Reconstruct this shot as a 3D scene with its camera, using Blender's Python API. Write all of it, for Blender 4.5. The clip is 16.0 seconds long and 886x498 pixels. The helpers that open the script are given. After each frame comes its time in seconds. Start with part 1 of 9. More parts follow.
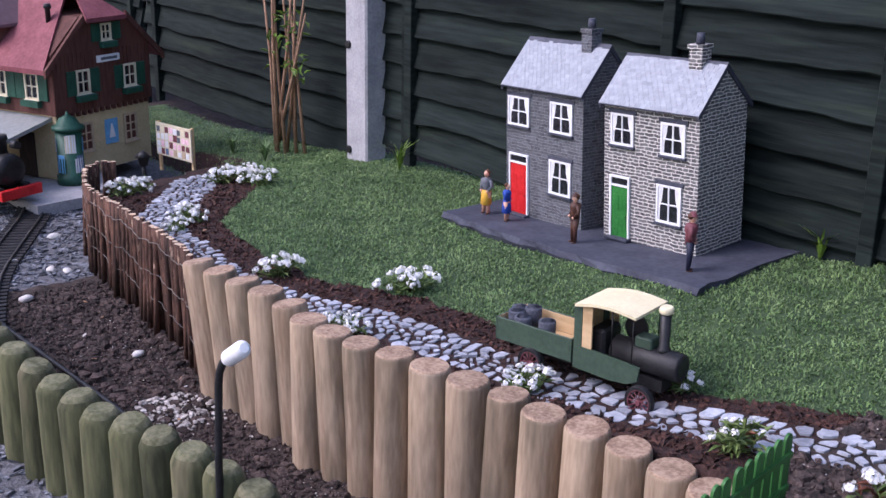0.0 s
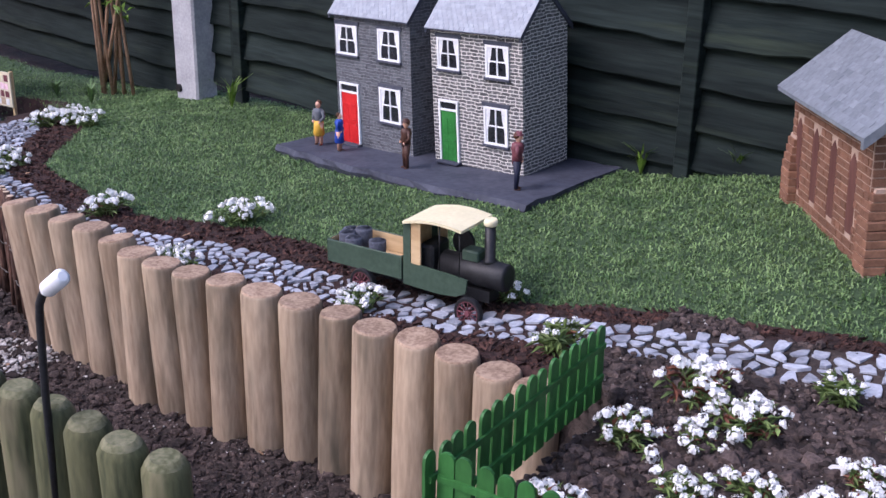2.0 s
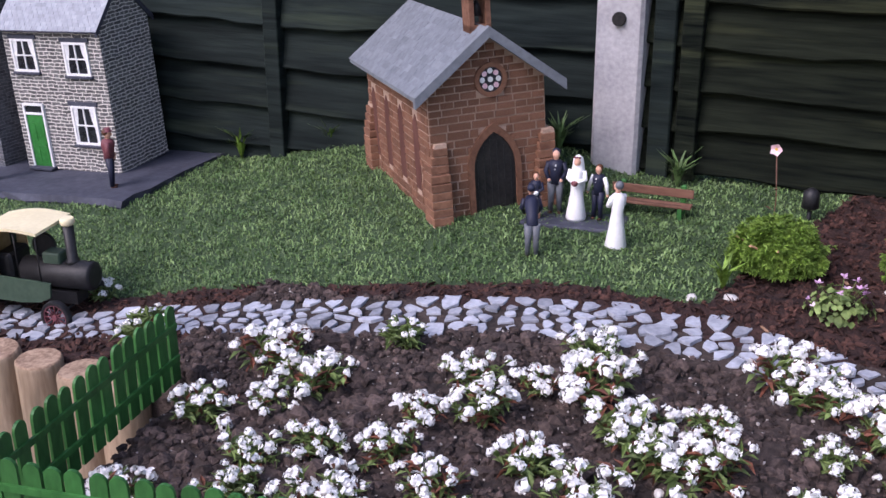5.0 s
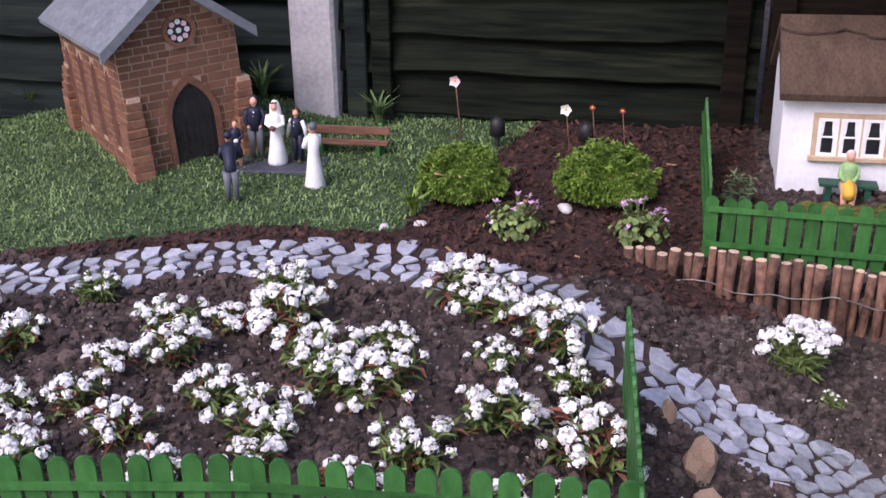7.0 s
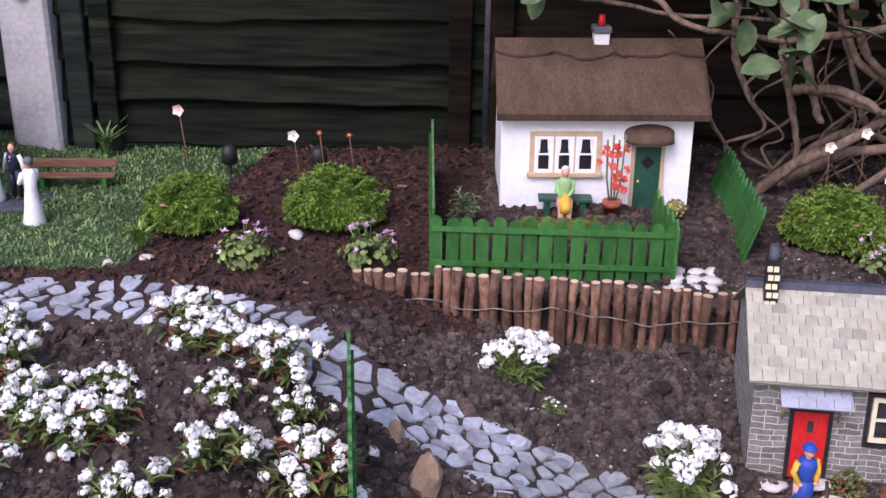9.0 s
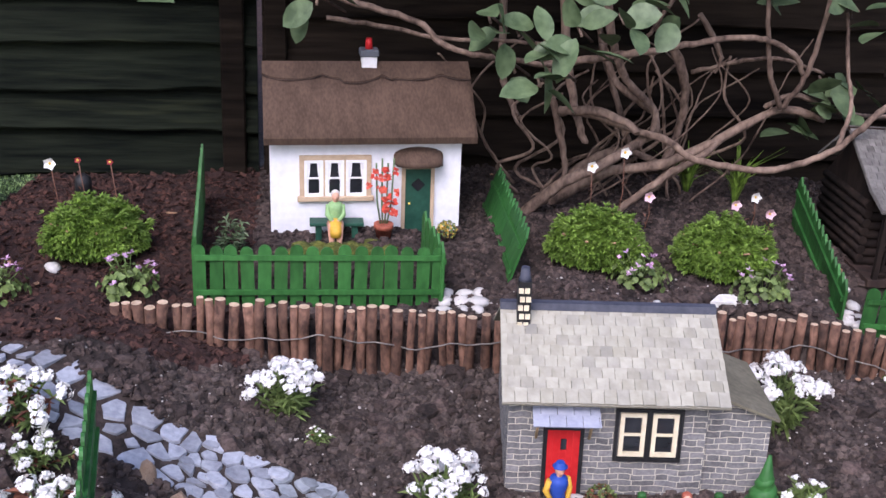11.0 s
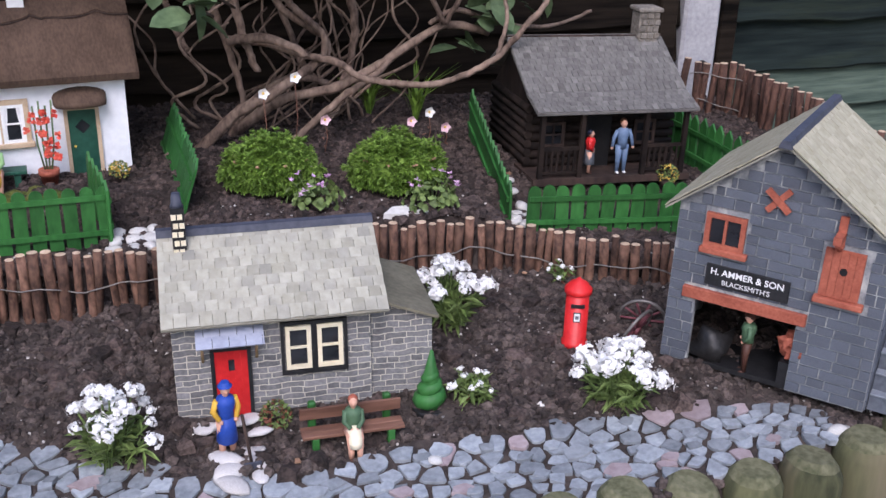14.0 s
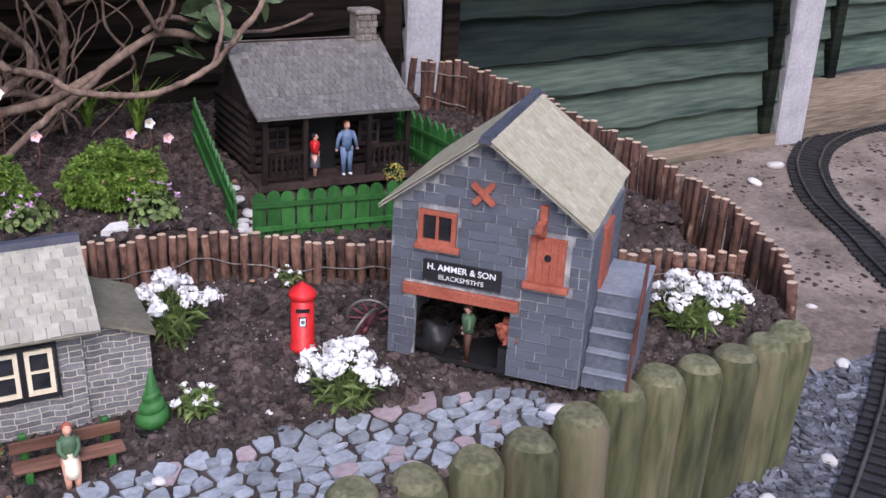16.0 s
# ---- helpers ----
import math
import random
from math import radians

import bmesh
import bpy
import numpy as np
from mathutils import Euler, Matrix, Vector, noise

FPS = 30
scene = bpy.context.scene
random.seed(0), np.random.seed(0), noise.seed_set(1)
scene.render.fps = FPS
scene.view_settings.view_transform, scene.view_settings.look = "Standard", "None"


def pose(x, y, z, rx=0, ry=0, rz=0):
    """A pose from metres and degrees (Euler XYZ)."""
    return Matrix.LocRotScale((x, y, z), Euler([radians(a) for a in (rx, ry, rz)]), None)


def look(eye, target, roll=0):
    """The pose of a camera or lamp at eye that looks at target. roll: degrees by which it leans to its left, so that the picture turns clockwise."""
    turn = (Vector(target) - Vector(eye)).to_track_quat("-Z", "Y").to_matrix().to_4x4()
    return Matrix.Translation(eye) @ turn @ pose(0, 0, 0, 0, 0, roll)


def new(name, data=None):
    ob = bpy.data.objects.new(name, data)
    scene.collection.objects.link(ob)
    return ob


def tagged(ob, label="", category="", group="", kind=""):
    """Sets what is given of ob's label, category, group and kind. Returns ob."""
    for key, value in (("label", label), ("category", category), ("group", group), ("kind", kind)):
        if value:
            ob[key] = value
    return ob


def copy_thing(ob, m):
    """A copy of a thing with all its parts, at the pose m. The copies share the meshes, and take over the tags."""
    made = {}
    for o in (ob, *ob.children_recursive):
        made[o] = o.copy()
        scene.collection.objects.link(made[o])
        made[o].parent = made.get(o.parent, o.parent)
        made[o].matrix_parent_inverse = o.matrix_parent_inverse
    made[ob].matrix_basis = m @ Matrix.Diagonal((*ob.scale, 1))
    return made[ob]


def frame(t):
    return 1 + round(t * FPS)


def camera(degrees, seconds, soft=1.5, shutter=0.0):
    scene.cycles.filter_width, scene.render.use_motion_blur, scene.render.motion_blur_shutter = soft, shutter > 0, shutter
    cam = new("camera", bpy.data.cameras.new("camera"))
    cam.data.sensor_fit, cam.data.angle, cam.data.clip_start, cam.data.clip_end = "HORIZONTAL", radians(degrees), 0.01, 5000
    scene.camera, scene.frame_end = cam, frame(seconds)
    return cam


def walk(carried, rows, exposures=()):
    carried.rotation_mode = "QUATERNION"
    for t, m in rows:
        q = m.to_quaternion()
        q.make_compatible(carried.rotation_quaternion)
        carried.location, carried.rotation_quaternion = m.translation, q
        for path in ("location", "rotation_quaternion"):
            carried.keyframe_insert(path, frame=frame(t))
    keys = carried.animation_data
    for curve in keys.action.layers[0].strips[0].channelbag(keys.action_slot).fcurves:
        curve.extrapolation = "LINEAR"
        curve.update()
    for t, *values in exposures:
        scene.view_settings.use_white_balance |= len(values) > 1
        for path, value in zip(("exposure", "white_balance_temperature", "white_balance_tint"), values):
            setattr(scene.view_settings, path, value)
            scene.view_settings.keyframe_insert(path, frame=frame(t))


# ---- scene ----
cam = camera(44.0, 16.0)
PATH = [
    (0, (-0.064, 0.098, 0.807), (-1.571, 1.257, 0.184), 1.1),
    (0.5, (-0.058, 0.097, 0.793), (-1.524, 1.292, 0.142), 1.7),
    (1, (-0.04, 0.097, 0.793), (-1.454, 1.346, 0.127), 1.4),
    (1.5, (-0.023, 0.102, 0.784), (-1.386, 1.399, 0.108), 1.2),
    (2, (-0.009, 0.111, 0.769), (-1.314, 1.45, 0.059), 1.1),
    (2.5, (0.011, 0.123, 0.758), (-1.207, 1.532, 0.03), 1.0),
    (3, (0.042, 0.149, 0.758), (-1.084, 1.631, 0.026), 0.7),
    (3.5, (0.068, 0.161, 0.755), (-0.985, 1.699, 0.029), 0.0),
    (3.7, (0.077, 0.164, 0.754), (-0.947, 1.721, 0.027), -0.0),
    (5.8, (0.196, 0.181, 0.753), (-0.507, 1.904, 0.022), -0.5),
    (6, (0.207, 0.171, 0.745), (-0.458, 1.901, -0.007), -0.5),
    (6.5, (0.241, 0.155, 0.741), (-0.315, 1.909, -0.044), -0.2),
    (7, (0.284, 0.163, 0.74), (-0.161, 1.947, -0.046), -0.8),
    (7.5, (0.312, 0.167, 0.739), (-0.038, 1.977, -0.037), -1.4),
    (8, (0.328, 0.172, 0.738), (0.074, 1.999, -0.035), -0.4),
    (8.2, (0.333, 0.172, 0.735), (0.131, 2.005, -0.038), -0.0),
    (10.3, (0.418, 0.193, 0.774), (0.544, 2.057, 0.061), 2.0),
    (10.5, (0.43, 0.195, 0.773), (0.592, 2.055, 0.056), 2.3),
    (11, (0.452, 0.192, 0.763), (0.713, 2.04, 0.043), 2.8),
    (11.5, (0.484, 0.187, 0.765), (0.83, 2.011, 0.021), 2.7),
    (12, (0.505, 0.175, 0.752), (0.922, 1.982, 0.003), 2.3),
    (12.5, (0.522, 0.168, 0.743), (0.988, 1.954, -0.026), 1.9),
    (13, (0.543, 0.159, 0.736), (1.06, 1.92, -0.057), 1.8),
    (13.5, (0.562, 0.149, 0.74), (1.143, 1.888, -0.061), 2.0),
    (14, (0.593, 0.133, 0.732), (1.251, 1.85, -0.055), 1.8),
    (14.5, (0.625, 0.13, 0.732), (1.371, 1.811, -0.053), 1.5),
    (15, (0.647, 0.122, 0.739), (1.477, 1.766, -0.04), 1.8),
    (15.5, (0.666, 0.108, 0.739), (1.618, 1.678, -0.053), 2.5),
    (16, (0.665, 0.098, 0.739), (1.683, 1.637, -0.031), 2.6),
]
walk(cam, [(t, look(eye, target, roll)) for t, eye, target, roll in PATH], exposures=[(0.0, 1.06, 5800, 29), (3.5, 0.99, 5850, 27), (7.0, 0.95, 6200, 32), (11.0, 1.02, 5900, 26), (13.0, 0.79, 5800, 20), (16.0, 0.9, 5880, 25)])

# ---- light: an overcast afternoon ----
world = bpy.data.worlds.new("sky")
scene.world = world
world.use_nodes = True
wn = world.node_tree
sky = wn.nodes.new("ShaderNodeTexSky")
sky.sky_type, sky.sun_disc = "NISHITA", False
sky.sun_elevation, sky.sun_rotation = radians(48), radians(205)
sky.air_density, sky.dust_density, sky.ozone_density = 1.6, 3.0, 1.5
wn.links.new(sky.outputs[0], wn.nodes["Background"].inputs[0])
wn.nodes["Background"].inputs[1].default_value = 0.11
sun = new("sun", bpy.data.lights.new("sun", "SUN"))
sun.data.energy, sun.data.angle, sun.data.color = 1.2, radians(30), (1.0, 0.97, 0.93)
sun.matrix_world = look((-2.5, -3.5, 6), (0, 1.6, 0))

# ---- helpers for meshes ----
rnd = random.Random(7)


def smooth(e0, e1, v):
    t = min(1.0, max(0.0, (v - e0) / (e1 - e0)))
    return t * t * (3 - 2 * t)


def part(name, bm, material, parent=None, label="", soft=False):
    me = bpy.data.meshes.new(name)
    bmesh.ops.recalc_face_normals(bm, faces=bm.faces)
    bm.to_mesh(me)
    bm.free()
    for m in (material if isinstance(material, (list, tuple)) else [material]):
        me.materials.append(m)
    if soft:
        me.polygons.foreach_set("use_smooth", [True] * len(me.polygons))
    ob = new(name, me)
    if parent is not None:
        ob.parent = parent
    return tagged(ob, label)


def thing(name, label, category, at=(0, 0, 0), turn=0.0, group="", kind="", tilt=(0, 0)):
    ob = new(name)
    ob.empty_display_size = 0.02
    ob.matrix_world = pose(*at, tilt[0], tilt[1], turn)
    return tagged(ob, label, category, group, kind)


def box(bm, a, b, m=None, mi=0, bevel=0.0):
    vs = [bm.verts.new((x, y, z)) for x in (a[0], b[0]) for y in (a[1], b[1]) for z in (a[2], b[2])]
    fs = [bm.faces.new([vs[i] for i in f]) for f in ((0, 1, 3, 2), (4, 6, 7, 5), (0, 4, 5, 1), (2, 3, 7, 6), (0, 2, 6, 4), (1, 5, 7, 3))]
    if bevel:
        r = bmesh.ops.bevel(bm, geom=list({e for f in fs for e in f.edges}), offset=bevel, segments=1, affect="EDGES")
        fs = r["faces"] + [f for f in fs if f.is_valid]
        vs = list({v for f in fs for v in f.verts})
    for f in fs:
        f.material_index = mi
    if m is not None:
        bmesh.ops.transform(bm, matrix=m, verts=vs)
    return vs


def prism(bm, pts, y0, y1, mi=0, m=None):
    """An outline in x and z, drawn out from y0 to y1."""
    a = [bm.verts.new((x, y0, z)) for x, z in pts]
    b = [bm.verts.new((x, y1, z)) for x, z in pts]
    n = len(pts)
    fs = [bm.faces.new(a), bm.faces.new(b[::-1])] + [bm.faces.new((a[i], b[i], b[(i + 1) % n], a[(i + 1) % n])) for i in range(n)]
    for f in fs:
        f.material_index = mi
    if m is not None:
        bmesh.ops.transform(bm, matrix=m, verts=a + b)
    return a + b


def tube(bm, pts, radii, n=6, mi=0, caps=True):
    """A round bar through the points."""
    rings, side = [], None
    pts = [Vector(p) for p in pts]
    for i, p in enumerate(pts):
        d = (pts[min(i + 1, len(pts) - 1)] - pts[max(i - 1, 0)]).normalized()
        if side is None or abs(side.dot(d)) > 0.95:
            side = d.orthogonal()
        side = (side - d * side.dot(d)).normalized()
        up = d.cross(side)
        r = radii[i] if isinstance(radii, (list, tuple)) else radii
        rings.append([bm.verts.new(p + (side * math.cos(k * math.tau / n) + up * math.sin(k * math.tau / n)) * r) for k in range(n)])
    for a, b in zip(rings, rings[1:]):
        for k in range(n):
            f = bm.faces.new((a[k], a[(k + 1) % n], b[(k + 1) % n], b[k]))
            f.material_index, f.smooth = mi, True
    if caps:
        for ring in (rings[0][::-1], rings[-1]):
            bm.faces.new(ring).material_index = mi
    return [v for r in rings for v in r]


def ball(bm, c, r, mi=0, sub=2, m=None):
    r = r if isinstance(r, (list, tuple)) else (r, r, r)
    mm = Matrix.Translation(c) @ (m or Matrix.Identity(4)) @ Matrix.Diagonal((*r, 1))
    vs = bmesh.ops.create_icosphere(bm, subdivisions=sub, radius=1.0, matrix=mm)["verts"]
    for f in {f for v in vs for f in v.link_faces}:
        f.material_index, f.smooth = mi, True
    return vs


# ---- materials ----
def mat(name, c1, c2, scale=30.0, rough=0.75, bump=0.3, fine=6.0, stretch=(1, 1, 1), metal=0.0, spread=0.0, island=0.0, depth=0.002, spec=0.35, stain=None):
    """Two colours mixed by coarse and fine noise, with relief of the fine one."""
    m = bpy.data.materials.new(name)
    m.use_nodes = True
    nt = m.node_tree
    nd, ln = nt.nodes, nt.links
    bs = nd["Principled BSDF"]
    tc, mp = nd.new("ShaderNodeTexCoord"), nd.new("ShaderNodeMapping")
    oi = nd.new("ShaderNodeObjectInfo")
    mp.inputs["Scale"].default_value = stretch
    ln.new(tc.outputs["Object"], mp.inputs[0])
    if spread:
        mul = nd.new("ShaderNodeMath")
        mul.operation = "MULTIPLY"
        mul.inputs[1].default_value = 13.0
        ln.new(oi.outputs["Random"], mul.inputs[0])
        ln.new(mul.outputs[0], mp.inputs["Location"])
    n1, n2 = nd.new("ShaderNodeTexNoise"), nd.new("ShaderNodeTexNoise")
    n1.inputs["Scale"].default_value, n1.inputs["Detail"].default_value = scale, 5
    n2.inputs["Scale"].default_value, n2.inputs["Detail"].default_value = scale * fine, 4
    ln.new(mp.outputs[0], n1.inputs[0])
    ln.new(mp.outputs[0], n2.inputs[0])
    av = nd.new("ShaderNodeMix")
    av.inputs[0].default_value = 0.45
    ln.new(n1.outputs[0], av.inputs[2])
    ln.new(n2.outputs[0], av.inputs[3])
    ramp = nd.new("ShaderNodeValToRGB")
    ramp.color_ramp.elements[0].position, ramp.color_ramp.elements[1].position = 0.36, 0.64
    ramp.color_ramp.elements[0].color, ramp.color_ramp.elements[1].color = (*c1, 1), (*c2, 1)
    ln.new(av.outputs[0], ramp.inputs[0])
    col = ramp.outputs[0]
    if stain:
        c3, size, low, high = stain
        n3, lim, over = nd.new("ShaderNodeTexNoise"), nd.new("ShaderNodeMapRange"), nd.new("ShaderNodeMix")
        n3.inputs["Scale"].default_value, n3.inputs["Detail"].default_value, n3.inputs["Roughness"].default_value = size, 4, 0.65
        ln.new(mp.outputs[0], n3.inputs[0])
        lim.inputs[1].default_value, lim.inputs[2].default_value = low, high
        ln.new(n3.outputs[0], lim.inputs[0])
        over.data_type = "RGBA"
        ln.new(lim.outputs[0], over.inputs[0])
        ln.new(col, over.inputs[6])
        over.inputs[7].default_value = (*c3, 1)
        col = over.outputs[2]
    for amount, src in ((spread, oi.outputs["Random"]), (island, None)):
        if amount:
            if src is None:
                src = nd.new("ShaderNodeNewGeometry").outputs["Random Per Island"]
            mr = nd.new("ShaderNodeMapRange")
            mr.inputs[3].default_value, mr.inputs[4].default_value = 1 - amount, 1 + amount
            ln.new(src, mr.inputs[0])
            hsv = nd.new("ShaderNodeHueSaturation")
            ln.new(col, hsv.inputs["Color"])
            ln.new(mr.outputs[0], hsv.inputs["Value"])
            col = hsv.outputs[0]
    ln.new(col, bs.inputs["Base Color"])
    bs.inputs["Roughness"].default_value, bs.inputs["Metallic"].default_value = rough, metal
    bs.inputs["Specular IOR Level"].default_value = spec
    if bump:
        bp = nd.new("ShaderNodeBump")
        bp.inputs["Strength"].default_value, bp.inputs["Distance"].default_value = bump, depth
        ln.new(n2.outputs[0], bp.inputs["Height"])
        ln.new(bp.outputs[0], bs.inputs["Normal"])
    return m


def masonry(name, stone1, stone2, joint, course, length, gap=0.0012, squash=1.0, rough=0.85):
    """Small coursed stones of a model wall, on walls that run along x or y."""
    m = mat(name, stone1, stone2, 60, rough, 0.3, 4)
    nt = m.node_tree
    nd, ln = nt.nodes, nt.links
    bs = nd["Principled BSDF"]
    tc, sep, add, com = nd.new("ShaderNodeTexCoord"), nd.new("ShaderNodeSeparateXYZ"), nd.new("ShaderNodeMath"), nd.new("ShaderNodeCombineXYZ")
    ln.new(tc.outputs["Object"], sep.inputs[0])
    ln.new(sep.outputs[0], add.inputs[0])
    ln.new(sep.outputs[1], add.inputs[1])
    wob = nd.new("ShaderNodeTexNoise")
    wob.inputs["Scale"].default_value = 38
    ln.new(tc.outputs["Object"], wob.inputs[0])
    wm = nd.new("ShaderNodeMath")
    wm.operation = "MULTIPLY_ADD"
    wm.inputs[1].default_value = course * 1.05
    ln.new(wob.outputs[0], wm.inputs[0])
    ln.new(sep.outputs[2], wm.inputs[2])
    ln.new(add.outputs[0], com.inputs[0])
    ln.new(wm.outputs[0], com.inputs[1])
    br = nd.new("ShaderNodeTexBrick")
    br.offset, br.squash, br.squash_frequency = 0.43, squash, 3
    br.inputs["Scale"].default_value = 1.0
    br.inputs["Brick Width"].default_value, br.inputs["Row Height"].default_value = length, course
    br.inputs["Mortar Size"].default_value, br.inputs["Mortar Smooth"].default_value = gap, 0.4
    br.inputs["Color1"].default_value, br.inputs["Color2"].default_value = (0.72, 0.72, 0.72, 1), (1.3, 1.3, 1.3, 1)
    ln.new(com.outputs[0], br.inputs[0])
    old = bs.inputs["Base Color"].links[0].from_socket
    mul = nd.new("ShaderNodeMix")
    mul.data_type, mul.blend_type = "RGBA", "MULTIPLY"
    mul.inputs[0].default_value = 1
    ln.new(old, mul.inputs[6])
    ln.new(br.outputs[0], mul.inputs[7])
    mix = nd.new("ShaderNodeMix")
    mix.data_type = "RGBA"
    ln.new(br.outputs["Fac"], mix.inputs[0])
    ln.new(mul.outputs[2], mix.inputs[6])
    mix.inputs[7].default_value = (*joint, 1)
    ln.new(mix.outputs[2], bs.inputs["Base Color"])
    bp = nd.new("ShaderNodeBump")
    bp.invert = True
    bp.inputs["Strength"].default_value, bp.inputs["Distance"].default_value = 0.6, 0.002
    ln.new(br.outputs["Fac"], bp.inputs["Height"])
    ln.new(bs.inputs["Normal"].links[0].from_socket, bp.inputs["Normal"])
    ln.new(bp.outputs[0], bs.inputs["Normal"])
    return m


SOIL = mat("dark garden soil", (0.009, 0.0066, 0.0056), (0.066, 0.048, 0.041), 14, 0.95, 1.0, 6, depth=0.006)
BARK = mat("red brown bark mulch", (0.012, 0.006, 0.005), (0.05, 0.024, 0.0195), 30, 0.95, 1.0, 4, depth=0.006)
SOIL_DRY = mat("dry pale garden soil", (0.020, 0.015, 0.0128), (0.080, 0.062, 0.053), 12, 0.95, 1.0, 7, depth=0.006, stain=((0.035, 0.026, 0.021), 5, 0.5, 0.7))
CLOD_DRY = mat("dry soil clods", (0.023, 0.017, 0.0148), (0.097, 0.075, 0.065), 55, 0.95, 0.8, 4, island=0.55)
CLOD = mat("soil clods", (0.018, 0.0127, 0.011), (0.086, 0.062, 0.054), 55, 0.95, 0.8, 4, island=0.55)
CHIP = mat("bark chips", (0.017, 0.0075, 0.006), (0.08, 0.036, 0.026), 60, 0.9, 0.4, 3, island=0.5)
DIRT = mat("pale trodden earth", (0.13, 0.10, 0.08), (0.30, 0.245, 0.20), 7, 0.95, 0.9, 12, depth=0.004, stain=((0.075, 0.058, 0.045), 4, 0.52, 0.72))
BALLAST = mat("slate chipping ballast", (0.05, 0.05, 0.056), (0.17, 0.17, 0.185), 60, 0.8, 0.9, 3, depth=0.006)
SHARD = mat("slate chippings", (0.06, 0.065, 0.075), (0.19, 0.20, 0.225), 50, 0.7, 0.4, 3, island=0.5)
TURF = mat("turf base", (0.020, 0.04, 0.016), (0.05, 0.085, 0.035), 25, 0.95, 0.6, 6)
BLADE = mat("grass blades", (0.057, 0.115, 0.031), (0.178, 0.272, 0.096), 8, 0.55, 0.0, 3, island=0.45, spec=0.5)
SLATE = mat("blue grey slate", (0.155, 0.172, 0.19), (0.31, 0.335, 0.36), 25, 0.6, 0.6, 5, spread=0.32)
SLATE_DARK = mat("dark slate slab", (0.03, 0.033, 0.05), (0.065, 0.07, 0.095), 14, 0.75, 0.5, 5)
LOG = mat("pale pine log", (0.235, 0.165, 0.108), (0.475, 0.36, 0.248), 16, 0.88, 0.7, 7, (1, 1, 0.16), spread=0.2, stain=((0.115, 0.095, 0.065), 13, 0.48, 0.72))
LOG_TOP = mat("cut log top", (0.19, 0.118, 0.078), (0.42, 0.30, 0.205), 40, 0.85, 0.5, 4, spread=0.15)
LOG_GREEN = mat("algae green log", (0.03, 0.035, 0.016), (0.125, 0.125, 0.06), 12, 0.92, 0.7, 7, (1, 1, 0.16), spread=0.22, stain=((0.175, 0.15, 0.09), 9, 0.54, 0.72))
LOG_GREEN_TOP = mat("algae green log top", (0.07, 0.075, 0.035), (0.18, 0.17, 0.10), 30, 0.9, 0.5, 4, spread=0.15)
FENCE = mat("dark green stained boards", (0.0028, 0.0055, 0.0055), (0.0175, 0.026, 0.0235), 5, 0.85, 0.8, 6, (0.22, 1, 2.6), depth=0.004, spread=0.25, spec=0.15, stain=((0.026, 0.036, 0.024), 7, 0.55, 0.75))
FENCE_MOSS = mat("weathered green boards", (0.0014, 0.0027, 0.0024), (0.018, 0.023, 0.0145), 4, 0.9, 0.8, 8, (0.25, 1, 3.4), depth=0.004, spread=0.25, spec=0.1, stain=((0.042, 0.049, 0.025), 6, 0.56, 0.74))
FENCE_PALE = mat("faded green boards", (0.018, 0.036, 0.029), (0.10, 0.135, 0.10), 4, 0.8, 0.7, 8, (0.25, 1, 3.0), depth=0.004, spread=0.2)
# Brown taken almost to black: shade over the boards is put into it.
FENCE_BROWN = mat("bare brown boards with painted shade", (0.003, 0.0023, 0.0018), (0.026, 0.019, 0.0135), 5, 0.95, 0.8, 6, (0.22, 1, 2.6), depth=0.004, spread=0.25, spec=0.1)
CONCRETE = mat("grey concrete", (0.29, 0.285, 0.30), (0.46, 0.45, 0.46), 12, 0.9, 0.6, 9)
STICK = mat("brown bark sticks", (0.045, 0.023, 0.016), (0.19, 0.102, 0.068), 25, 0.85, 0.7, 4, (1, 1, 0.25), spread=0.45)
STICK_DARK = mat("dark red bark sticks", (0.026, 0.0125, 0.009), (0.125, 0.062, 0.042), 25, 0.85, 0.7, 4, (1, 1, 0.25), spread=0.5, stain=((0.30, 0.21, 0.15), 40, 0.62, 0.72))
STICK_END = mat("cut stick ends", (0.42, 0.30, 0.2), (0.62, 0.48, 0.34), 60, 0.85, 0.3, 3, spread=0.15)
WIRE = mat("galvanised wire", (0.14, 0.13, 0.12), (0.27, 0.25, 0.23), 40, 0.5, 0.0, metal=0.6)
PICKET = mat("bright green paint", (0.015, 0.082, 0.015), (0.040, 0.160, 0.036), 18, 0.55, 0.4, 6, (1, 1, 0.4), spread=0.2)
RUBBLE = masonry("grey rubble stone with pale joints", (0.075, 0.075, 0.08), (0.17, 0.165, 0.16), (0.70, 0.67, 0.62), 0.0086, 0.027, 0.0012, 0.6)
RUBBLE_DARK = masonry("blue grey stone with dim joints", (0.06, 0.065, 0.075), (0.125, 0.13, 0.145), (0.27, 0.27, 0.28), 0.0082, 0.022, 0.0005, 0.6)
RUBBLE_WARM = masonry("grey stone with cream joints", (0.125, 0.125, 0.13), (0.225, 0.22, 0.22), (0.56, 0.52, 0.43), 0.0086, 0.029, 0.0007, 0.55)
STEEL_STONE = mat("painted blue grey stone", (0.066, 0.076, 0.098), (0.14, 0.155, 0.185), 25, 0.8, 0.5, 5, spread=0.18)
STEEL_JOINT = mat("pale mortar", (0.14, 0.15, 0.165), (0.30, 0.305, 0.31), 40, 0.9, 0.3, stain=((0.5, 0.5, 0.48), 22, 0.52, 0.66))
BRICK = mat("red brown brick", (0.13, 0.06, 0.036), (0.25, 0.125, 0.075), 25, 0.85, 0.5, 5, spread=0.22)
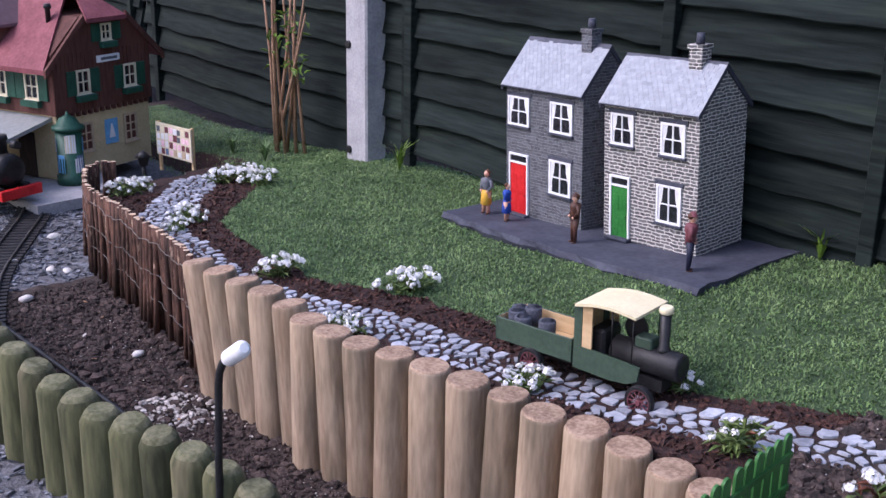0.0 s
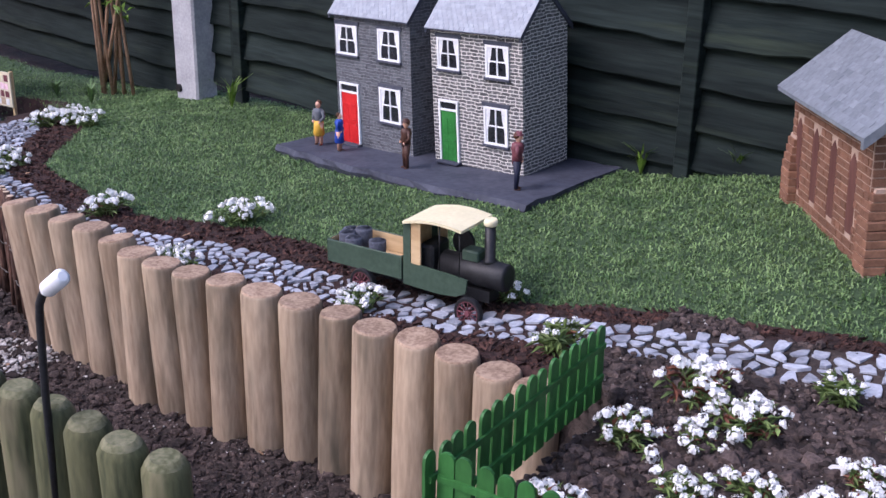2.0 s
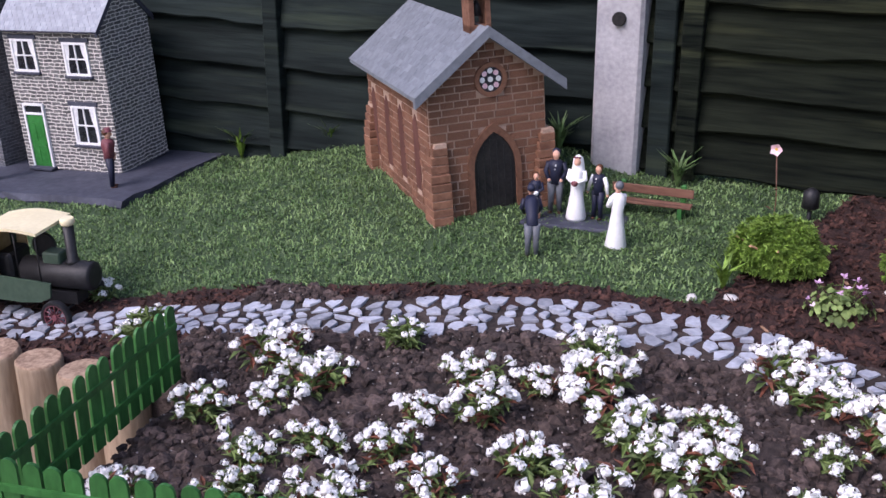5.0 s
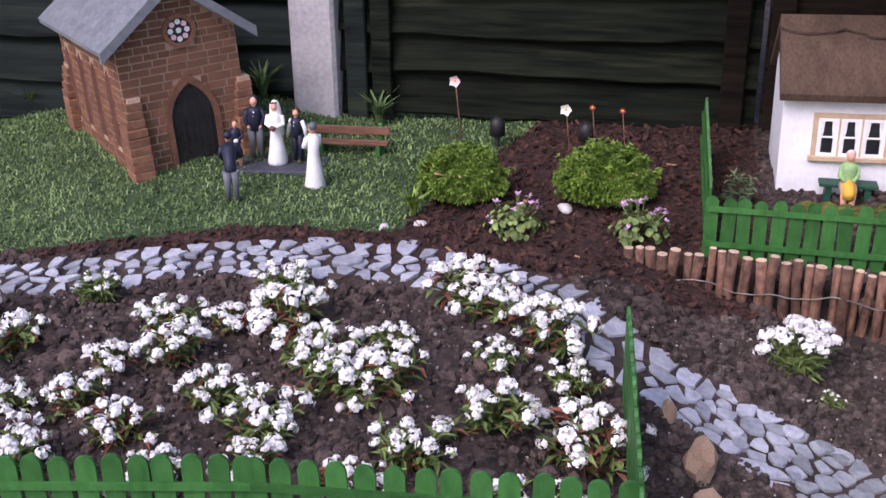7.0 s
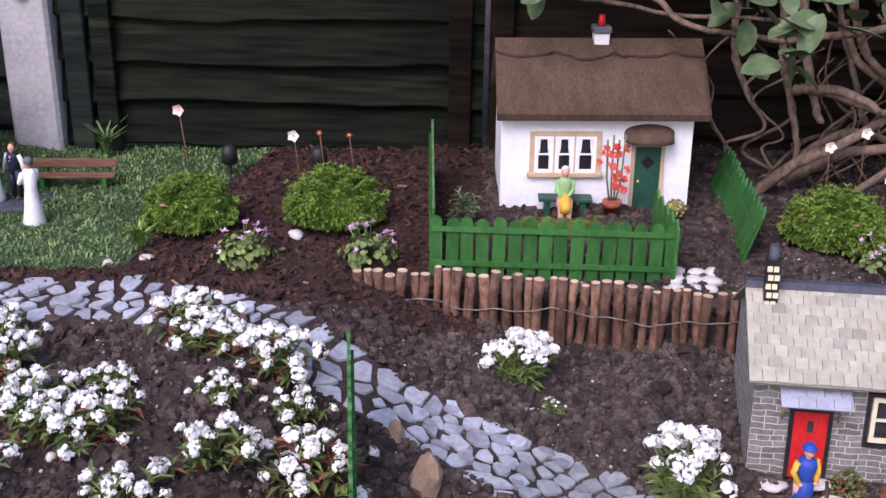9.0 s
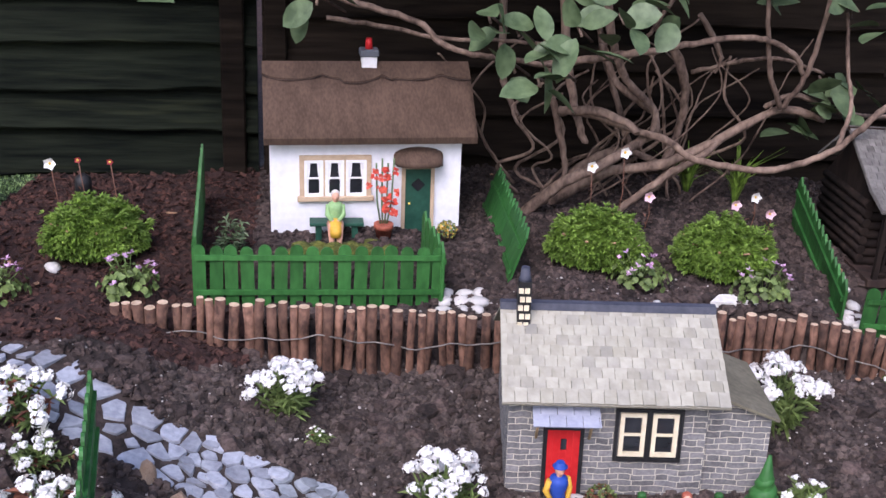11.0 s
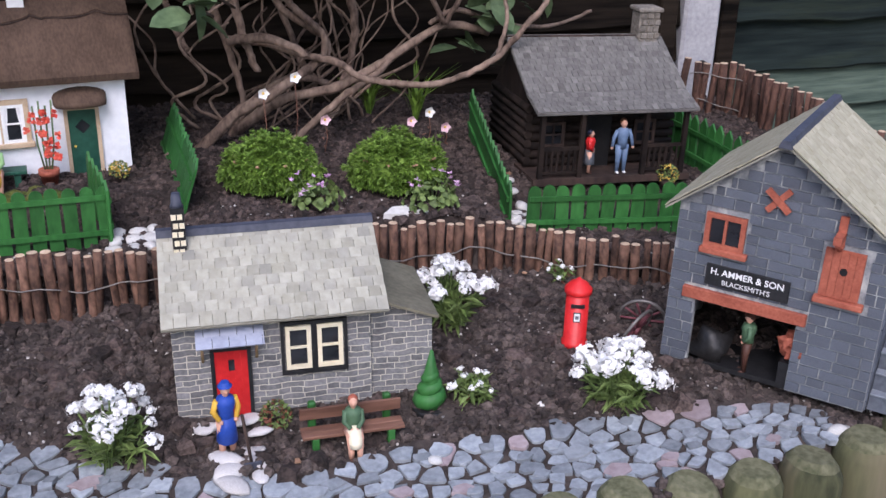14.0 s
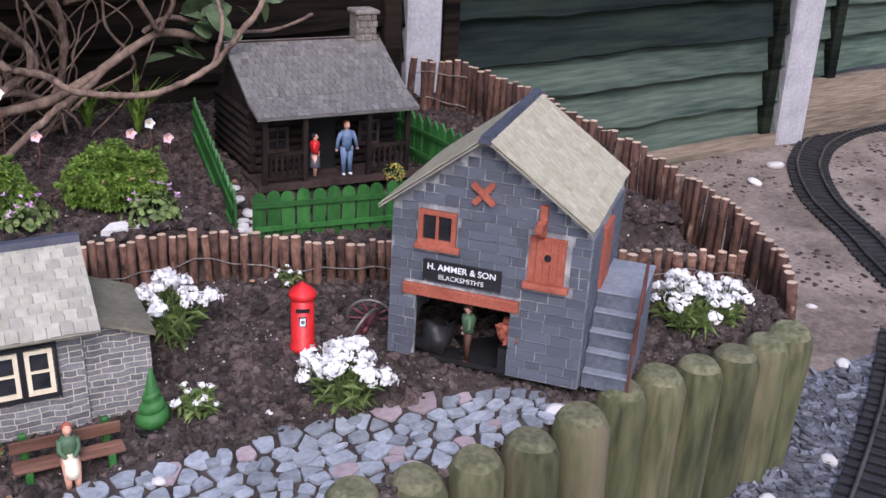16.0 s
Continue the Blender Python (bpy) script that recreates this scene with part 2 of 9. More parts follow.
BRICK_JOINT = mat("buff mortar", (0.33, 0.225, 0.165), (0.48, 0.345, 0.265), 40, 0.9, 0.3)
ROOF_SLATE = mat("grey slate roof", (0.23, 0.25, 0.28), (0.33, 0.35, 0.385), 10, 0.6, 0.3, 6, spread=0.07)
ROOF_LILAC = mat("lilac grey lead", (0.27, 0.29, 0.37), (0.40, 0.42, 0.50), 20, 0.6, 0.3, spread=0.06)
ROOF_TILE = mat("lichen cream stone tile", (0.32, 0.295, 0.20), (0.46, 0.425, 0.315), 14, 0.85, 0.5, 6, spread=0.06)
ROOF_TILE_WORN = mat("stained cream stone tile", (0.30, 0.285, 0.22), (0.42, 0.40, 0.33), 14, 0.85, 0.5, 6, spread=0.07, stain=((0.20, 0.195, 0.17), 5, 0.5, 0.75))
CHURCH_SLATE = mat("smooth blue grey slate", (0.125, 0.14, 0.16), (0.205, 0.225, 0.25), 14, 0.6, 0.3, 6, spread=0.05)
TILE_BED = mat("dim tile bed", (0.21, 0.198, 0.15), (0.29, 0.275, 0.22), 30, 0.9, 0.3)
ROOF_OLIVE = mat("olive brown felt roof", (0.11, 0.10, 0.068), (0.19, 0.175, 0.125), 25, 0.9, 0.5, 6)
# Darker copy of the brown timber: the cabin porch's shade is in its colour.
WOOD_SHADED = mat("brown timber with painted porch shade", (0.006, 0.004, 0.0035), (0.026, 0.017, 0.013), 20, 0.85, 0.5, 4, (1, 1, 0.3), spread=0.25, spec=0.2)
ROOF_SHINGLE = mat("brown grey shingle", (0.095, 0.088, 0.08), (0.175, 0.163, 0.15), 20, 0.85, 0.5, 5, spread=0.15, island=0.15)
ROOF_RED = mat("dark red tile", (0.16, 0.04, 0.05), (0.27, 0.085, 0.095), 14, 0.75, 0.4, 6)
THATCH = mat("brown felted thatch", (0.058, 0.036, 0.0245), (0.105, 0.067, 0.047), 35, 0.95, 0.45, 8, (1, 0.45, 0.45), depth=0.002)
WHITE_WALL = mat("white render", (0.70, 0.71, 0.75), (0.84, 0.85, 0.88), 14, 0.85, 0.3)
CREAM_WALL = mat("cream render", (0.50, 0.39, 0.22), (0.62, 0.50, 0.30), 14, 0.85, 0.3)
CREAM = mat("cream paint", (0.66, 0.58, 0.40), (0.80, 0.72, 0.54), 20, 0.5, 0.15, spread=0.05)
WHITE = mat("white paint", (0.72, 0.72, 0.72), (0.84, 0.84, 0.84), 25, 0.5, 0.1, spread=0.04)
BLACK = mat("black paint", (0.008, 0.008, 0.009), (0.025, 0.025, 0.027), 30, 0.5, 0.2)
DARK = mat("painted interior shade", (0.006, 0.006, 0.007), (0.016, 0.015, 0.015), 20, 0.8, 0.1)
LEAD = mat("blue black ridge", (0.035, 0.04, 0.06), (0.075, 0.08, 0.105), 20, 0.6, 0.3)
RED = mat("bright red paint", (0.48, 0.012, 0.012), (0.66, 0.03, 0.03), 20, 0.4, 0.1, spread=0.05)
GREEN_DOOR = mat("green door paint", (0.015, 0.13, 0.022), (0.035, 0.22, 0.045), 20, 0.45, 0.1)
DEEP_GREEN = mat("deep green paint", (0.010, 0.055, 0.036), (0.025, 0.095, 0.062), 20, 0.5, 0.1)
TERRACOTTA = mat("rust orange paint", (0.24, 0.058, 0.033), (0.42, 0.125, 0.075), 40, 0.7, 0.4)
WOOD_BROWN = mat("dark brown timber", (0.018, 0.011, 0.009), (0.06, 0.037, 0.028), 20, 0.8, 0.5, 4, (1, 1, 0.3), spread=0.2)
WOOD_BENCH = mat("brown bench timber", (0.10, 0.045, 0.028), (0.21, 0.105, 0.07), 25, 0.7, 0.4, 4, (0.2, 1, 1), spread=0.1)
WOOD_PALE = mat("pale timber", (0.45, 0.30, 0.15), (0.62, 0.45, 0.25), 20, 0.7, 0.3, 4, (0.2, 1, 1))
TAN_TRIM = mat("tan trim paint", (0.42, 0.31, 0.20), (0.56, 0.43, 0.30), 30, 0.7, 0.2)
GLASS = mat("dark window glass", (0.012, 0.013, 0.016), (0.03, 0.032, 0.038), 10, 0.08, 0.0, spec=0.6)
CURTAIN = mat("white net curtain", (0.62, 0.62, 0.64), (0.82, 0.82, 0.82), 60, 0.9, 0.3)
BROWN_PANEL = mat("red brown boarding", (0.075, 0.026, 0.02), (0.135, 0.055, 0.042), 15, 0.8, 0.4, 5, (1, 1, 0.2))
TRUCK_GREEN = mat("sage green paint", (0.035, 0.062, 0.042), (0.06, 0.095, 0.066), 15, 0.5, 0.15)
IRON = mat("blackened iron", (0.010, 0.010, 0.011), (0.035, 0.033, 0.033), 25, 0.45, 0.3, metal=0.3)
PETAL = mat("white petals", (0.80, 0.79, 0.77), (0.90, 0.89, 0.87), 60, 0.7, 0.0, island=0.08)
PINK = mat("pink petals", (0.62, 0.35, 0.42), (0.85, 0.66, 0.70), 60, 0.7, 0.0, island=0.2)
PURPLE = mat("purple petals", (0.40, 0.20, 0.38), (0.70, 0.50, 0.66), 60, 0.7, 0.0, island=0.3)
ORANGE = mat("red and pink petals", (0.50, 0.025, 0.02), (0.72, 0.16, 0.10), 60, 0.7, 0.0, island=0.3)
YELLOW = mat("yellow petals", (0.50, 0.30, 0.05), (0.70, 0.50, 0.10), 60, 0.7, 0.0, island=0.3)
LEAF = mat("fresh green leaf", (0.07, 0.11, 0.028), (0.19, 0.26, 0.08), 30, 0.6, 0.2, 4, island=0.4)
LEAF_LIME = mat("lime green fern leaf", (0.075, 0.14, 0.013), (0.20, 0.32, 0.05), 20, 0.6, 0.2, 4, island=0.4)
LEAF_RED = mat("red brown leaf", (0.10, 0.035, 0.022), (0.22, 0.085, 0.05), 30, 0.7, 0.2, 4, island=0.3)
LEAF_BIG = mat("broad green leaf", (0.05, 0.085, 0.036), (0.15, 0.215, 0.105), 14, 0.5, 0.3, 4, island=0.25)
TWIG = mat("brown shrub bark", (0.05, 0.031, 0.023), (0.29, 0.205, 0.155), 18, 0.85, 0.8, 6, (1, 1, 0.5), island=0.25)
STEM = mat("dry stem", (0.22, 0.12, 0.07), (0.42, 0.26, 0.16), 20, 0.8, 0.3, island=0.25)
PEBBLE = mat("white pebble", (0.46, 0.44, 0.41), (0.68, 0.66, 0.63), 15, 0.8, 0.3, spread=0.12)
ROCK = mat("buff rock", (0.26, 0.17, 0.11), (0.45, 0.33, 0.24), 14, 0.9, 0.6, 5, spread=0.2)
CHIMNEY_STONE = mat("grey buff stone", (0.115, 0.10, 0.083), (0.255, 0.225, 0.19), 40, 0.9, 0.5, 4, spread=0.2)
SKIN = mat("painted flesh", (0.55, 0.28, 0.19), (0.68, 0.40, 0.29), 30, 0.6, 0.0)


def plain(name, c, rough=0.55):
    return mat(name, tuple(v * 0.85 for v in c), tuple(min(1, v * 1.15) for v in c), 40, rough, 0.15)


P_BLUE, P_NAVY = plain("blue figure paint", (0.02, 0.06, 0.32)), plain("navy figure paint", (0.015, 0.018, 0.04))
P_GREY, P_BROWN = plain("grey figure paint", (0.12, 0.13, 0.15)), plain("brown figure paint", (0.07, 0.03, 0.02))
P_YELLOW, P_HAIR = plain("yellow figure paint", (0.62, 0.36, 0.04)), plain("hair brown paint", (0.09, 0.035, 0.015))
P_GREEN, P_MAROON = plain("moss figure paint", (0.07, 0.13, 0.07)), plain("maroon figure paint", (0.16, 0.05, 0.06))
P_DENIM, P_MINT = plain("denim blue paint", (0.13, 0.19, 0.30)), plain("mint figure paint", (0.25, 0.42, 0.18))

# ---- ground ----
def curve(x, xs, ys):
    return float(np.interp(x, xs, ys))


def terrace(x):
    return curve(x, (-9, -4.6, -3.3, -2.5, -1.65, -1.2, -0.95, -0.7, -0.4, -0.1, 0.3, 0.8, 1.5, 2.1), (-0.3, -0.27, -0.14, -0.09, -0.055, -0.028, 0.02, 0.05, 0.078, 0.085, 0.1, 0.105, 0.09, 0.05))


def lower_bed(x):
    return curve(x, (-0.1, 0.1, 0.3, 0.5, 0.75, 1.2, 1.45, 2.1), (0.08, 0.045, -0.03, -0.085, -0.06, -0.04, -0.015, -0.03))


def front_edge(x):
    return curve(x, (-9, -3.75, -3.6, -3.5, -3.33, -3.17, -2.9, -2.4, -2.24, -2.0, -1.82, -1.65, -1.42, -1.25, -1.0, -0.9, -0.77, -0.74, 0.25, 0.27, 0.9, 2.05, 2.08, 9), (1.9, 1.9, 1.42, 1.29, 1.225, 1.185, 1.17, 1.14, 1.1, 1.13, 1.125, 1.14, 1.205, 1.23, 1.26, 1.265, 1.24, 0.86, 1.02, 0.85, 0.95, 1.12, 3.2, 3.2))


def roll_edge(x):
    return curve(x, (-0.2, 0.12, 0.31, 0.52, 0.74, 1.2, 1.35, 1.47, 2.1), (1.62, 1.68, 1.68, 1.66, 1.645, 1.625, 1.54, 1.46, 1.40))


def height(x, y):
    """Level of the ground, without its small lumps."""
    up = terrace(x) + 0.03 * (y - 1.7) + 0.1 * max(0.0, y - 1.65) * smooth(-1.45, -1.1, x) * smooth(-0.35, -0.7, x)
    up += 0.03 * smooth(1.74, 1.87, y) * smooth(-2.25, -1.65, x) * smooth(-0.95, -1.4, x)
    if x > -0.2:
        low = min(up, lower_bed(x) + 0.12 * min(0.5, max(0.0, y - 1.15)) + 0.022 * smooth(1.42, 1.66, y) * smooth(1.1, 0.5, x))
        width = 0.012 if x > 0.25 else 0.012 + 0.5 * (0.25 - x)
        s = smooth(-width, width, y - roll_edge(x) - 0.01)
        up = low + (max(up, low) - low) * s
    up -= 0.032 * smooth(0.16, 0.28, x) * smooth(0.86, 0.72, x) * smooth(1.86, 1.78, y) * (y > roll_edge(x))
    up -= 0.035 * smooth(1.24, 1.32, x) * smooth(1.68, 1.6, x) * smooth(1.76, 1.69, y) * (y > roll_edge(x))
    base = -0.31 if x < 1.0 else -0.31 + 0.09 * smooth(1.0, 2.2, x)
    s = smooth(-0.008, 0.012, y - front_edge(x) - 0.012)
    return base + (up - base) * s


def lumps(x, y, amount):
    v = Vector((x, y, 0.3))
    return amount * (noise.noise(v * 9) * 0.5 + noise.noise(v * 26) * 0.35 + noise.noise(v * 60) * 0.25)


PATH_X = (-3.55, -3.3, -3.07, -2.9, -2.4, -2.1, -1.88, -1.6, -1.2, -0.95, -0.65, -0.4, -0.2, -0.13, 0.026, 0.1, 0.165, 0.22, 0.28, 0.345, 0.41, 0.47, 0.535, 0.614, 0.676, 0.83, 1.0, 1.2, 1.37, 1.5)
PATH_Y = (1.70, 1.53, 1.34, 1.27, 1.21, 1.24, 1.32, 1.35, 1.405, 1.445, 1.515, 1.575, 1.595, 1.598, 1.54, 1.497, 1.46, 1.445, 1.417, 1.405, 1.375, 1.35, 1.315, 1.255, 1.20, 1.145, 1.15, 1.135, 1.115, 1.09)


def path_centre(x):
    return curve(x, PATH_X, PATH_Y)


def path_half(x):
    return curve(x, (-3.3, -2.9, -2.4, -1.88, -1.2, -0.65, 0.0, 0.28, 0.35, 0.47, 0.68, 1.0, 1.2, 1.37, 1.5), (0.085, 0.055, 0.042, 0.05, 0.042, 0.05, 0.047, 0.044, 0.05, 0.068, 0.066, 0.072, 0.066, 0.055, 0.035))


def lawn_front(x):
    return curve(x, (-3.6, -3.3, -2.86, -2.5, -2.2, -2.0, -1.8, -1.5, -1.19, -0.94, -0.68, -0.43, -0.2), (1.95, 1.82, 1.43, 1.37, 1.37, 1.45, 1.5, 1.49, 1.53, 1.58, 1.63, 1.69, 1.70))


def on_lawn(x, y):
    j = 0.012 * noise.noise(Vector((x * 14, y * 14, 2)))
    return (-3.6 if y < 1.84 else -5.3) < x < -0.17 + 0.25 * max(0, y - 1.75) + j and y > lawn_front(x) + j and y < 2.33


def zone(x, y):
    if y < front_edge(x) or x > 2.08:
        if x > 1.2:
            return 4 if (y > 1.2 or x > 2.9) and y > 0.75 else 5
        return 0 if (-3.15 < x < 0.8 and y > 0.72 + 0.05 * noise.noise(Vector((x * 5, y * 5, 1)))) else 5
    if on_lawn(x, y):
        return 2
    if x < -0.9 or (x < 0.38 and y > 1.6 + 0.1 * noise.noise(Vector((x * 6, y * 6, 0)))):
        return 1
    return 0


def ground():
    xs = list(np.concatenate([[-60, -20, -9, -7], np.arange(-5.6, -3.4, 0.06), np.arange(-3.4, 2.3, 0.016), np.arange(2.3, 5.0, 0.06), [7, 12, 30, 60]]))
    ys = list(np.concatenate([[-60, -20, -6, -2, -1, -0.4, 0.0, 0.3], np.arange(0.42, 2.42, 0.016), [2.6, 3, 5, 12, 30, 60]]))
    verts, faces, idx = [], [], []
    for y in ys:
        for x in xs:
            z = height(x, y)
            k = zone(x, y)
            z += lumps(x, y, (0.022, 0.015, 0.006, 0, 0.006, 0.012)[k] * (0.06 if abs(y - path_centre(x)) < path_half(x) + 0.024 and k < 2 and x < 1.5 else 1)) - (0.002 if abs(y - path_centre(x)) < path_half(x) and -3.6 < x < 1.5 and y > front_edge(x) else 0)
            verts.append((x, y, z))
    w = len(xs)
    for j in range(len(ys) - 1):
        for i in range(w - 1):
            faces.append((j * w + i, j * w + i + 1, (j + 1) * w + i + 1, (j + 1) * w + i))
            xm, ym = (xs[i] + xs[i + 1]) / 2, (ys[j] + ys[j + 1]) / 2
            k = zone(xm, ym)
            idx.append(6 if k == 0 and xm > 0.28 and ym < roll_edge(xm) else k)
    me = bpy.data.meshes.new("ground")
    me.from_pydata(verts, [], faces)
    for m in (SOIL, BARK, TURF, TURF, DIRT, BALLAST, SOIL_DRY):
        me.materials.append(m)
    me.polygons.foreach_set("material_index", idx)
    me.polygons.foreach_set("use_smooth", [True] * len(faces))
    return tagged(new("ground", me), "terraced garden ground of soil, turf, bark mulch and gravel", "ground", kind="structure")


ground()

# ---- fence of lapped boards between concrete posts ----
BOARD_Y = 2.30


def waney_board(x0, x1, z0, z1, seed, lean=0.034):
    """A lapped board with a wavy lower edge, leaning out towards its foot."""
    bm = bmesh.new()
    n = max(6, int((x1 - x0) / 0.045))
    rows = []
    for i in range(n + 1):
        x = x0 + (x1 - x0) * i / n
        dip = 0.011 * noise.noise(Vector((x * 3.1, seed * 7.3, 0))) + 0.007 * noise.noise(Vector((x * 9, seed * 3.1, 5)))
        rows.append([bm.verts.new((x, y, z)) for y, z in ((-lean, z0 + dip), (-lean - 0.003, z0 + dip + 0.004), (-0.006, z1), (0.004, z1), (0.0, z0 + dip))])
    for a, b in zip(rows, rows[1:]):
        for k in range(5):
            bm.faces.new((a[k], a[(k + 1) % 5], b[(k + 1) % 5], b[k]))
    bm.faces.new(rows[0])
    bm.faces.new(rows[-1][::-1])
    return bm


def fence_panel(name, x0, x1, z0, label, mats, battens, pitch=0.088, count=10):
    th = thing(name, label, "fence", (0, BOARD_Y, 0), kind="structure")
    for i in range(count):
        z = z0 + i * pitch + rnd.uniform(-0.006, 0.006)
        part("board", waney_board(x0, x1, z, z + pitch + 0.03, x0 * 3 + i), mats[min(i, len(mats) - 1)], th)
    for bx in battens:
        bm = bmesh.new()
        box(bm, (bx - 0.02, -0.05, z0 - 0.05), (bx + 0.02, -0.02, z0 + pitch * count), bevel=0.002)
        part("batten", bm, mats[0] if mats[0] is not FENCE_PALE else FENCE_MOSS, th)
    return th


fence_panel("fence_1", -9.0, -5.4, -0.3, "dark green lapped board fence panel", [FENCE], (-5.5, -7.2), 0.105, 11)
fence_panel("fence_2", -5.35, -3.36, -0.16, "dark green lapped board fence panel", [FENCE], (-5.2, -4.0), 0.105, 10)
fence_panel("fence_3", -3.28, -0.53, -0.06, "dark green lapped board fence panel, algae near its foot", [FENCE], (-3.08, -1.95, -1.33), 0.1, 10)
fence_panel("fence_4", -0.46, 0.375, 0.112, "weathered mossy green lapped board fence panel", [FENCE_MOSS], (-0.36,), 0.0845, 11)
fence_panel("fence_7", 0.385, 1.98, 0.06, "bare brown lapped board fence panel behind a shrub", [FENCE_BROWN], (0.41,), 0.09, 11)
fence_panel("fence_5", 2.04, 3.31, -0.19, "faded green lapped board fence panel", [FENCE_PALE, FENCE_PALE, FENCE_PALE, FENCE], (3.24,), 0.105, 10)
fence_panel("fence_6", 3.38, 7.5, -0.02, "faded green lapped board fence panel", [FENCE_PALE], (3.5,), 0.105, 9)


GRAVEL_BOARD = mat("rotted buff board", (0.13, 0.099, 0.07), (0.315, 0.255, 0.185), 6, 0.92, 0.9, 8, (0.2, 1, 3.0), depth=0.004, stain=((0.05, 0.045, 0.03), 5, 0.5, 0.68))
for x0, x1, z0, z1, label in ((2.55, 3.285, -0.27, -0.178, "rotted straw coloured board at the fence foot"), (3.41, 7.5, -0.27, -0.03, "buff weathered board under the fence")):
    bm = bmesh.new()
    n = int((x1 - x0) / 0.06)
    rows = []
    for i in range(n + 1):
        x = x0 + (x1 - x0) * i / n
        dz = 0.012 * noise.noise(Vector((x * 4, 1, z0)))
        rows.append([bm.verts.new((x, y, z)) for y, z in ((2.245, z0), (2.25, z1 + dz), (2.275, z1 + dz), (2.275, z0))])
    for a, b in zip(rows, rows[1:]):
        for k in range(4):
            bm.faces.new((a[k], a[(k + 1) % 4], b[(k + 1) % 4], b[k]))
    bm.faces.new(rows[0])
    bm.faces.new(rows[-1][::-1])
    tagged(part("gravel_board", bm, GRAVEL_BOARD), label, "board", kind="structure")


def concrete_post(x0, x1, y0, z0, z1, label, bolts=(), turn=0.0, lean=0.0):
    th = thing("fence_post", label, "fence post", ((x0 + x1) / 2, y0, z0), turn, "concrete fence posts", tilt=(0, lean))
    h = (x1 - x0) / 2
    bm = bmesh.new()
    box(bm, (-h, 0, 0), (h, 0.09, z1 - z0), bevel=0.007)
    part("post", bm, CONCRETE, th)
    for bxx, bz in bolts:
        bm = bmesh.new()
        tube(bm, [(bxx, 0.002, bz - z0), (bxx, -0.008, bz - z0)], [0.015, 0.013], 12)
        part("bolt", bm, IRON, th, "black plastic bolt cap")
    return th


concrete_post(-3.368, -3.245, 2.19, -0.17, 1.2, "pale grey concrete fence post with two dark bolts", ((-0.04, 0.285), (-0.04, -0.09)), 3)
concrete_post(-0.548, -0.452, 2.235, 0.06, 1.2, "grey concrete fence post with a black bolt cap", ((0.0, 0.41),))
concrete_post(1.965, 2.055, 2.245, 0.0, 1.2, "grey concrete fence post behind a stick edging", ((0.012, 0.145),), -4)
concrete_post(3.29, 3.40, 2.24, -0.24, 1.2, "pale grey concrete fence post hung with dry stems", (), -6)
for x, z in ((-3.10, -0.1), (-0.415, 0.05), (1.93, 0.05), (2.09, -0.15), (0.33, 0.05)):
    bm = bmesh.new()
    box(bm, (-0.022, -0.01, 0), (0.022, 0.03, 1.2), bevel=0.003)
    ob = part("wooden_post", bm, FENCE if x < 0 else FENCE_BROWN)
    ob.matrix_world = pose(x, BOARD_Y - 0.035, z)
    tagged(ob, "dark stained square wooden fence upright", "post", "wooden fence uprights")

# ---- log edgings ----
def log_mesh(r, h, seed, hewn=False):
    """A round post with a chamfered, slightly sloping top; material 0 bark side, 1 cut top."""
    g = random.Random(seed)
    bm = bmesh.new()
    n = 14
    rings = []
    tilt = g.uniform(-0.12, 0.12)
    top = ((h - 0.024, 0.985), (h - 0.010, 0.82), (h, 0.60)) if hewn else ((h - 0.009, 0.985), (h - 0.003, 0.95), (h, 0.885))
    for z, k in ((-0.06, 1.02), (h * 0.35, 1.0), (h * 0.7, 0.985), *top):
        ring = []
        for i in range(n):
            a = i * math.tau / n
            q = r * k * (1 + 0.05 * noise.noise(Vector((math.cos(a) * 1.5, math.sin(a) * 1.5, z * 5 + seed))))
            x, y = q * math.cos(a), q * math.sin(a)
            ring.append(bm.verts.new((x, y, z + (tilt * x if z > h * 0.6 else 0))))
        rings.append(ring)
    for j, (a, b) in enumerate(zip(rings, rings[1:])):
        for i in range(n):
            f = bm.faces.new((a[i], a[(i + 1) % n], b[(i + 1) % n], b[i]))
            f.smooth, f.material_index = True, 1 if j > 3 else 0
    f = bm.faces.new(rings[-1])
    f.material_index = 1
    return bm


def log_row(name, label, rows, radius, foot, side, top, seed=1):
    """Logs set close together: rows give each one's x, y, level of its top and lean along the row."""
    th = thing(name, label, "edging", (rows[0][0], rows[0][1], foot), kind="structure")
    g = random.Random(seed)
    o = Vector((rows[0][0], rows[0][1], foot))
    h = max(r[2] for r in rows) - foot
    meshes = []
    for k in range(7):
        me = bpy.data.meshes.new("log")
        bm = log_mesh(radius * g.uniform(0.95, 1.05), h, seed * 10 + k, side is LOG_GREEN)
        bm.to_mesh(me)
        bm.free()
        me.materials.append(side)
        me.materials.append(top)
        meshes.append(me)
    for i, (x, y, z, lean) in enumerate(rows):
        ob = new("log", meshes[(i * 3) % 7])
        ob.parent = th
        ob.matrix_basis = Matrix.Translation(Vector((x, y, z)) - o) @ pose(0, 0, 0, g.uniform(-1.5, 1.5), lean + g.uniform(-0.8, 0.8)) @ pose(0, 0, -h, 0, 0, g.choice((0, 60, 140, 200, 300)))
    return th


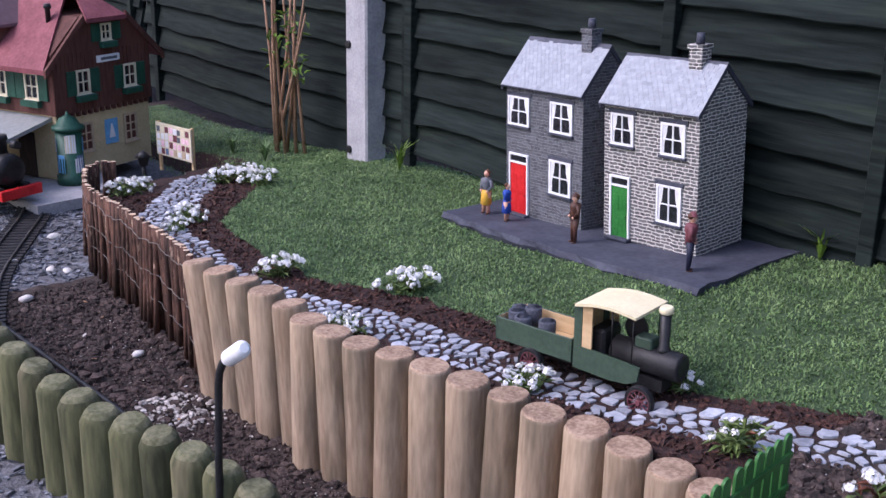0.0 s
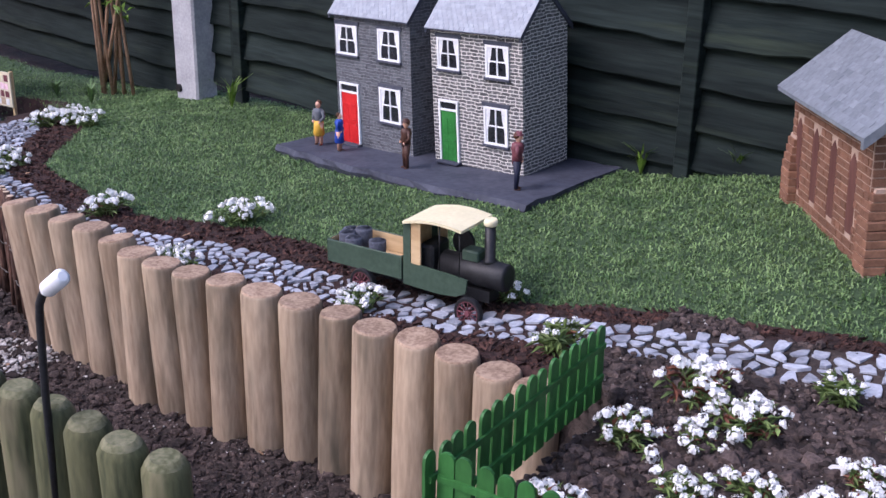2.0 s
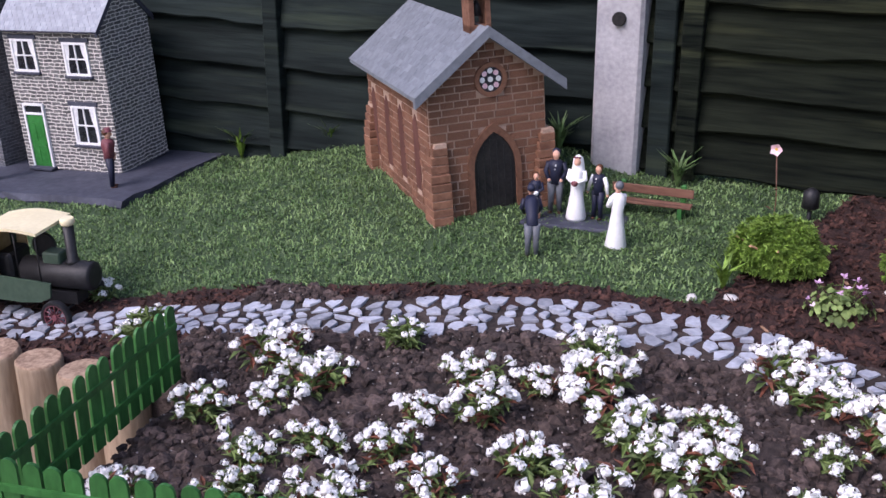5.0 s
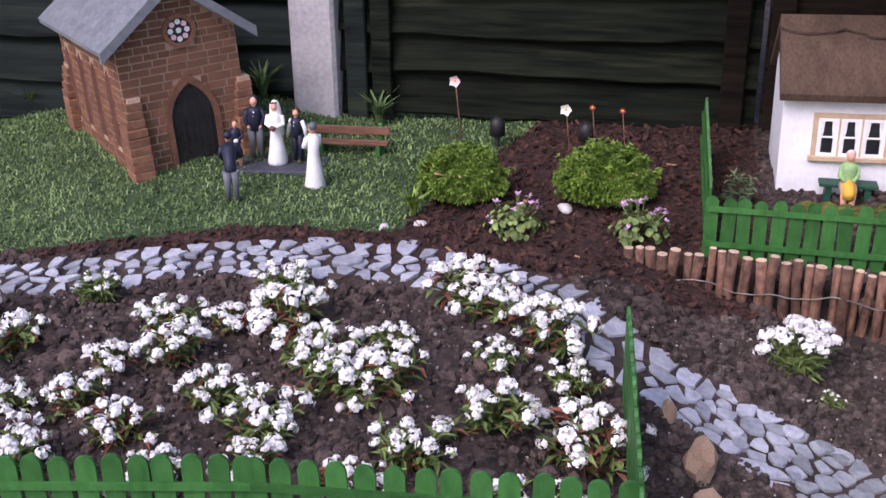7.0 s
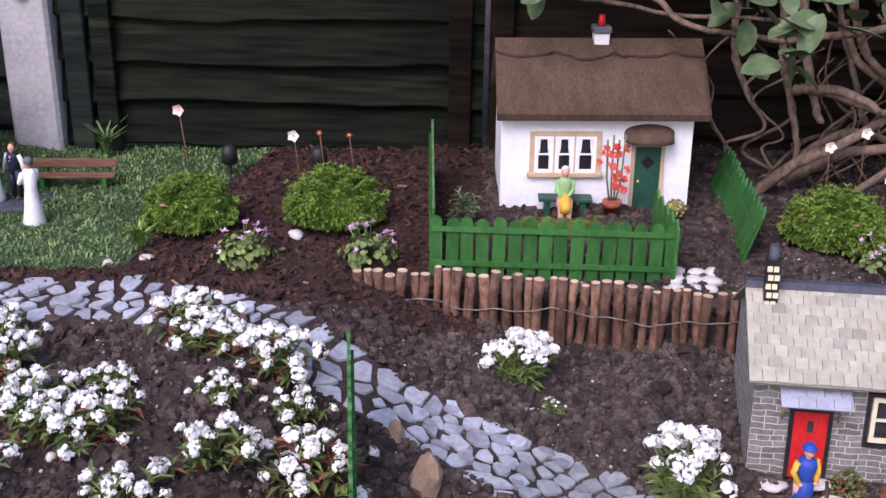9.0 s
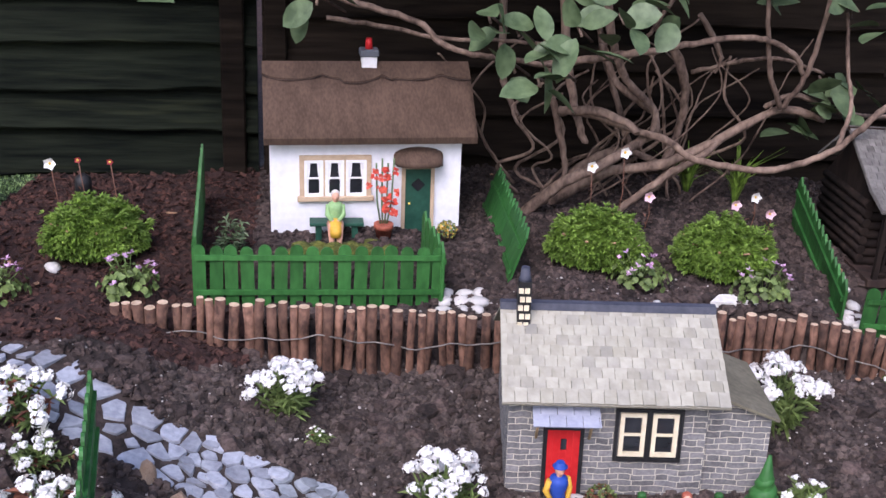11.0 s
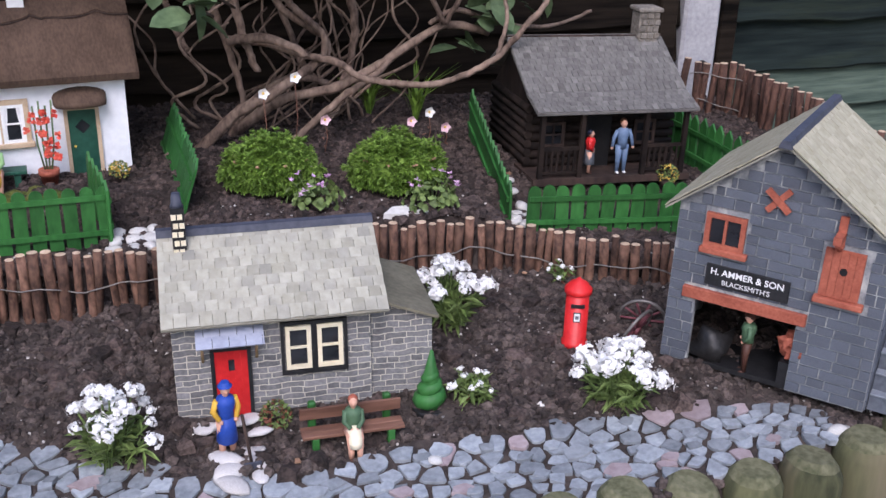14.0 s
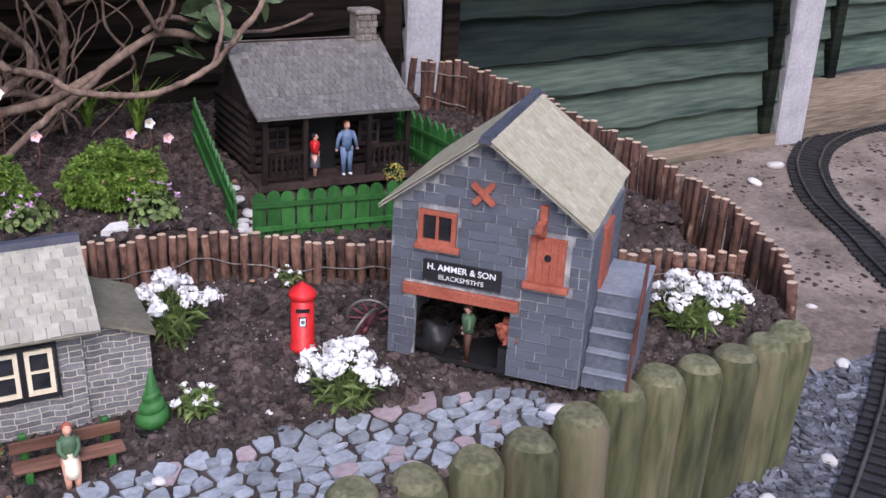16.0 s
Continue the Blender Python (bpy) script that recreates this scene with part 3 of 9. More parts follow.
log_row("log_edging_1", "pale pine log edging retaining the slate path",
        [(-2.262, 1.090, 0.0, -10), (-2.180, 1.102, 0.0, -9), (-2.093, 1.113, 0.0, -7), (-2.004, 1.123, 0.002, -5), (-1.914, 1.127, 0.0, -4), (-1.825, 1.120, -0.003, -3), (-1.737, 1.121, 0.0, -2), (-1.655, 1.133, 0.002, -1), (-1.576, 1.155, 0.004, 0),
         (-1.497, 1.176, 0.002, 0), (-1.416, 1.199, 0.0, 0), (-1.331, 1.219, 0.0, 1), (-1.246, 1.222, 0.0, 0), (-1.163, 1.240, 0.003, 0), (-1.079, 1.246, 0.003, 1), (-0.998, 1.252, 0.0, 0), (-0.924, 1.257, -0.004, 1)], 0.0385, -0.33, LOG, LOG_TOP, 1)
log_row("log_edging_2", "old algae green log edging in front of the trackbed",
        [(-3.0 + 0.092 * i, 0.60 + 0.005 * i, -0.062, 0) for i in range(9)] + [(-2.172, 0.648, -0.068, -1), (-2.075, 0.66, -0.073, 0), (-1.985, 0.668, -0.075, 1), (-1.903, 0.681, -0.075, 0), (-1.829, 0.694, -0.08, -1), (-1.760, 0.721, -0.08, 1), (-1.687, 0.742, -0.08, 0), (-1.611, 0.768, -0.085, 0), (-1.533, 0.786, -0.088, 1), (-1.455, 0.804, -0.095, 0), (-1.379, 0.818, -0.105, 0), (-1.308, 0.85, -0.12, 1)], 0.038, -0.4, LOG_GREEN, LOG_GREEN_TOP, 2)
log_row("log_edging_3", "algae green log edging round the end of the flower bed",
        [(1.025, 1.07, -0.05, 0), (1.105, 1.062, -0.032, 0), (1.185, 1.053, -0.02, 0), (1.264, 1.037, -0.02, 1), (1.344, 1.028, -0.012, 0), (1.427, 1.028, -0.01, -1), (1.512, 1.032, 0.0, 0), (1.602, 1.055, 0.002, 1), (1.680, 1.062, 0.0, 1), (1.752, 1.058, 0.0, 2), (1.826, 1.057, 0.0, 2), (1.895, 1.060, 0.0, 3), (1.957, 1.068, 0.0, 4)], 0.0395, -0.33, LOG_GREEN, LOG_GREEN_TOP, 3)

# ---- stick rolls ----
STICKS = []
for k in range(8):
    bm = bmesh.new()
    g = random.Random(k)
    b = [g.uniform(-0.002, 0.002) for _ in range(4)]
    vs = tube(bm, [(0, 0, -0.5), (b[0], b[1], -0.3), (b[2], b[3], -0.1), (0, 0, 0)], [0.0095, 0.0092, 0.0087, 0.0084], 8)
    bm.faces.ensure_lookup_table()
    bm.faces[-1].material_index = 1
    me = bpy.data.meshes.new("stick")
    bm.to_mesh(me)
    bm.free()
    me.materials.append(STICK)
    me.materials.append(STICK_END)
    STICKS.append(me)

STICKS_DARK = [me.copy() for me in STICKS]
for me in STICKS_DARK:
    me.materials[0] = STICK_DARK


def stick_roll(name, label, line, tops, foots, gap, seed, wires=(0.25, 0.75), thick=1.0, meshes=STICKS):
    th = thing(name, label, "edging", (line[0][0], line[0][1], foots[0]), kind="structure")
    g = random.Random(seed)
    ln = [0.0]
    for a, b in zip(line, line[1:]):
        ln.append(ln[-1] + math.dist(a, b))
    at = lambda s: [float(np.interp(s, ln, v)) for v in ([p[0] for p in line], [p[1] for p in line], tops, foots)]
    s = 0.0
    o = Vector((line[0][0], line[0][1], foots[0]))
    while s < ln[-1]:
        x, y, zt, zf = at(s)
        k = g.uniform(0.75, 1.2) * thick
        zt += g.uniform(-0.006, 0.006)
        ob = new("stick", g.choice(meshes))
        ob.parent = th
        ob.matrix_basis = Matrix.Translation(Vector((x, y + g.uniform(-0.002, 0.002), zt)) - o) @ pose(0, 0, 0, g.uniform(-3, 3), g.uniform(-4, 4), g.uniform(0, 360)) @ Matrix.Diagonal((k, k, (zt - zf + 0.03) / 0.5, 1))
        s += gap * k / thick * g.uniform(0.92, 1.12)
    for w in wires:
        bm = bmesh.new()
        pts = []
        m = int(ln[-1] / 0.012)
        for i in range(m + 1):
            x, y, zt, zf = at(ln[-1] * i / m)
            pts.append(Vector((x, y - 0.011 * thick - 0.001 + 0.002 * math.sin(i * 1.9), zf + (zt - zf) * w + 0.006 * math.sin(i * 0.31) + 0.003 * math.sin(i * 0.83))) - o)
        tube(bm, pts, 0.0012, 4)
        part("wire", bm, WIRE, th)
    return th


stick_roll("stick_edging_1", "brown stick roll edging wired upright beside the slate path", [(-2.31, 1.10), (-2.45, 1.135), (-2.73, 1.15), (-2.92, 1.158), (-3.17, 1.173), (-3.326, 1.21), (-3.489, 1.27), (-3.568, 1.33), (-3.593, 1.415)], (-0.015, -0.02, -0.03, -0.035, -0.05, -0.06, -0.07, -0.075, -0.08), (-0.32, -0.32, -0.31, -0.3, -0.3, -0.3, -0.3, -0.3, -0.3), 0.0165, 4, (0.3, 0.55, 0.85), 0.82, STICKS_DARK)
stick_roll("stick_edging_2", "brown stick roll edging below the thatched cottage garden", [(0.19, 1.67), (0.31, 1.668), (0.52, 1.645), (0.74, 1.63), (1.0, 1.625), (1.2, 1.61), (1.35, 1.525), (1.5, 1.43)], (0.1, 0.108, 0.105, 0.1, 0.1, 0.098, 0.092, 0.085), (-0.02, -0.03, -0.04, -0.04, -0.04, -0.04, -0.04, -0.04), 0.0165, 5, (0.66,), 0.82)
stick_roll("stick_edging_3", "tall dark stick roll fence along the bed's end", [(1.93, 2.16), (2.03, 2.1), (2.06, 1.9), (2.09, 1.6), (2.1, 1.35), (2.075, 1.2), (2.03, 1.13)], (0.185, 0.18, 0.165, 0.128, 0.085, 0.05, 0.03), (0.0, -0.05, -0.1, -0.14, -0.16, -0.16, -0.1), 0.0175, 6, (0.25, 0.55, 0.85), 0.9, STICKS_DARK)
stick_roll("stick_edging_4", "short stick roll edging behind the smithy", [(1.66, 1.40), (1.8, 1.36), (1.95, 1.30), (2.05, 1.26)], (0.05, 0.045, 0.04, 0.03), (-0.03, -0.03, -0.03, -0.03), 0.021, 8, (0.5,), 0.95)

# ---- picket fences ----
def picket_mesh(h, w, pointed=False):
    bm = bmesh.new()
    n = 6
    top = [(-w / 2, h - w / 2)] + [(-w / 2 * math.cos(i * math.pi / n), h - w / 2 + w / 2 * math.sin(i * math.pi / n)) for i in range(1, n)] + [(w / 2, h - w / 2)]
    if pointed:
        top = [(-w / 2, h - w * 0.7), (0, h), (w / 2, h - w * 0.7)]
    prism(bm, [(-w / 2, 0)] + top + [(w / 2, 0)], -0.002, 0.002)
    me = bpy.data.meshes.new("picket")
    bm.to_mesh(me)
    bm.free()
    me.materials.append(PICKET)
    return me


def picket_fence(label, a, b, za, zb, h=0.115, w=0.0205, gap=0.0255, rails=(0.3, 0.72), pointed=False, lean=0.0, broken=()):
    """From a to b; za and zb are the levels of its foot."""
    d = Vector((b[0] - a[0], b[1] - a[1], 0))
    L = d.length
    turn = math.degrees(math.atan2(d.y, d.x))
    th = thing("picket_fence", label, "fence", (a[0], a[1], za), turn, "green picket fences", tilt=(lean, 0))
    me = picket_mesh(h, w, pointed)
    n = int(L / gap)
    slope = (zb - za) / L
    for i in range(n + 1):
        if i in broken:
            continue
        x = L * i / n
        ob = new("picket", me)
        ob.parent = th
        ob.matrix_basis = pose(x, 0, slope * x + rnd.uniform(-0.002, 0.002), 0, rnd.uniform(-1.5, 1.5), 0)
    for r in rails:
        bm = bmesh.new()
        v = box(bm, (-0.006, -0.006, h * r - 0.004), (L + 0.006, -0.0022, h * r + 0.004))
        for q in v:
            q.co.z += slope * q.co.x
        part("rail", bm, PICKET, th)
    return th


picket_fence("bright green painted picket fence along the white flower bed", (-0.715, 0.845), (-0.115, 0.968), 0.035, 0.04)
picket_fence("bright green painted picket fence along the white flower bed", (-0.105, 0.970), (0.247, 1.005), 0.04, 0.042)
picket_fence("bright green painted picket fence at the bed's end", (-0.728, 0.835), (-0.80, 1.235), 0.035, 0.034)
picket_fence("bright green painted picket fence seen end on", (0.256, 1.0), (0.215, 1.345), 0.04, 0.05)
picket_fence("green picket fence in front of the thatched cottage", (0.305, 1.735), (0.664, 1.73), 0.070, 0.070, 0.098, 0.0195, 0.0225, (0.25, 0.82))
picket_fence("green pointed picket fence beside the thatched cottage", (0.284, 2.09), (0.30, 1.745), 0.115, 0.085, 0.11, 0.02, 0.024, (0.3, 0.7), True)
picket_fence("short green picket return beside the cottage gate", (0.668, 1.73), (0.652, 1.83), 0.075, 0.09, 0.1, 0.02, 0.022, (0.3, 0.7), True)
picket_fence("green pointed picket fence leaning beside the thatched cottage", (0.782, 2.065), (0.783, 1.785), 0.085, 0.072, 0.112, 0.022, 0.0215, (0.3, 0.7), True, -17)
picket_fence("green pointed picket fence beside the log cabin", (1.352, 1.985), (1.298, 1.675), 0.105, 0.036, 0.096, 0.022, 0.0215, (0.3, 0.7), True)
picket_fence("green picket fence in front of the log cabin", (1.325, 1.64), (1.562, 1.575), 0.044, 0.050, 0.09, 0.021, 0.0235, (0.3, 0.75))
picket_fence("green picket fence behind the log cabin's side", (1.72, 1.98), (1.74, 1.66), 0.07, 0.06, 0.11, 0.02, 0.023, (0.3, 0.7), True)

# ---- slate path ----
def clip(poly, nx, ny, c):
    """The part of a polygon where nx*x + ny*y < c."""
    out = []
    for (ax, ay), (bx, by) in zip(poly, poly[1:] + poly[:1]):
        da, db = nx * ax + ny * ay - c, nx * bx + ny * by - c
        if da < 0:
            out.append((ax, ay))
        if (da < 0) != (db < 0):
            t = da / (da - db)
            out.append((ax + (bx - ax) * t, ay + (by - ay) * t))
    return out


def slate_piece(poly, g, t=0.0022, worn=0.76):
    """A flat riven slate: sharp uneven corners, a ragged edge, a tilted top."""
    cut = []
    n = len(poly)
    for i in range(n):
        (x, y), (qx, qy) = poly[i], poly[(i + 1) % n]
        L = math.hypot(qx - x, qy - y)
        k = g.uniform(worn, 1.02)
        cut.append((x * k, y * k))
        if L > 0.011:
            f = g.uniform(0.3, 0.7)
            k = g.uniform(worn + 0.1, 1.05)
            cut.append(((x + (qx - x) * f) * k, (y + (qy - y) * f) * k))
    tilt = (g.uniform(-0.05, 0.05), g.uniform(-0.05, 0.05))
    z = lambda x, y: tilt[0] * x + tilt[1] * y
    m = len(cut)
    vs = [(x, y, z(x, y) - 0.005) for x, y in cut] + [(x, y, z(x, y) + t * g.uniform(0.65, 0.85)) for x, y in cut] + [(x * 0.95, y * 0.95, z(x, y) + t) for x, y in cut]
    fs = [tuple(range(2 * m, 3 * m))]
    for r in (0, m):
        fs += [(r + i, r + (i + 1) % m, r + m + (i + 1) % m, r + m + i) for i in range(m)]
    return vs, fs


def slate_path():
    """Crazy-laid slates: cells between scattered centres, shrunk to leave joints, and loose ones lapped on top."""
    g = random.Random(12)
    pts, cells = [], {}
    for tries in range(60000):
        x = g.uniform(-3.55, 1.5)
        hw = path_half(x)
        y = path_centre(x) + g.uniform(-hw, hw)
        r = (0.0155 if x < -1.4 else 0.0195 if x < 0.3 else 0.0165) * g.choice((0.7, 0.85, 1.0, 1.25))
        key = (int(x / 0.06), int(y / 0.06))
        near = [q for i in (-1, 0, 1) for j in (-1, 0, 1) for q in cells.get((key[0] + i, key[1] + j), ())]
        if y > front_edge(x) + 0.03 and all((x - q[0]) ** 2 + ((y - q[1]) * 1.4) ** 2 > (r + q[2]) ** 2 * 0.75 for q in near):
            cells.setdefault(key, []).append((x, y, r, g.uniform(0.0, 1.0)))
            pts.append((x, y, r))
    th = thing("slate_path", "crazy paved path of blue grey slate pieces", "path", (0, 1.4, 0), kind="structure")
    pts.sort(key=lambda p: -p[0])
    rv, rf = [], []
    todo = []
    for x, y, r in pts:
        poly = [(r * 2.0 * math.cos(k * math.tau / 7 + r * 900), r * 1.5 * math.sin(k * math.tau / 7 + r * 900)) for k in range(7)]
        key = (int(x / 0.06), int(y / 0.06))
        wide = 0.0042 if x < 0.25 else 0.0022
        for q in [q for a in (-2, -1, 0, 1, 2) for b in (-2, -1, 0, 1, 2) for q in cells.get((key[0] + a, key[1] + b), ())]:
            dx, dy = q[0] - x, q[1] - y
            L = math.hypot(dx, dy)
            if 1e-6 < L < 0.12:
                skew = g.uniform(-0.3, 0.3)
                nx, ny = dx / L * math.cos(skew) - dy / L * math.sin(skew), dx / L * math.sin(skew) + dy / L * math.cos(skew)
                poly = clip(poly, nx, ny, L / 2 - g.uniform(0.0, 2 * wide))
        if len(poly) > 2:
            todo.append((x, y, poly, g.uniform(-0.0012, 0.0012)))
        if g.random() < (0.30 if x > 0.3 else 0.08):
            n, a = g.choice((4, 5, 6)), g.uniform(0, 6)
            lay = [(r * g.uniform(0.8, 1.3) * math.cos(a + k * math.tau / n), r * g.uniform(0.55, 0.95) * math.sin(a + k * math.tau / n)) for k in range(n)]
            todo.append((x + g.uniform(-0.015, 0.015), y + g.uniform(-0.01, 0.01), lay, 0.0022))
    for i, (x, y, poly, lift) in enumerate(todo):
        vs, fs = slate_piece(poly, g, 0.0022, 0.72 if x < 0.25 else 0.82)
        z, e = height(x, y), 0.03
        sx = (height(x + e, y) - height(x - e, y)) / (2 * e)
        sy = 0 if y - e < front_edge(x) + 0.02 else (height(x, y + e) - height(x, y - e)) / (2 * e)
        vs = [(a, b, c + sx * a + sy * b + lift) for a, b, c in vs]
        if i < 300:
            me = bpy.data.meshes.new("slate")
            me.from_pydata(vs, [], fs)
            me.materials.append(SLATE if g.random() > 0.06 else SLATE_PINK)
            ob = new("slate", me)
            ob.parent = th
            ob.matrix_basis = pose(x, y - 1.4, z)
        else:
            o = len(rv)
            rv += [(x + a, y - 1.4 + b, z + c) for a, b, c in vs]
            rf += [tuple(o + k for k in f) for f in fs]
    me = bpy.data.meshes.new("slates")
    me.from_pydata(rv, [], rf)
    me.materials.append(SLATE_FAR)
    ob = new("slates", me)
    ob.parent = th
    tagged(ob, kind="stuff")


SLATE_FAR = mat("blue grey slate pieces", (0.22, 0.235, 0.275), (0.42, 0.44, 0.49), 25, 0.6, 0.5, 5, island=0.3)
SLATE_PINK = mat("plum slate", (0.24, 0.185, 0.19), (0.35, 0.29, 0.295), 25, 0.65, 0.5, 5, spread=0.15)
slate_path()

# ---- buildings ----
def sash(parent, x, z, w, h, frame_mat, y=0.0, curtain=True, bars=(1, 1), sill=None, depth=0.004, frame=0.0055, glass=None):
    """A window on a front that faces -y: frame, glazing bars, glass, curtains."""
    win = new("window")
    win.parent = parent
    win.matrix_basis = pose(x, y, z)
    bm = bmesh.new()
    box(bm, (0, -0.0005, 0), (w, 0.002, h))
    part("pane", bm, glass or GLASS, win)
    bm = bmesh.new()
    for a, b in (((0, 0), (frame, h)), ((w - frame, 0), (w, h)), ((frame, 0), (w - frame, frame)), ((frame, h - frame), (w - frame, h))):
        box(bm, (a[0], -depth, a[1]), (b[0], 0.001, b[1]))
    t = frame * 0.55
    for i in range(bars[0]):
        c = frame + (w - 2 * frame) * (i + 1) / (bars[0] + 1)
        box(bm, (c - t / 2, -depth * 0.85, frame), (c + t / 2, 0, h - frame))
    for i in range(bars[1]):
        c = frame + (h - 2 * frame) * (i + 1) / (bars[1] + 1)
        box(bm, (frame, -depth * 0.8, c - t / 2), (w - frame, 0, c + t / 2))
    part("window_frame", bm, frame_mat, win)
    if curtain:
        for s in (0, 1):
            bm = bmesh.new()
            u0 = frame if s == 0 else w * 0.56
            prism(bm, [(u0, h - frame), (u0 + w * 0.27 * curtain, h - frame), (u0 + w * 0.22 * curtain, h * 0.66), (u0 + w * 0.1 * curtain, h * 0.4), (u0 + w * 0.06, frame), (u0, frame)] if s == 0 else [(w - frame - w * 0.27 * curtain, h - frame), (w - frame, h - frame), (w - frame, frame), (w - frame - w * 0.06, frame), (w - frame - w * 0.1 * curtain, h * 0.4), (w - frame - w * 0.22 * curtain, h * 0.66)], -0.0016, -0.0008)
            part("curtain", bm, CURTAIN, win)
    if sill:
        bm = bmesh.new()
        box(bm, (-0.004, -depth - 0.004, -0.006), (w + 0.004, 0.001, 0.0), bevel=0.0008)
        part("sill", bm, sill, win)
    return win


def gable_shell(bm, w, d, eave, ridge):
    """Four walls with gables at x = 0 and x = w."""
    pts = [(0, 0), (d, 0), (d, eave), (d / 2, ridge), (0, eave)]
    for x in (0, w):
        bm.faces.new([bm.verts.new((x, y, z)) for y, z in pts])
    for y in (0, d):
        bm.faces.new([bm.verts.new((x, y, z)) for x, z in ((0, 0), (w, 0), (w, eave), (0, eave))])
    bm.faces.new([bm.verts.new((x, y, 0)) for x, y in ((0, 0), (w, 0), (w, d), (0, d))])
    bmesh.ops.remove_doubles(bm, verts=bm.verts, dist=1e-5)


def slab_roof(th, name, x0, x1, ya, za, yb, zb, t, material, label=""):
    """One sloping plane of a roof, from its eave (ya, za) to its ridge (yb, zb)."""
    bm = bmesh.new()
    box(bm, (x0, 0, 0), (x1, 1, t))
    L = math.hypot(yb - ya, zb - za)
    m = Matrix.Translation((0, ya, za)) @ Matrix.Rotation(math.atan2(zb - za, yb - ya), 4, "X") @ Matrix.Diagonal((1, L, 1, 1))
    bmesh.ops.transform(bm, matrix=m, verts=bm.verts)
    return part(name, bm, material, th, label)


def tile_rows(th, x0, x1, ya, za, yb, zb, rows, width, material, t=0.0022, over=1.25, seed=3, name="tile"):
    """Courses of lapped tiles up a slope, each tile an object."""
    g = random.Random(seed)
    L = math.hypot(yb - ya, zb - za)
    run = L / rows
    meshes = []
    for k in range(4):
        e, c, w2 = run * 0.07, run * over, width - 0.0006
        ys = [g.uniform(-e, e) for _ in range(3)]
        low = [(0.0002, ys[0]), (width * g.uniform(0.35, 0.65), ys[1]), (w2, ys[2]), (w2, c), (0.0002, c)]
        vs = [(x, y, 0) for x, y in low] + [(x, y, t) for x, y in low]
        me = bpy.data.meshes.new(name)
        me.from_pydata(vs, [], [(5, 6, 7, 8, 9), (0, 1, 6, 5), (1, 2, 7, 6), (2, 3, 8, 7), (4, 0, 5, 9)])
        me.materials.append(material)
        meshes.append(me)
    base = Matrix.Translation((0, ya, za)) @ Matrix.Rotation(math.atan2(zb - za, yb - ya), 4, "X")
    n = int(round((x1 - x0) / width))
    for r in range(rows):
        off = (r % 2) * 0.5
        for c in range(-1 if off else 0, n + 1):
            xa = x0 + (c + off) * width
            if xa < x0 - width * 0.55 or xa > x1 - width * 0.1:
                continue
            k = 1.0
            if xa < x0 - 1e-6:
                xa, k = x0, 0.5
            if xa + width > x1 + 1e-6:
                k = max(0.1, (x1 - xa) / width)
            ob = new(name, g.choice(meshes))
            ob.parent = th
            ob.matrix_basis = base @ pose(xa, r * run * 0.985, 0.001 + g.uniform(0, 0.0004), 2.2, 0, g.uniform(-0.6, 0.6)) @ Matrix.Diagonal((k, 1, 1, 1))


def stone_courses(th, w, outline, course, length, material, y=0.0, proud=0.0022, holes=(), seed=5, name="stone", m=None, x0=0.0, gap=0.0011):
    """Separate stones on a wall in the plane y: outline(x, z) says where wall is; holes are (x0, x1, z0, z1)."""
    g = random.Random(seed)
    m = m or Matrix.Identity(4)
    meshes = {}
    z, row = 0.0012, 0
    while True:
        hh = course * g.uniform(0.85, 1.15)
        if not any(outline(x0 + q * w / 20, z + hh * 0.8) for q in range(21)):
            break
        x = x0 - g.uniform(0.1, 0.6) * length
        while x < x0 + w:
            ll = length * g.uniform(0.6, 1.3)
            a, b = max(x, x0) + gap, min(x + ll, x0 + w) - gap
            x += ll
            for h0, h1, v0, v1 in holes:
                if z + hh > v0 + 0.002 and z < v1 - 0.002 and b > h0 and a < h1:
                    if a < h0:
                        b = h0 - 0.0004
                    elif b > h1:
                        a = h1 + 0.0004
                    else:
                        b = a
            while b - a > 0.004 and not outline(a, z + hh):
                a += 0.002
            while b - a > 0.004 and not outline(b, z + hh):
                b -= 0.002
            if b - a < 0.005:
                continue
            key = (round((b - a) / 0.004), round(hh / 0.002))
            if key not in meshes:
                bm = bmesh.new()
                box(bm, (-0.5, -1, -0.5), (0.5, 0.3, 0.5))
                for v in bm.verts:
                    if v.co.y < 0:
                        v.co.x *= 0.95
                        v.co.z *= 0.9
                        v.co.y *= g.uniform(0.75, 1.1)
                bmesh.ops.recalc_face_normals(bm, faces=bm.faces)
                me = bpy.data.meshes.new(name)
                bm.to_mesh(me)
                bm.free()
                me.materials.append(material)
                meshes[key] = me
            ob = new(name, meshes[key])
            ob.parent = th
            ob.matrix_basis = m @ Matrix.Translation(((a + b) / 2, y, z + hh / 2)) @ Matrix.Diagonal((b - a, proud, hh - 2 * gap, 1))
        z += hh
        row += 1


def chimney(th, x, y, z0, z1, w, material, pot=None):
    bm = bmesh.new()
    box(bm, (x - w / 2, y - w / 2, z0), (x + w / 2, y + w / 2, z1))
    box(bm, (x - w * 0.58, y - w * 0.58, z1 - w * 0.28), (x + w * 0.58, y + w * 0.58, z1))
    ch = part("chimney", bm, material, th)
    if pot:
        bm = bmesh.new()
        tube(bm, [(x, y, z1), (x, y, z1 + w * 0.7)], [w * 0.3, w * 0.25], 10)
        part("chimney_pot", bm, pot, ch)


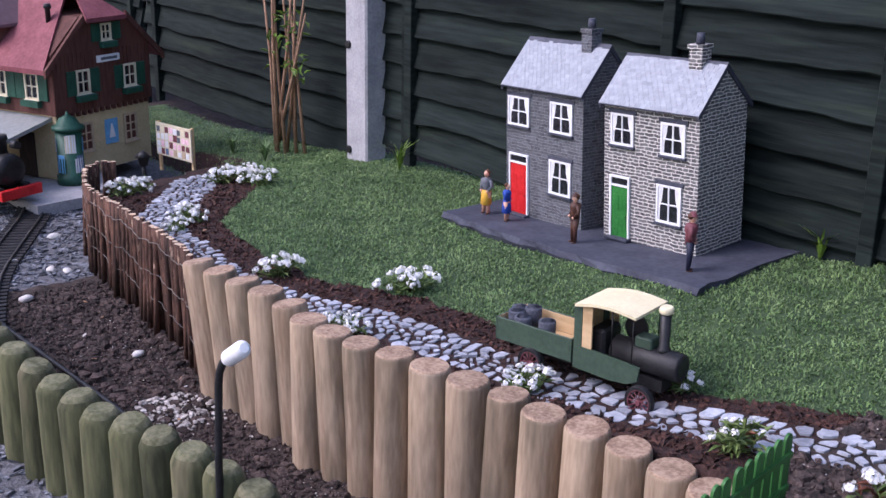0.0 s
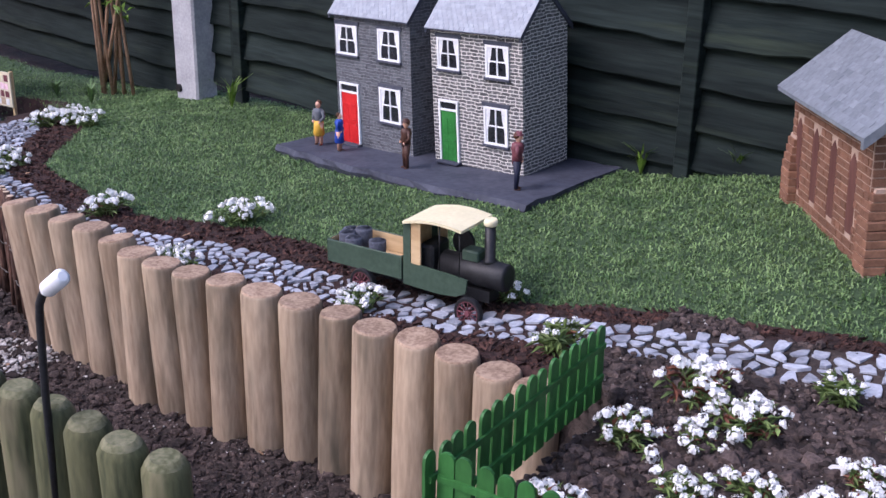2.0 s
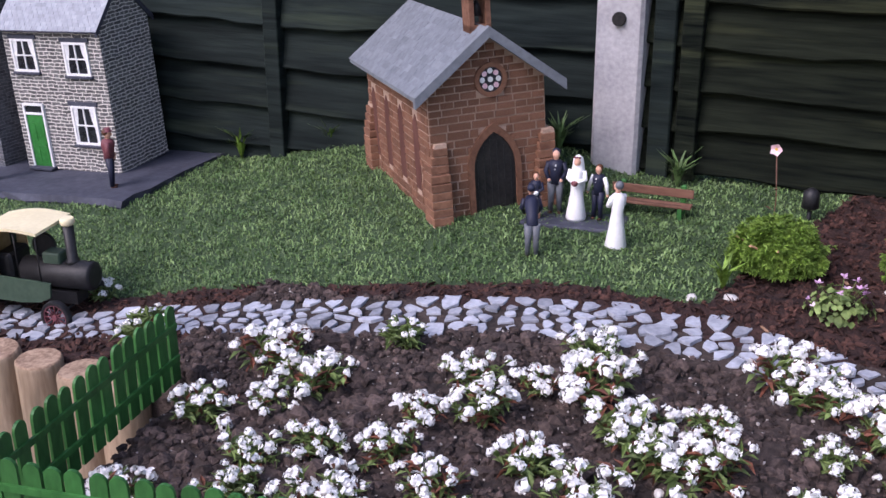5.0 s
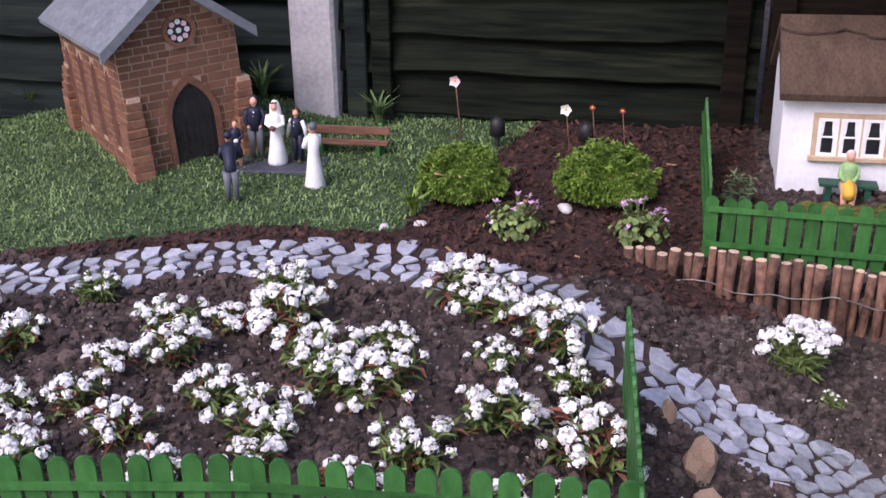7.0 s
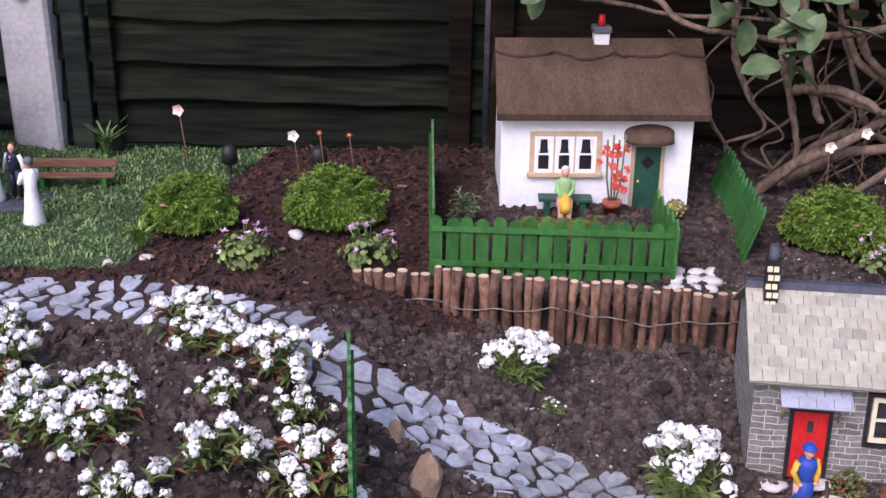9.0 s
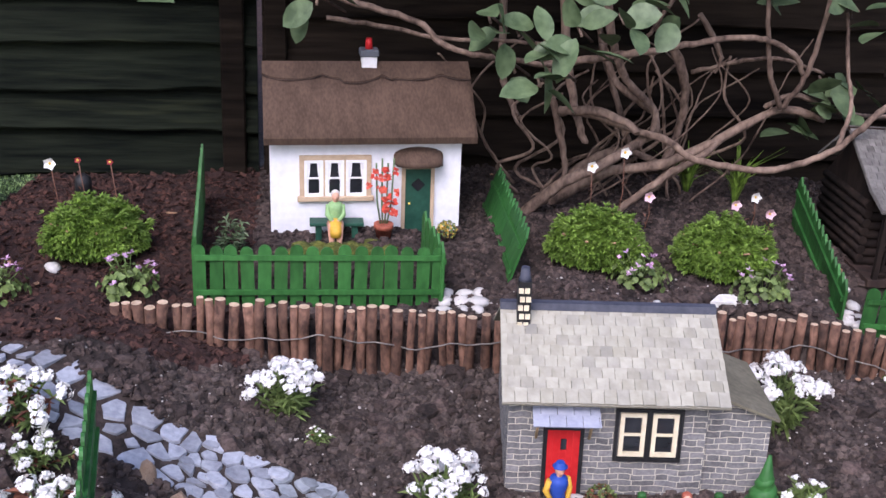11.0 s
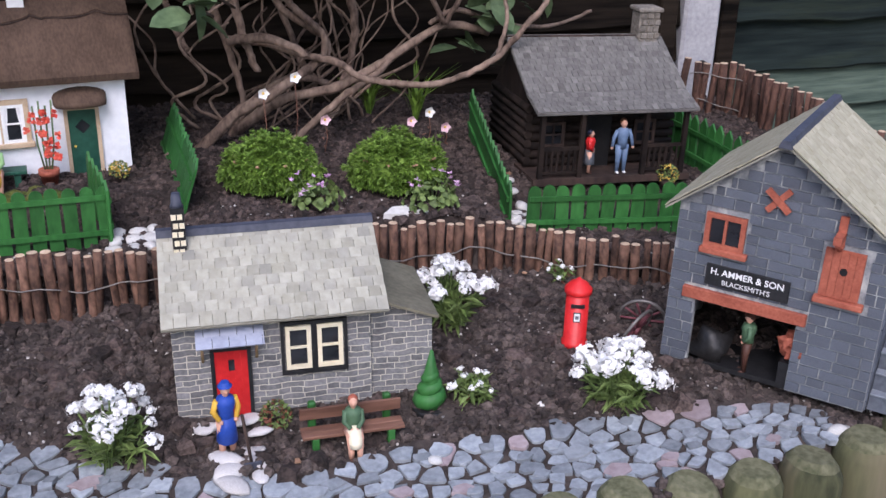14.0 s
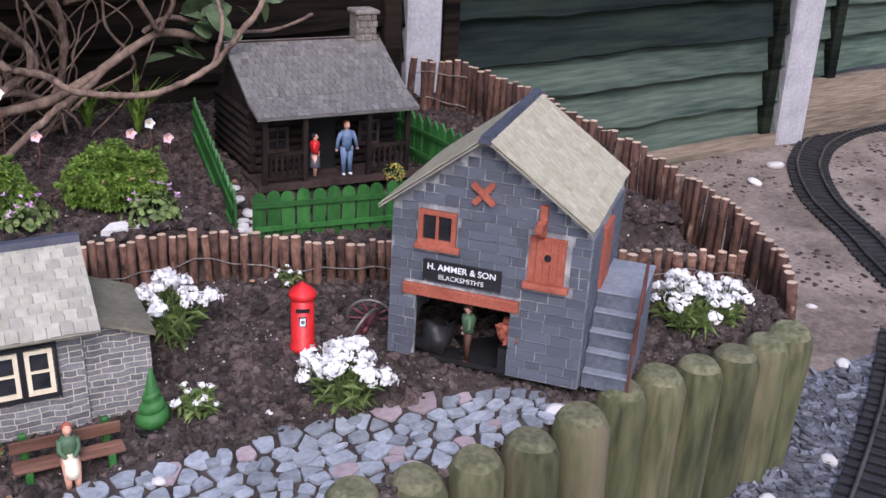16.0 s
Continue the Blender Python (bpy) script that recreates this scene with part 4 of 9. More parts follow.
def terraced_house(label, at, turn, tilt, w, d, eave, ridge, wall, door_mat, wins, door, pot_x):
    th = thing("model_house", label, "model house", at, turn, "terraced model houses", tilt=tilt)
    bm = bmesh.new()
    gable_shell(bm, w, d, eave, ridge)
    part("wall", bm, wall, th)
    o = 0.014
    sl = (ridge - eave) / (d / 2)
    for k, (ya, yb) in enumerate(((-o, d / 2), (d + o, d / 2))):
        slab_roof(th, "roof", -0.007, w + 0.007, ya, eave - o * sl + (0.001 if k == 0 else 0.0), yb, ridge + 0.001, 0.003 if k == 0 else -0.003, LEAD)
    tile_rows(th, -0.007, w + 0.007, -o, eave - o * sl + 0.004, d / 2, ridge + 0.004, 14, 0.0155, ROOF_SLATE, 0.0008, 1.2, 11, "slate")
    bm = bmesh.new()
    prism(bm, [(d / 2 - 0.008, ridge - 0.002), (d / 2, ridge + 0.009), (d / 2 + 0.008, ridge - 0.002)], -0.007, w + 0.007)
    bmesh.ops.transform(bm, matrix=Matrix(((0, 1, 0, 0), (1, 0, 0, 0), (0, 0, 1, 0), (0, 0, 0, 1))), verts=bm.verts)
    part("ridge", bm, LEAD, th)
    for x in (-0.007, w + 0.001):
        bm = bmesh.new()
        for ya, yb in ((-o, d / 2), (d + o, d / 2)):
            s = math.copysign(1, yb - ya)
            v = [(ya, eave - o * sl - 0.007), (yb, ridge - 0.007), (yb, ridge + 0.006), (ya, eave - o * sl + 0.006)]
            vs = [bm.verts.new((x + q, yy, zz)) for q in (0, 0.006) for yy, zz in v]
            for f in ((0, 1, 2, 3), (7, 6, 5, 4), (0, 4, 5, 1), (1, 5, 6, 2), (2, 6, 7, 3), (3, 7, 4, 0)):
                bm.faces.new([vs[i] for i in f])
        part("bargeboard", bm, LEAD, th)
    chimney(th, pot_x, d / 2 - 0.002, ridge - 0.03, ridge + 0.045, 0.036, wall, LEAD)
    x0, x1, z1 = door
    dr = new("door")
    dr.parent = th
    bm = bmesh.new()
    box(bm, (x0 + 0.005, -0.003, 0.004), (x1 - 0.005, 0.001, z1 - 0.026))
    part("door_leaf", bm, door_mat, dr)
    bm = bmesh.new()
    for k in (0, 1):
        for zz in (0.012, 0.07):
            q = x0 + 0.011 + k * (x1 - x0 - 0.014) / 2
            box(bm, (q, -0.0042, zz), (q + (x1 - x0) * 0.26, -0.0028, zz + 0.045), bevel=0.0006)
    part("door_panel", bm, door_mat, dr)
    bm = bmesh.new()
    box(bm, (x0, -0.006, 0.0), (x0 + 0.005, 0.001, z1))
    box(bm, (x1 - 0.005, -0.006, 0.0), (x1, 0.001, z1))
    box(bm, (x0 + 0.005, -0.006, z1 - 0.005), (x1 - 0.005, 0.001, z1))
    box(bm, (x0 + 0.005, -0.006, z1 - 0.027), (x1 - 0.005, 0.001, z1 - 0.022))
    part("door_frame", bm, WHITE, dr)
    bm = bmesh.new()
    box(bm, (x0 + 0.005, -0.002, z1 - 0.022), (x1 - 0.005, 0.001, z1 - 0.005))
    part("fanlight", bm, GLASS, dr)
    bm = bmesh.new()
    box(bm, (x0 - 0.004, -0.02, 0.0), (x1 + 0.004, 0, 0.006), bevel=0.001)
    part("door_step", bm, SLATE_DARK, th)
    bm = bmesh.new()
    ball(bm, (x1 - 0.011, -0.006, 0.06), 0.002, sub=1)
    part("door_knob", bm, IRON, dr)
    for wx, wz, ww, wh in wins:
        sash(th, wx, wz, ww, wh, WHITE, -0.0005, 0.7, (1, 1), SLATE_DARK)
        bm = bmesh.new()
        box(bm, (wx - 0.006, -0.003, wz + wh), (wx + ww + 0.006, 0.0, wz + wh + 0.01))
        part("lintel", bm, LEAD, th)
    return th


terraced_house("dark grey stone two storey model terraced house with a red door", (-2.305, 2.0445, -0.047), -0.4, (0.6, -2.4), 0.299, 0.177, 0.367, 0.4687, RUBBLE_DARK, RED,
               [(0.010, 0.249, 0.086, 0.079), (0.1785, 0.249, 0.084, 0.081), (0.177, 0.085, 0.083, 0.092)], (0.016, 0.094, 0.172), 0.235)
terraced_house("grey stone two storey model terraced house with a green door", (-1.9216, 2.0407, -0.0165), 4.3, (2.3, -2.3), 0.2802, 0.184, 0.348, 0.439, RUBBLE, GREEN_DOOR,
               [(0.022, 0.239, 0.070, 0.078), (0.173, 0.234, 0.070, 0.078), (0.164, 0.068, 0.072, 0.094)], (0.021, 0.083, 0.162), 0.21)

bm = bmesh.new()
g = random.Random(3)
top, line = [], [(-2.425, 1.915), (-2.15, 1.88), (-1.7, 1.862), (-1.475, 1.875), (-1.515, 2.275), (-2.44, 2.29)]
for a, b in zip(line, line[1:] + line[:1]):
    n = max(3, int(math.dist(a, b) / 0.05))
    for i in range(n):
        f = i / n
        top.append((a[0] + (b[0] - a[0]) * f + g.uniform(-0.007, 0.007), a[1] + (b[1] - a[1]) * f + g.uniform(-0.007, 0.007)))
lvl = lambda x: -0.049 + (x + 2.305) * 0.07
up = [bm.verts.new((x, y, lvl(x))) for x, y in top]
md = [bm.verts.new((x + g.uniform(-0.005, 0.005), y - g.uniform(0.0, 0.012) * (1 if y < 2 else 0), lvl(x) - 0.014)) for x, y in top]
lo = [bm.verts.new((x, y + 0.01, lvl(x) - 0.05)) for x, y in top]
bm.faces.new(up)
for a, b in ((up, md), (md, lo)):
    for i in range(len(a)):
        bm.faces.new((a[i], b[i], b[(i + 1) % len(a)], a[(i + 1) % len(a)]))
tagged(part("slate_slab", bm, SLATE_DARK), "large dark slate slab under two model houses", "slab")


def arch(cx, half, spring, top, n=7):
    """A pointed arch's outline from its left foot to its right foot."""
    pts = [(cx - half, 0)]
    for i in range(n + 1):
        a = i / n * math.pi / 3
        pts.append((cx + half - 2 * half * math.cos(a), spring + (top - spring) * math.sin(a) / math.sin(math.pi / 3)))
    return pts + [(2 * cx - x, z) for x, z in pts[-2::-1]]


def church():
    w, d, eave, ridge = 0.226, 0.416, 0.2526, 0.3389
    th = thing("model_church", "red brown brick model chapel with a grey slate roof", "model church", (-0.7163, 1.8713, 0.0752), 45.2, tilt=(-1.9, -2.9))
    cx, rz = 0.121, 0.2537
    bm = bmesh.new()
    prism(bm, [(0, -0.06), (w, -0.06), (w, eave), (w / 2, ridge), (0, eave)], 0.0, d)
    part("wall", bm, BRICK_JOINT, th)
    gab = lambda x, z: z < eave + (ridge - eave) * (1 - abs(x - w / 2) / (w / 2)) - 0.004
    stone_courses(th, w, gab, 0.0152, 0.036, BRICK, 0.0, 0.0022, [(cx - 0.049, cx + 0.049, 0.0, 0.098), (cx - 0.042, cx + 0.042, 0.098, 0.122), (cx - 0.027, cx + 0.027, 0.122, 0.158), (cx - 0.026, cx + 0.026, rz - 0.023, rz + 0.023)], 5, "brick")
    side = Matrix.Rotation(-math.pi / 2, 4, "Z")
    wins = [(-0.075 - i * 0.098 - 0.022, -0.075 - i * 0.098 + 0.012, 0.045, 0.19) for i in range(4)]
    stone_courses(th, d, lambda x, z: z < eave - 0.006, 0.0152, 0.036, BRICK, 0.0, 0.0022, wins, 6, "brick", side, -d)
    for a, b, v0, v1 in wins:
        bm = bmesh.new()
        prism(bm, [(a, v0), (a, v1 - 0.02), ((a + b) / 2, v1), (b, v1 - 0.02), (b, v0)], -0.0015, 0.001, 0, side)
        lw = part("lancet_window", bm, BROWN_PANEL, th)
    o = 0.028
    sl = (ridge - eave) / (w / 2)
    turn = Matrix(((0, 1, 0, 0), (1, 0, 0, 0), (0, 0, 1, 0), (0, 0, 0, 1)))
    for s in (0, 1):
        bm = bmesh.new()
        xa = -o if s == 0 else w + o
        za = eave - o * sl
        prism(bm, [(xa, za + 0.002), (w / 2, ridge + 0.002), (w / 2, ridge + 0.009), (xa, za + 0.009)], -0.02, d + 0.03)
        part("roof", bm, CHURCH_SLATE, th)
    holder = new("slates")
    holder.parent = th
    holder.matrix_basis = Matrix.Rotation(-math.pi / 2, 4, "Z")
    tile_rows(holder, -d - 0.03, 0.02, -o, eave - o * sl + 0.0092, w / 2, ridge + 0.0092, 11, 0.031, CHURCH_SLATE, 0.0009, 1.2, 21, "slate")
    for s in (-1, 1):
        bm = bmesh.new()
        xa = w / 2 + s * (w / 2 + o + 0.003)
        za = eave - o * sl
        prism(bm, [(xa, za - 0.008), (w / 2, ridge - 0.006), (w / 2, ridge + 0.014), (xa, za + 0.012)], -0.032, -0.02)
        part("verge", bm, CHURCH_SLATE, th)
    # doorway
    bm = bmesh.new()
    outer, inner = arch(cx, 0.052, 0.09, 0.174), arch(cx, 0.041, 0.09, 0.158)
    for a, b, c, e in zip(outer, outer[1:], inner, inner[1:]):
        vs = [bm.verts.new((x, y, z)) for y in (-0.007, 0.0) for x, z in (a, b, e, c)]
        for f in ((0, 1, 2, 3), (4, 7, 6, 5), (0, 4, 5, 1), (3, 2, 6, 7)):
            bm.faces.new([vs[i] for i in f])
    part("door_surround", bm, BRICK, th)
    bm = bmesh.new()
    prism(bm, arch(cx, 0.042, 0.09, 0.159), -0.002, 0.001)
    dr = part("door", bm, IRON, th, "black boarded arched door")
    for i in range(6):
        bm = bmesh.new()
        x = cx - 0.0325 + i * 0.013
        box(bm, (x - 0.0008, -0.0032, 0.002), (x + 0.0008, -0.0018, 0.143 if 1 < i < 4 else (0.13 if 0 < i < 5 else 0.108)))
        part("door_board", bm, BLACK, dr)
    # rose window
    bm = bmesh.new()
    n = 20
    for r0, r1, y0 in ((0.023, 0.031, -0.007),):
        ring = [[bm.verts.new((cx + r * math.cos(i * math.tau / n), y, rz + r * math.sin(i * math.tau / n))) for i in range(n)] for r, y in ((r0, 0), (r0, y0), (r1, y0), (r1, 0))]
        for a, b in zip(ring, ring[1:]):
            for i in range(n):
                bm.faces.new((a[i], a[(i + 1) % n], b[(i + 1) % n], b[i]))
    rose = part("rose_window", bm, BRICK, th)
    bm = bmesh.new()
    tube(bm, [(cx, 0, rz), (cx, -0.002, rz)], 0.0235, 20)
    part("pane", bm, GLASS, rose)
    for i in range(9):
        a, r = (i * math.tau / 8, 0.0155) if i < 8 else (0, 0)
        bm = bmesh.new()
        tube(bm, [(cx + r * math.cos(a), -0.002, rz + r * math.sin(a)), (cx + r * math.cos(a), -0.0032, rz + r * math.sin(a))], 0.0052, 8)
        part("roundel", bm, PINK if i % 2 else WHITE, rose)
    # buttresses and bell turret
    for bx0, by0 in ((-0.008, -0.012), (w - 0.024, -0.012), (-0.016, d - 0.03)):
        holder = new("buttress")
        holder.parent = th
        bm = bmesh.new()
        box(bm, (bx0, by0 - 0.012, -0.06), (bx0 + 0.036, by0 + 0.036, 0.075))
        prism(bm, [(bx0, 0.075), (bx0 + 0.036, 0.075), (bx0 + 0.036, 0.15), (bx0 + 0.014, 0.15)], by0, by0 + 0.036)
        part("core", bm, BRICK_JOINT, holder)
        for r in range(9):
            z = 0.002 + r * 0.0158
            k = max(0.0, (z - 0.075) / 0.075)
            bm = bmesh.new()
            box(bm, (bx0 - 0.002 + 0.014 * k, by0 - 0.014 + 0.012 * min(1, k * 3), z), (bx0 + 0.037, by0 + 0.037, z + 0.0142), bevel=0.001)
            part("brick", bm, BRICK, holder)
    bm = bmesh.new()
    x0, z0 = w / 2, ridge - 0.01
    box(bm, (x0 - 0.02, 0.012, z0), (x0 - 0.011, 0.05, z0 + 0.07))
    box(bm, (x0 + 0.011, 0.012, z0), (x0 + 0.02, 0.05, z0 + 0.07))
    prism(bm, [(x0 - 0.026, z0 + 0.07), (x0 + 0.026, z0 + 0.07), (x0, z0 + 0.1)], 0.006, 0.056)
    box(bm, (x0 - 0.02, 0.012, z0), (x0 + 0.02, 0.05, z0 + 0.02))
    tu = part("bell_turret", bm, BRICK, th)
    bm = bmesh.new()
    tube(bm, [(x0, 0.03, z0 + 0.062), (x0, 0.03, z0 + 0.055), (x0, 0.03, z0 + 0.035)], [0.002, 0.006, 0.009], 10)
    part("bell", bm, IRON, tu)


church()


def thatched_cottage():
    w, d, eave, ridge = 0.3206, 0.19, 0.181, 0.266
    th = thing("model_cottage", "white model cottage with a brown thatched roof and green door", "model cottage", (0.4061, 1.9506, 0.1026), 1.7, tilt=(0, -0.65))
    bm = bmesh.new()
    gable_shell(bm, w, d, eave, ridge - 0.012)
    part("wall", bm, WHITE_WALL, th)
    bm = bmesh.new()
    o = 0.02
    sl = (ridge - eave) / (d / 2)
    n = 30
    rows = []
    for i in range(n + 1):
        x = -0.009 + (w + 0.031) * i / n
        wav = 0.0015 * math.sin(i * 1.3)
        prof = [(-o - 0.004, eave - o * sl + 0.002), (-o - 0.008, eave - o * sl + 0.014), (d * 0.22, eave + 0.062 + wav), (d * 0.36, ridge - 0.012 + wav), (d * 0.5, ridge + 0.008), (d * 0.64, ridge - 0.012), (d + o + 0.008, eave - o * sl + 0.014), (d + o + 0.004, eave - o * sl + 0.002), (d / 2, ridge - 0.014)]
        rows.append([bm.verts.new((x, y, z)) for y, z in prof])
    for a, b in zip(rows, rows[1:]):
        for k in range(9):
            f = bm.faces.new((a[k], a[(k + 1) % 9], b[(k + 1) % 9], b[k]))
            f.smooth = k not in (0, 6, 7, 8)
    bm.faces.new(rows[0][::-1])
    bm.faces.new(rows[-1])
    part("thatch_roof", bm, THATCH, th)
    bm = bmesh.new()
    N = 60
    ra, cord = [], []
    for i in range(N + 1):
        f = i / N
        x = -0.0095 + (w + 0.032) * f
        s = abs(math.sin(f * math.pi * 3.5)) ** 0.7 * (1 if abs(f - 0.5) > 0.12 else 1.7)
        q = 0.40 - 0.062 * s
        y, z = d * q, float(np.interp(q, (0.22, 0.36, 0.5), (eave + 0.062, ridge - 0.012, ridge + 0.008)))
        ra.append([bm.verts.new(p) for p in ((x, y, z - 0.002), (x, y - 0.0015, z + 0.0035), (x, d * 0.5, ridge + 0.0125), (x, d * 0.64, ridge - 0.010))])
        cord.append((x, y - 0.003, z + 0.0005))
    for a, b in zip(ra, ra[1:]):
        for k in range(3):
            bm.faces.new((a[k], a[k + 1], b[k + 1], b[k]))
    part("ridge_thatch", bm, THATCH, th)
    bm = bmesh.new()
    tube(bm, cord, 0.0013, 5)
    part("ridge_cord", bm, WOOD_BROWN, th, "dark scalloped cord below the ridge")
    ch = new("chimney")
    ch.parent = th
    bm = bmesh.new()
    box(bm, (0.158, d / 2 - 0.013, ridge - 0.015), (0.184, d / 2 + 0.013, ridge + 0.022), bevel=0.001)
    part("shaft", bm, WHITE, ch)
    bm = bmesh.new()
    box(bm, (0.155, d / 2 - 0.016, ridge + 0.022), (0.187, d / 2 + 0.016, ridge + 0.034), bevel=0.002)
    part("cap", bm, P_GREY, ch)
    bm = bmesh.new()
    tube(bm, [(0.171, d / 2, ridge + 0.034), (0.171, d / 2, ridge + 0.052)], [0.007, 0.005], 10)
    part("chimney_pot", bm, RED, ch)
    # window of three lights
    bm = bmesh.new()
    wx, wz, ww, wh = 0.0565, 0.070, 0.1037, 0.063
    for a, b in (((-0.008, -0.004), (0.0, wh + 0.008)), ((ww, -0.004), (ww + 0.008, wh + 0.008)), ((0, wh), (ww, wh + 0.008))):
        box(bm, (wx + a[0], -0.004, wz + a[1]), (wx + b[0], 0.001, wz + b[1]))
    box(bm, (wx - 0.012, -0.009, wz - 0.008), (wx + ww + 0.012, 0.001, wz), bevel=0.001)
    part("window_surround", bm, TAN_TRIM, th)
    for i in range(3):
        sash(th, wx + i * ww / 3, wz, ww / 3 - (0.003 if i < 2 else 0), wh, WHITE, -0.0005, 0.62, (0, 1), None, 0.0035, 0.005)
    for i in (1, 2):
        bm = bmesh.new()
        box(bm, (wx + i * ww / 3 - 0.003, -0.004, wz), (wx + i * ww / 3, 0.001, wz + wh))
        part("mullion", bm, TAN_TRIM, th)
    # door with a thatched hood
    x0, x1, z1 = 0.226, 0.2695, 0.116
    dr = new("door")
    dr.parent = th
    bm = bmesh.new()
    box(bm, (x0, -0.003, 0.002), (x1, 0.001, z1))
    part("door_leaf", bm, DEEP_GREEN, dr)
    bm = bmesh.new()
    for a, b in (((x0 - 0.006, 0), (x0, z1 + 0.006)), ((x1, 0), (x1 + 0.006, z1 + 0.006)), ((x0, z1), (x1, z1 + 0.006))):
        box(bm, (a[0], -0.005, a[1]), (b[0], 0.001, b[1]))
    part("door_frame", bm, TAN_TRIM, dr)
    bm = bmesh.new()
    c = ((x0 + x1) / 2, 0.088)
    prism(bm, [(c[0] - 0.012, c[1]), (c[0], c[1] - 0.012), (c[0] + 0.012, c[1]), (c[0], c[1] + 0.012)], -0.0042, -0.002)
    part("diamond_pane", bm, GLASS, dr)
    bm = bmesh.new()
    ball(bm, (x0 + 0.007, -0.005, 0.055), 0.0025, sub=1)
    part("door_knob", bm, YELLOW, dr)
    bm = bmesh.new()
    hood = []
    for i in range(9):
        a = math.pi * i / 8
        x = (x0 + x1) / 2 - 0.042 * math.cos(a)
        hood.append([bm.verts.new((x, y, z)) for y, z in ((0.0, z1 + 0.014), (-0.034 * math.sin(a) ** 0.5 - 0.001, z1 + 0.010), (-0.030 * math.sin(a) ** 0.5 - 0.001, z1 + 0.018), (0.0, z1 + 0.024 + 0.014 * math.sin(a)))])
    for a, b in zip(hood, hood[1:]):
        for k in range(3):
            bm.faces.new((a[k], a[k + 1], b[k + 1], b[k])).smooth = True
    part("porch_hood", bm, THATCH, th)


thatched_cottage()


def stone_cottage():
    w, d, eave, ridge = 0.2496, 0.2108, 0.1473, 0.2088
    th = thing("model_cottage", "grey stone model cottage with lichened tile roof and red door", "model cottage", (0.7135, 1.3705, -0.0307), -7.3, tilt=(-1, -1.15))
    bm = bmesh.new()
    gable_shell(bm, w, d, eave, ridge)
    part("wall", bm, RUBBLE_WARM, th)
    o = 0.022
    sl = (ridge - eave) / (d / 2)
    for ya, yb in ((-o, d / 2), (d + o, d / 2)):
        slab_roof(th, "roof", -0.0103, w + 0.0213, ya, eave - o * sl + 0.002, yb, ridge + 0.002, 0.003 if ya < 0 else -0.003, TILE_BED)
    tile_rows(th, -0.0103, w + 0.0213, -o, eave - o * sl + 0.0055, d / 2, ridge + 0.0055, 9, 0.0157, ROOF_TILE_WORN, 0.0011, 1.25, 31)
    bm = bmesh.new()
    prism(bm, [(d / 2 - 0.009, ridge + 0.004), (d / 2 - 0.006, ridge + 0.013), (d / 2 + 0.006, ridge + 0.013), (d / 2 + 0.009, ridge + 0.004)], -0.0103, w + 0.0213)
    bmesh.ops.transform(bm, matrix=Matrix(((0, 1, 0, 0), (1, 0, 0, 0), (0, 0, 1, 0), (0, 0, 0, 1))), verts=bm.verts)
    part("ridge", bm, LEAD, th)
    ch = new("chimney")
    ch.parent = th
    bm = bmesh.new()
    box(bm, (0.0105, d / 2 - 0.028, ridge - 0.02), (0.0275, d / 2 - 0.011, ridge + 0.050))
    part("shaft", bm, BLACK, ch)
    for r in range(5):
        for c in range(2):
            bm = bmesh.new()
            xx = 0.011 + c * 0.0078 + (r % 2) * 0.002
            box(bm, (xx, d / 2 - 0.030, ridge - 0.012 + r * 0.0118), (xx + 0.0062, d / 2 - 0.0275, ridge - 0.0052 + r * 0.0118))
            part("stone", bm, CREAM, ch)
    bm = bmesh.new()
    tube(bm, [(0.019, d / 2 - 0.0195, ridge + 0.05), (0.019, d / 2 - 0.0195, ridge + 0.055), (0.019, d / 2 - 0.0195, ridge + 0.068)], [0.009, 0.007, 0.0055], 10)
    part("chimney_pot", bm, LEAD, ch)
    # annex
    bm = bmesh.new()
    a0, a1, ad0, ad1 = w, w + 0.083, 0.008, 0.15
    vs = [bm.verts.new(p) for p in ((a0, ad0, 0), (a1, ad0, 0), (a1, ad1, 0), (a0, ad1, 0), (a0, ad0, 0.142), (a1, ad0, 0.11), (a1, ad1, 0.11), (a0, ad1, 0.142))]
    for f in ((0, 1, 5, 4), (1, 2, 6, 5), (2, 3, 7, 6), (3, 0, 4, 7), (4, 5, 6, 7)):
        bm.faces.new([vs[i] for i in f])
    part("annex_wall", bm, RUBBLE_WARM, th)
    bm = bmesh.new()
    box(bm, (0, ad0 - 0.012, 0), (0.097, ad1 + 0.01, 0.004))
    bmesh.ops.transform(bm, matrix=Matrix.Translation((a0 - 0.002, 0, 0.146)) @ Matrix.Rotation(radians(21), 4, "Y"), verts=bm.verts)
    part("annex_roof", bm, ROOF_OLIVE, th)
    # door and hood
    x0, x1, z1 = 0.050, 0.091, 0.094
    dr = new("door")
    dr.parent = th
    bm = bmesh.new()
    box(bm, (x0, -0.003, 0.0), (x1, 0.001, z1))
    part("door_leaf", bm, RED, dr)
    bm = bmesh.new()
    for i in range(1, 5):
        box(bm, (x0 + i * 0.0082 - 0.0005, -0.0036, 0.0), (x0 + i * 0.0082 + 0.0005, -0.0028, z1 - 0.004))
    part("door_board", bm, RED, dr)
    bm = bmesh.new()
    box(bm, (x0 + 0.017, -0.0042, 0.066), (x0 + 0.0245, -0.0026, 0.081))
    part("door_light", bm, GLASS, dr)
    bm = bmesh.new()
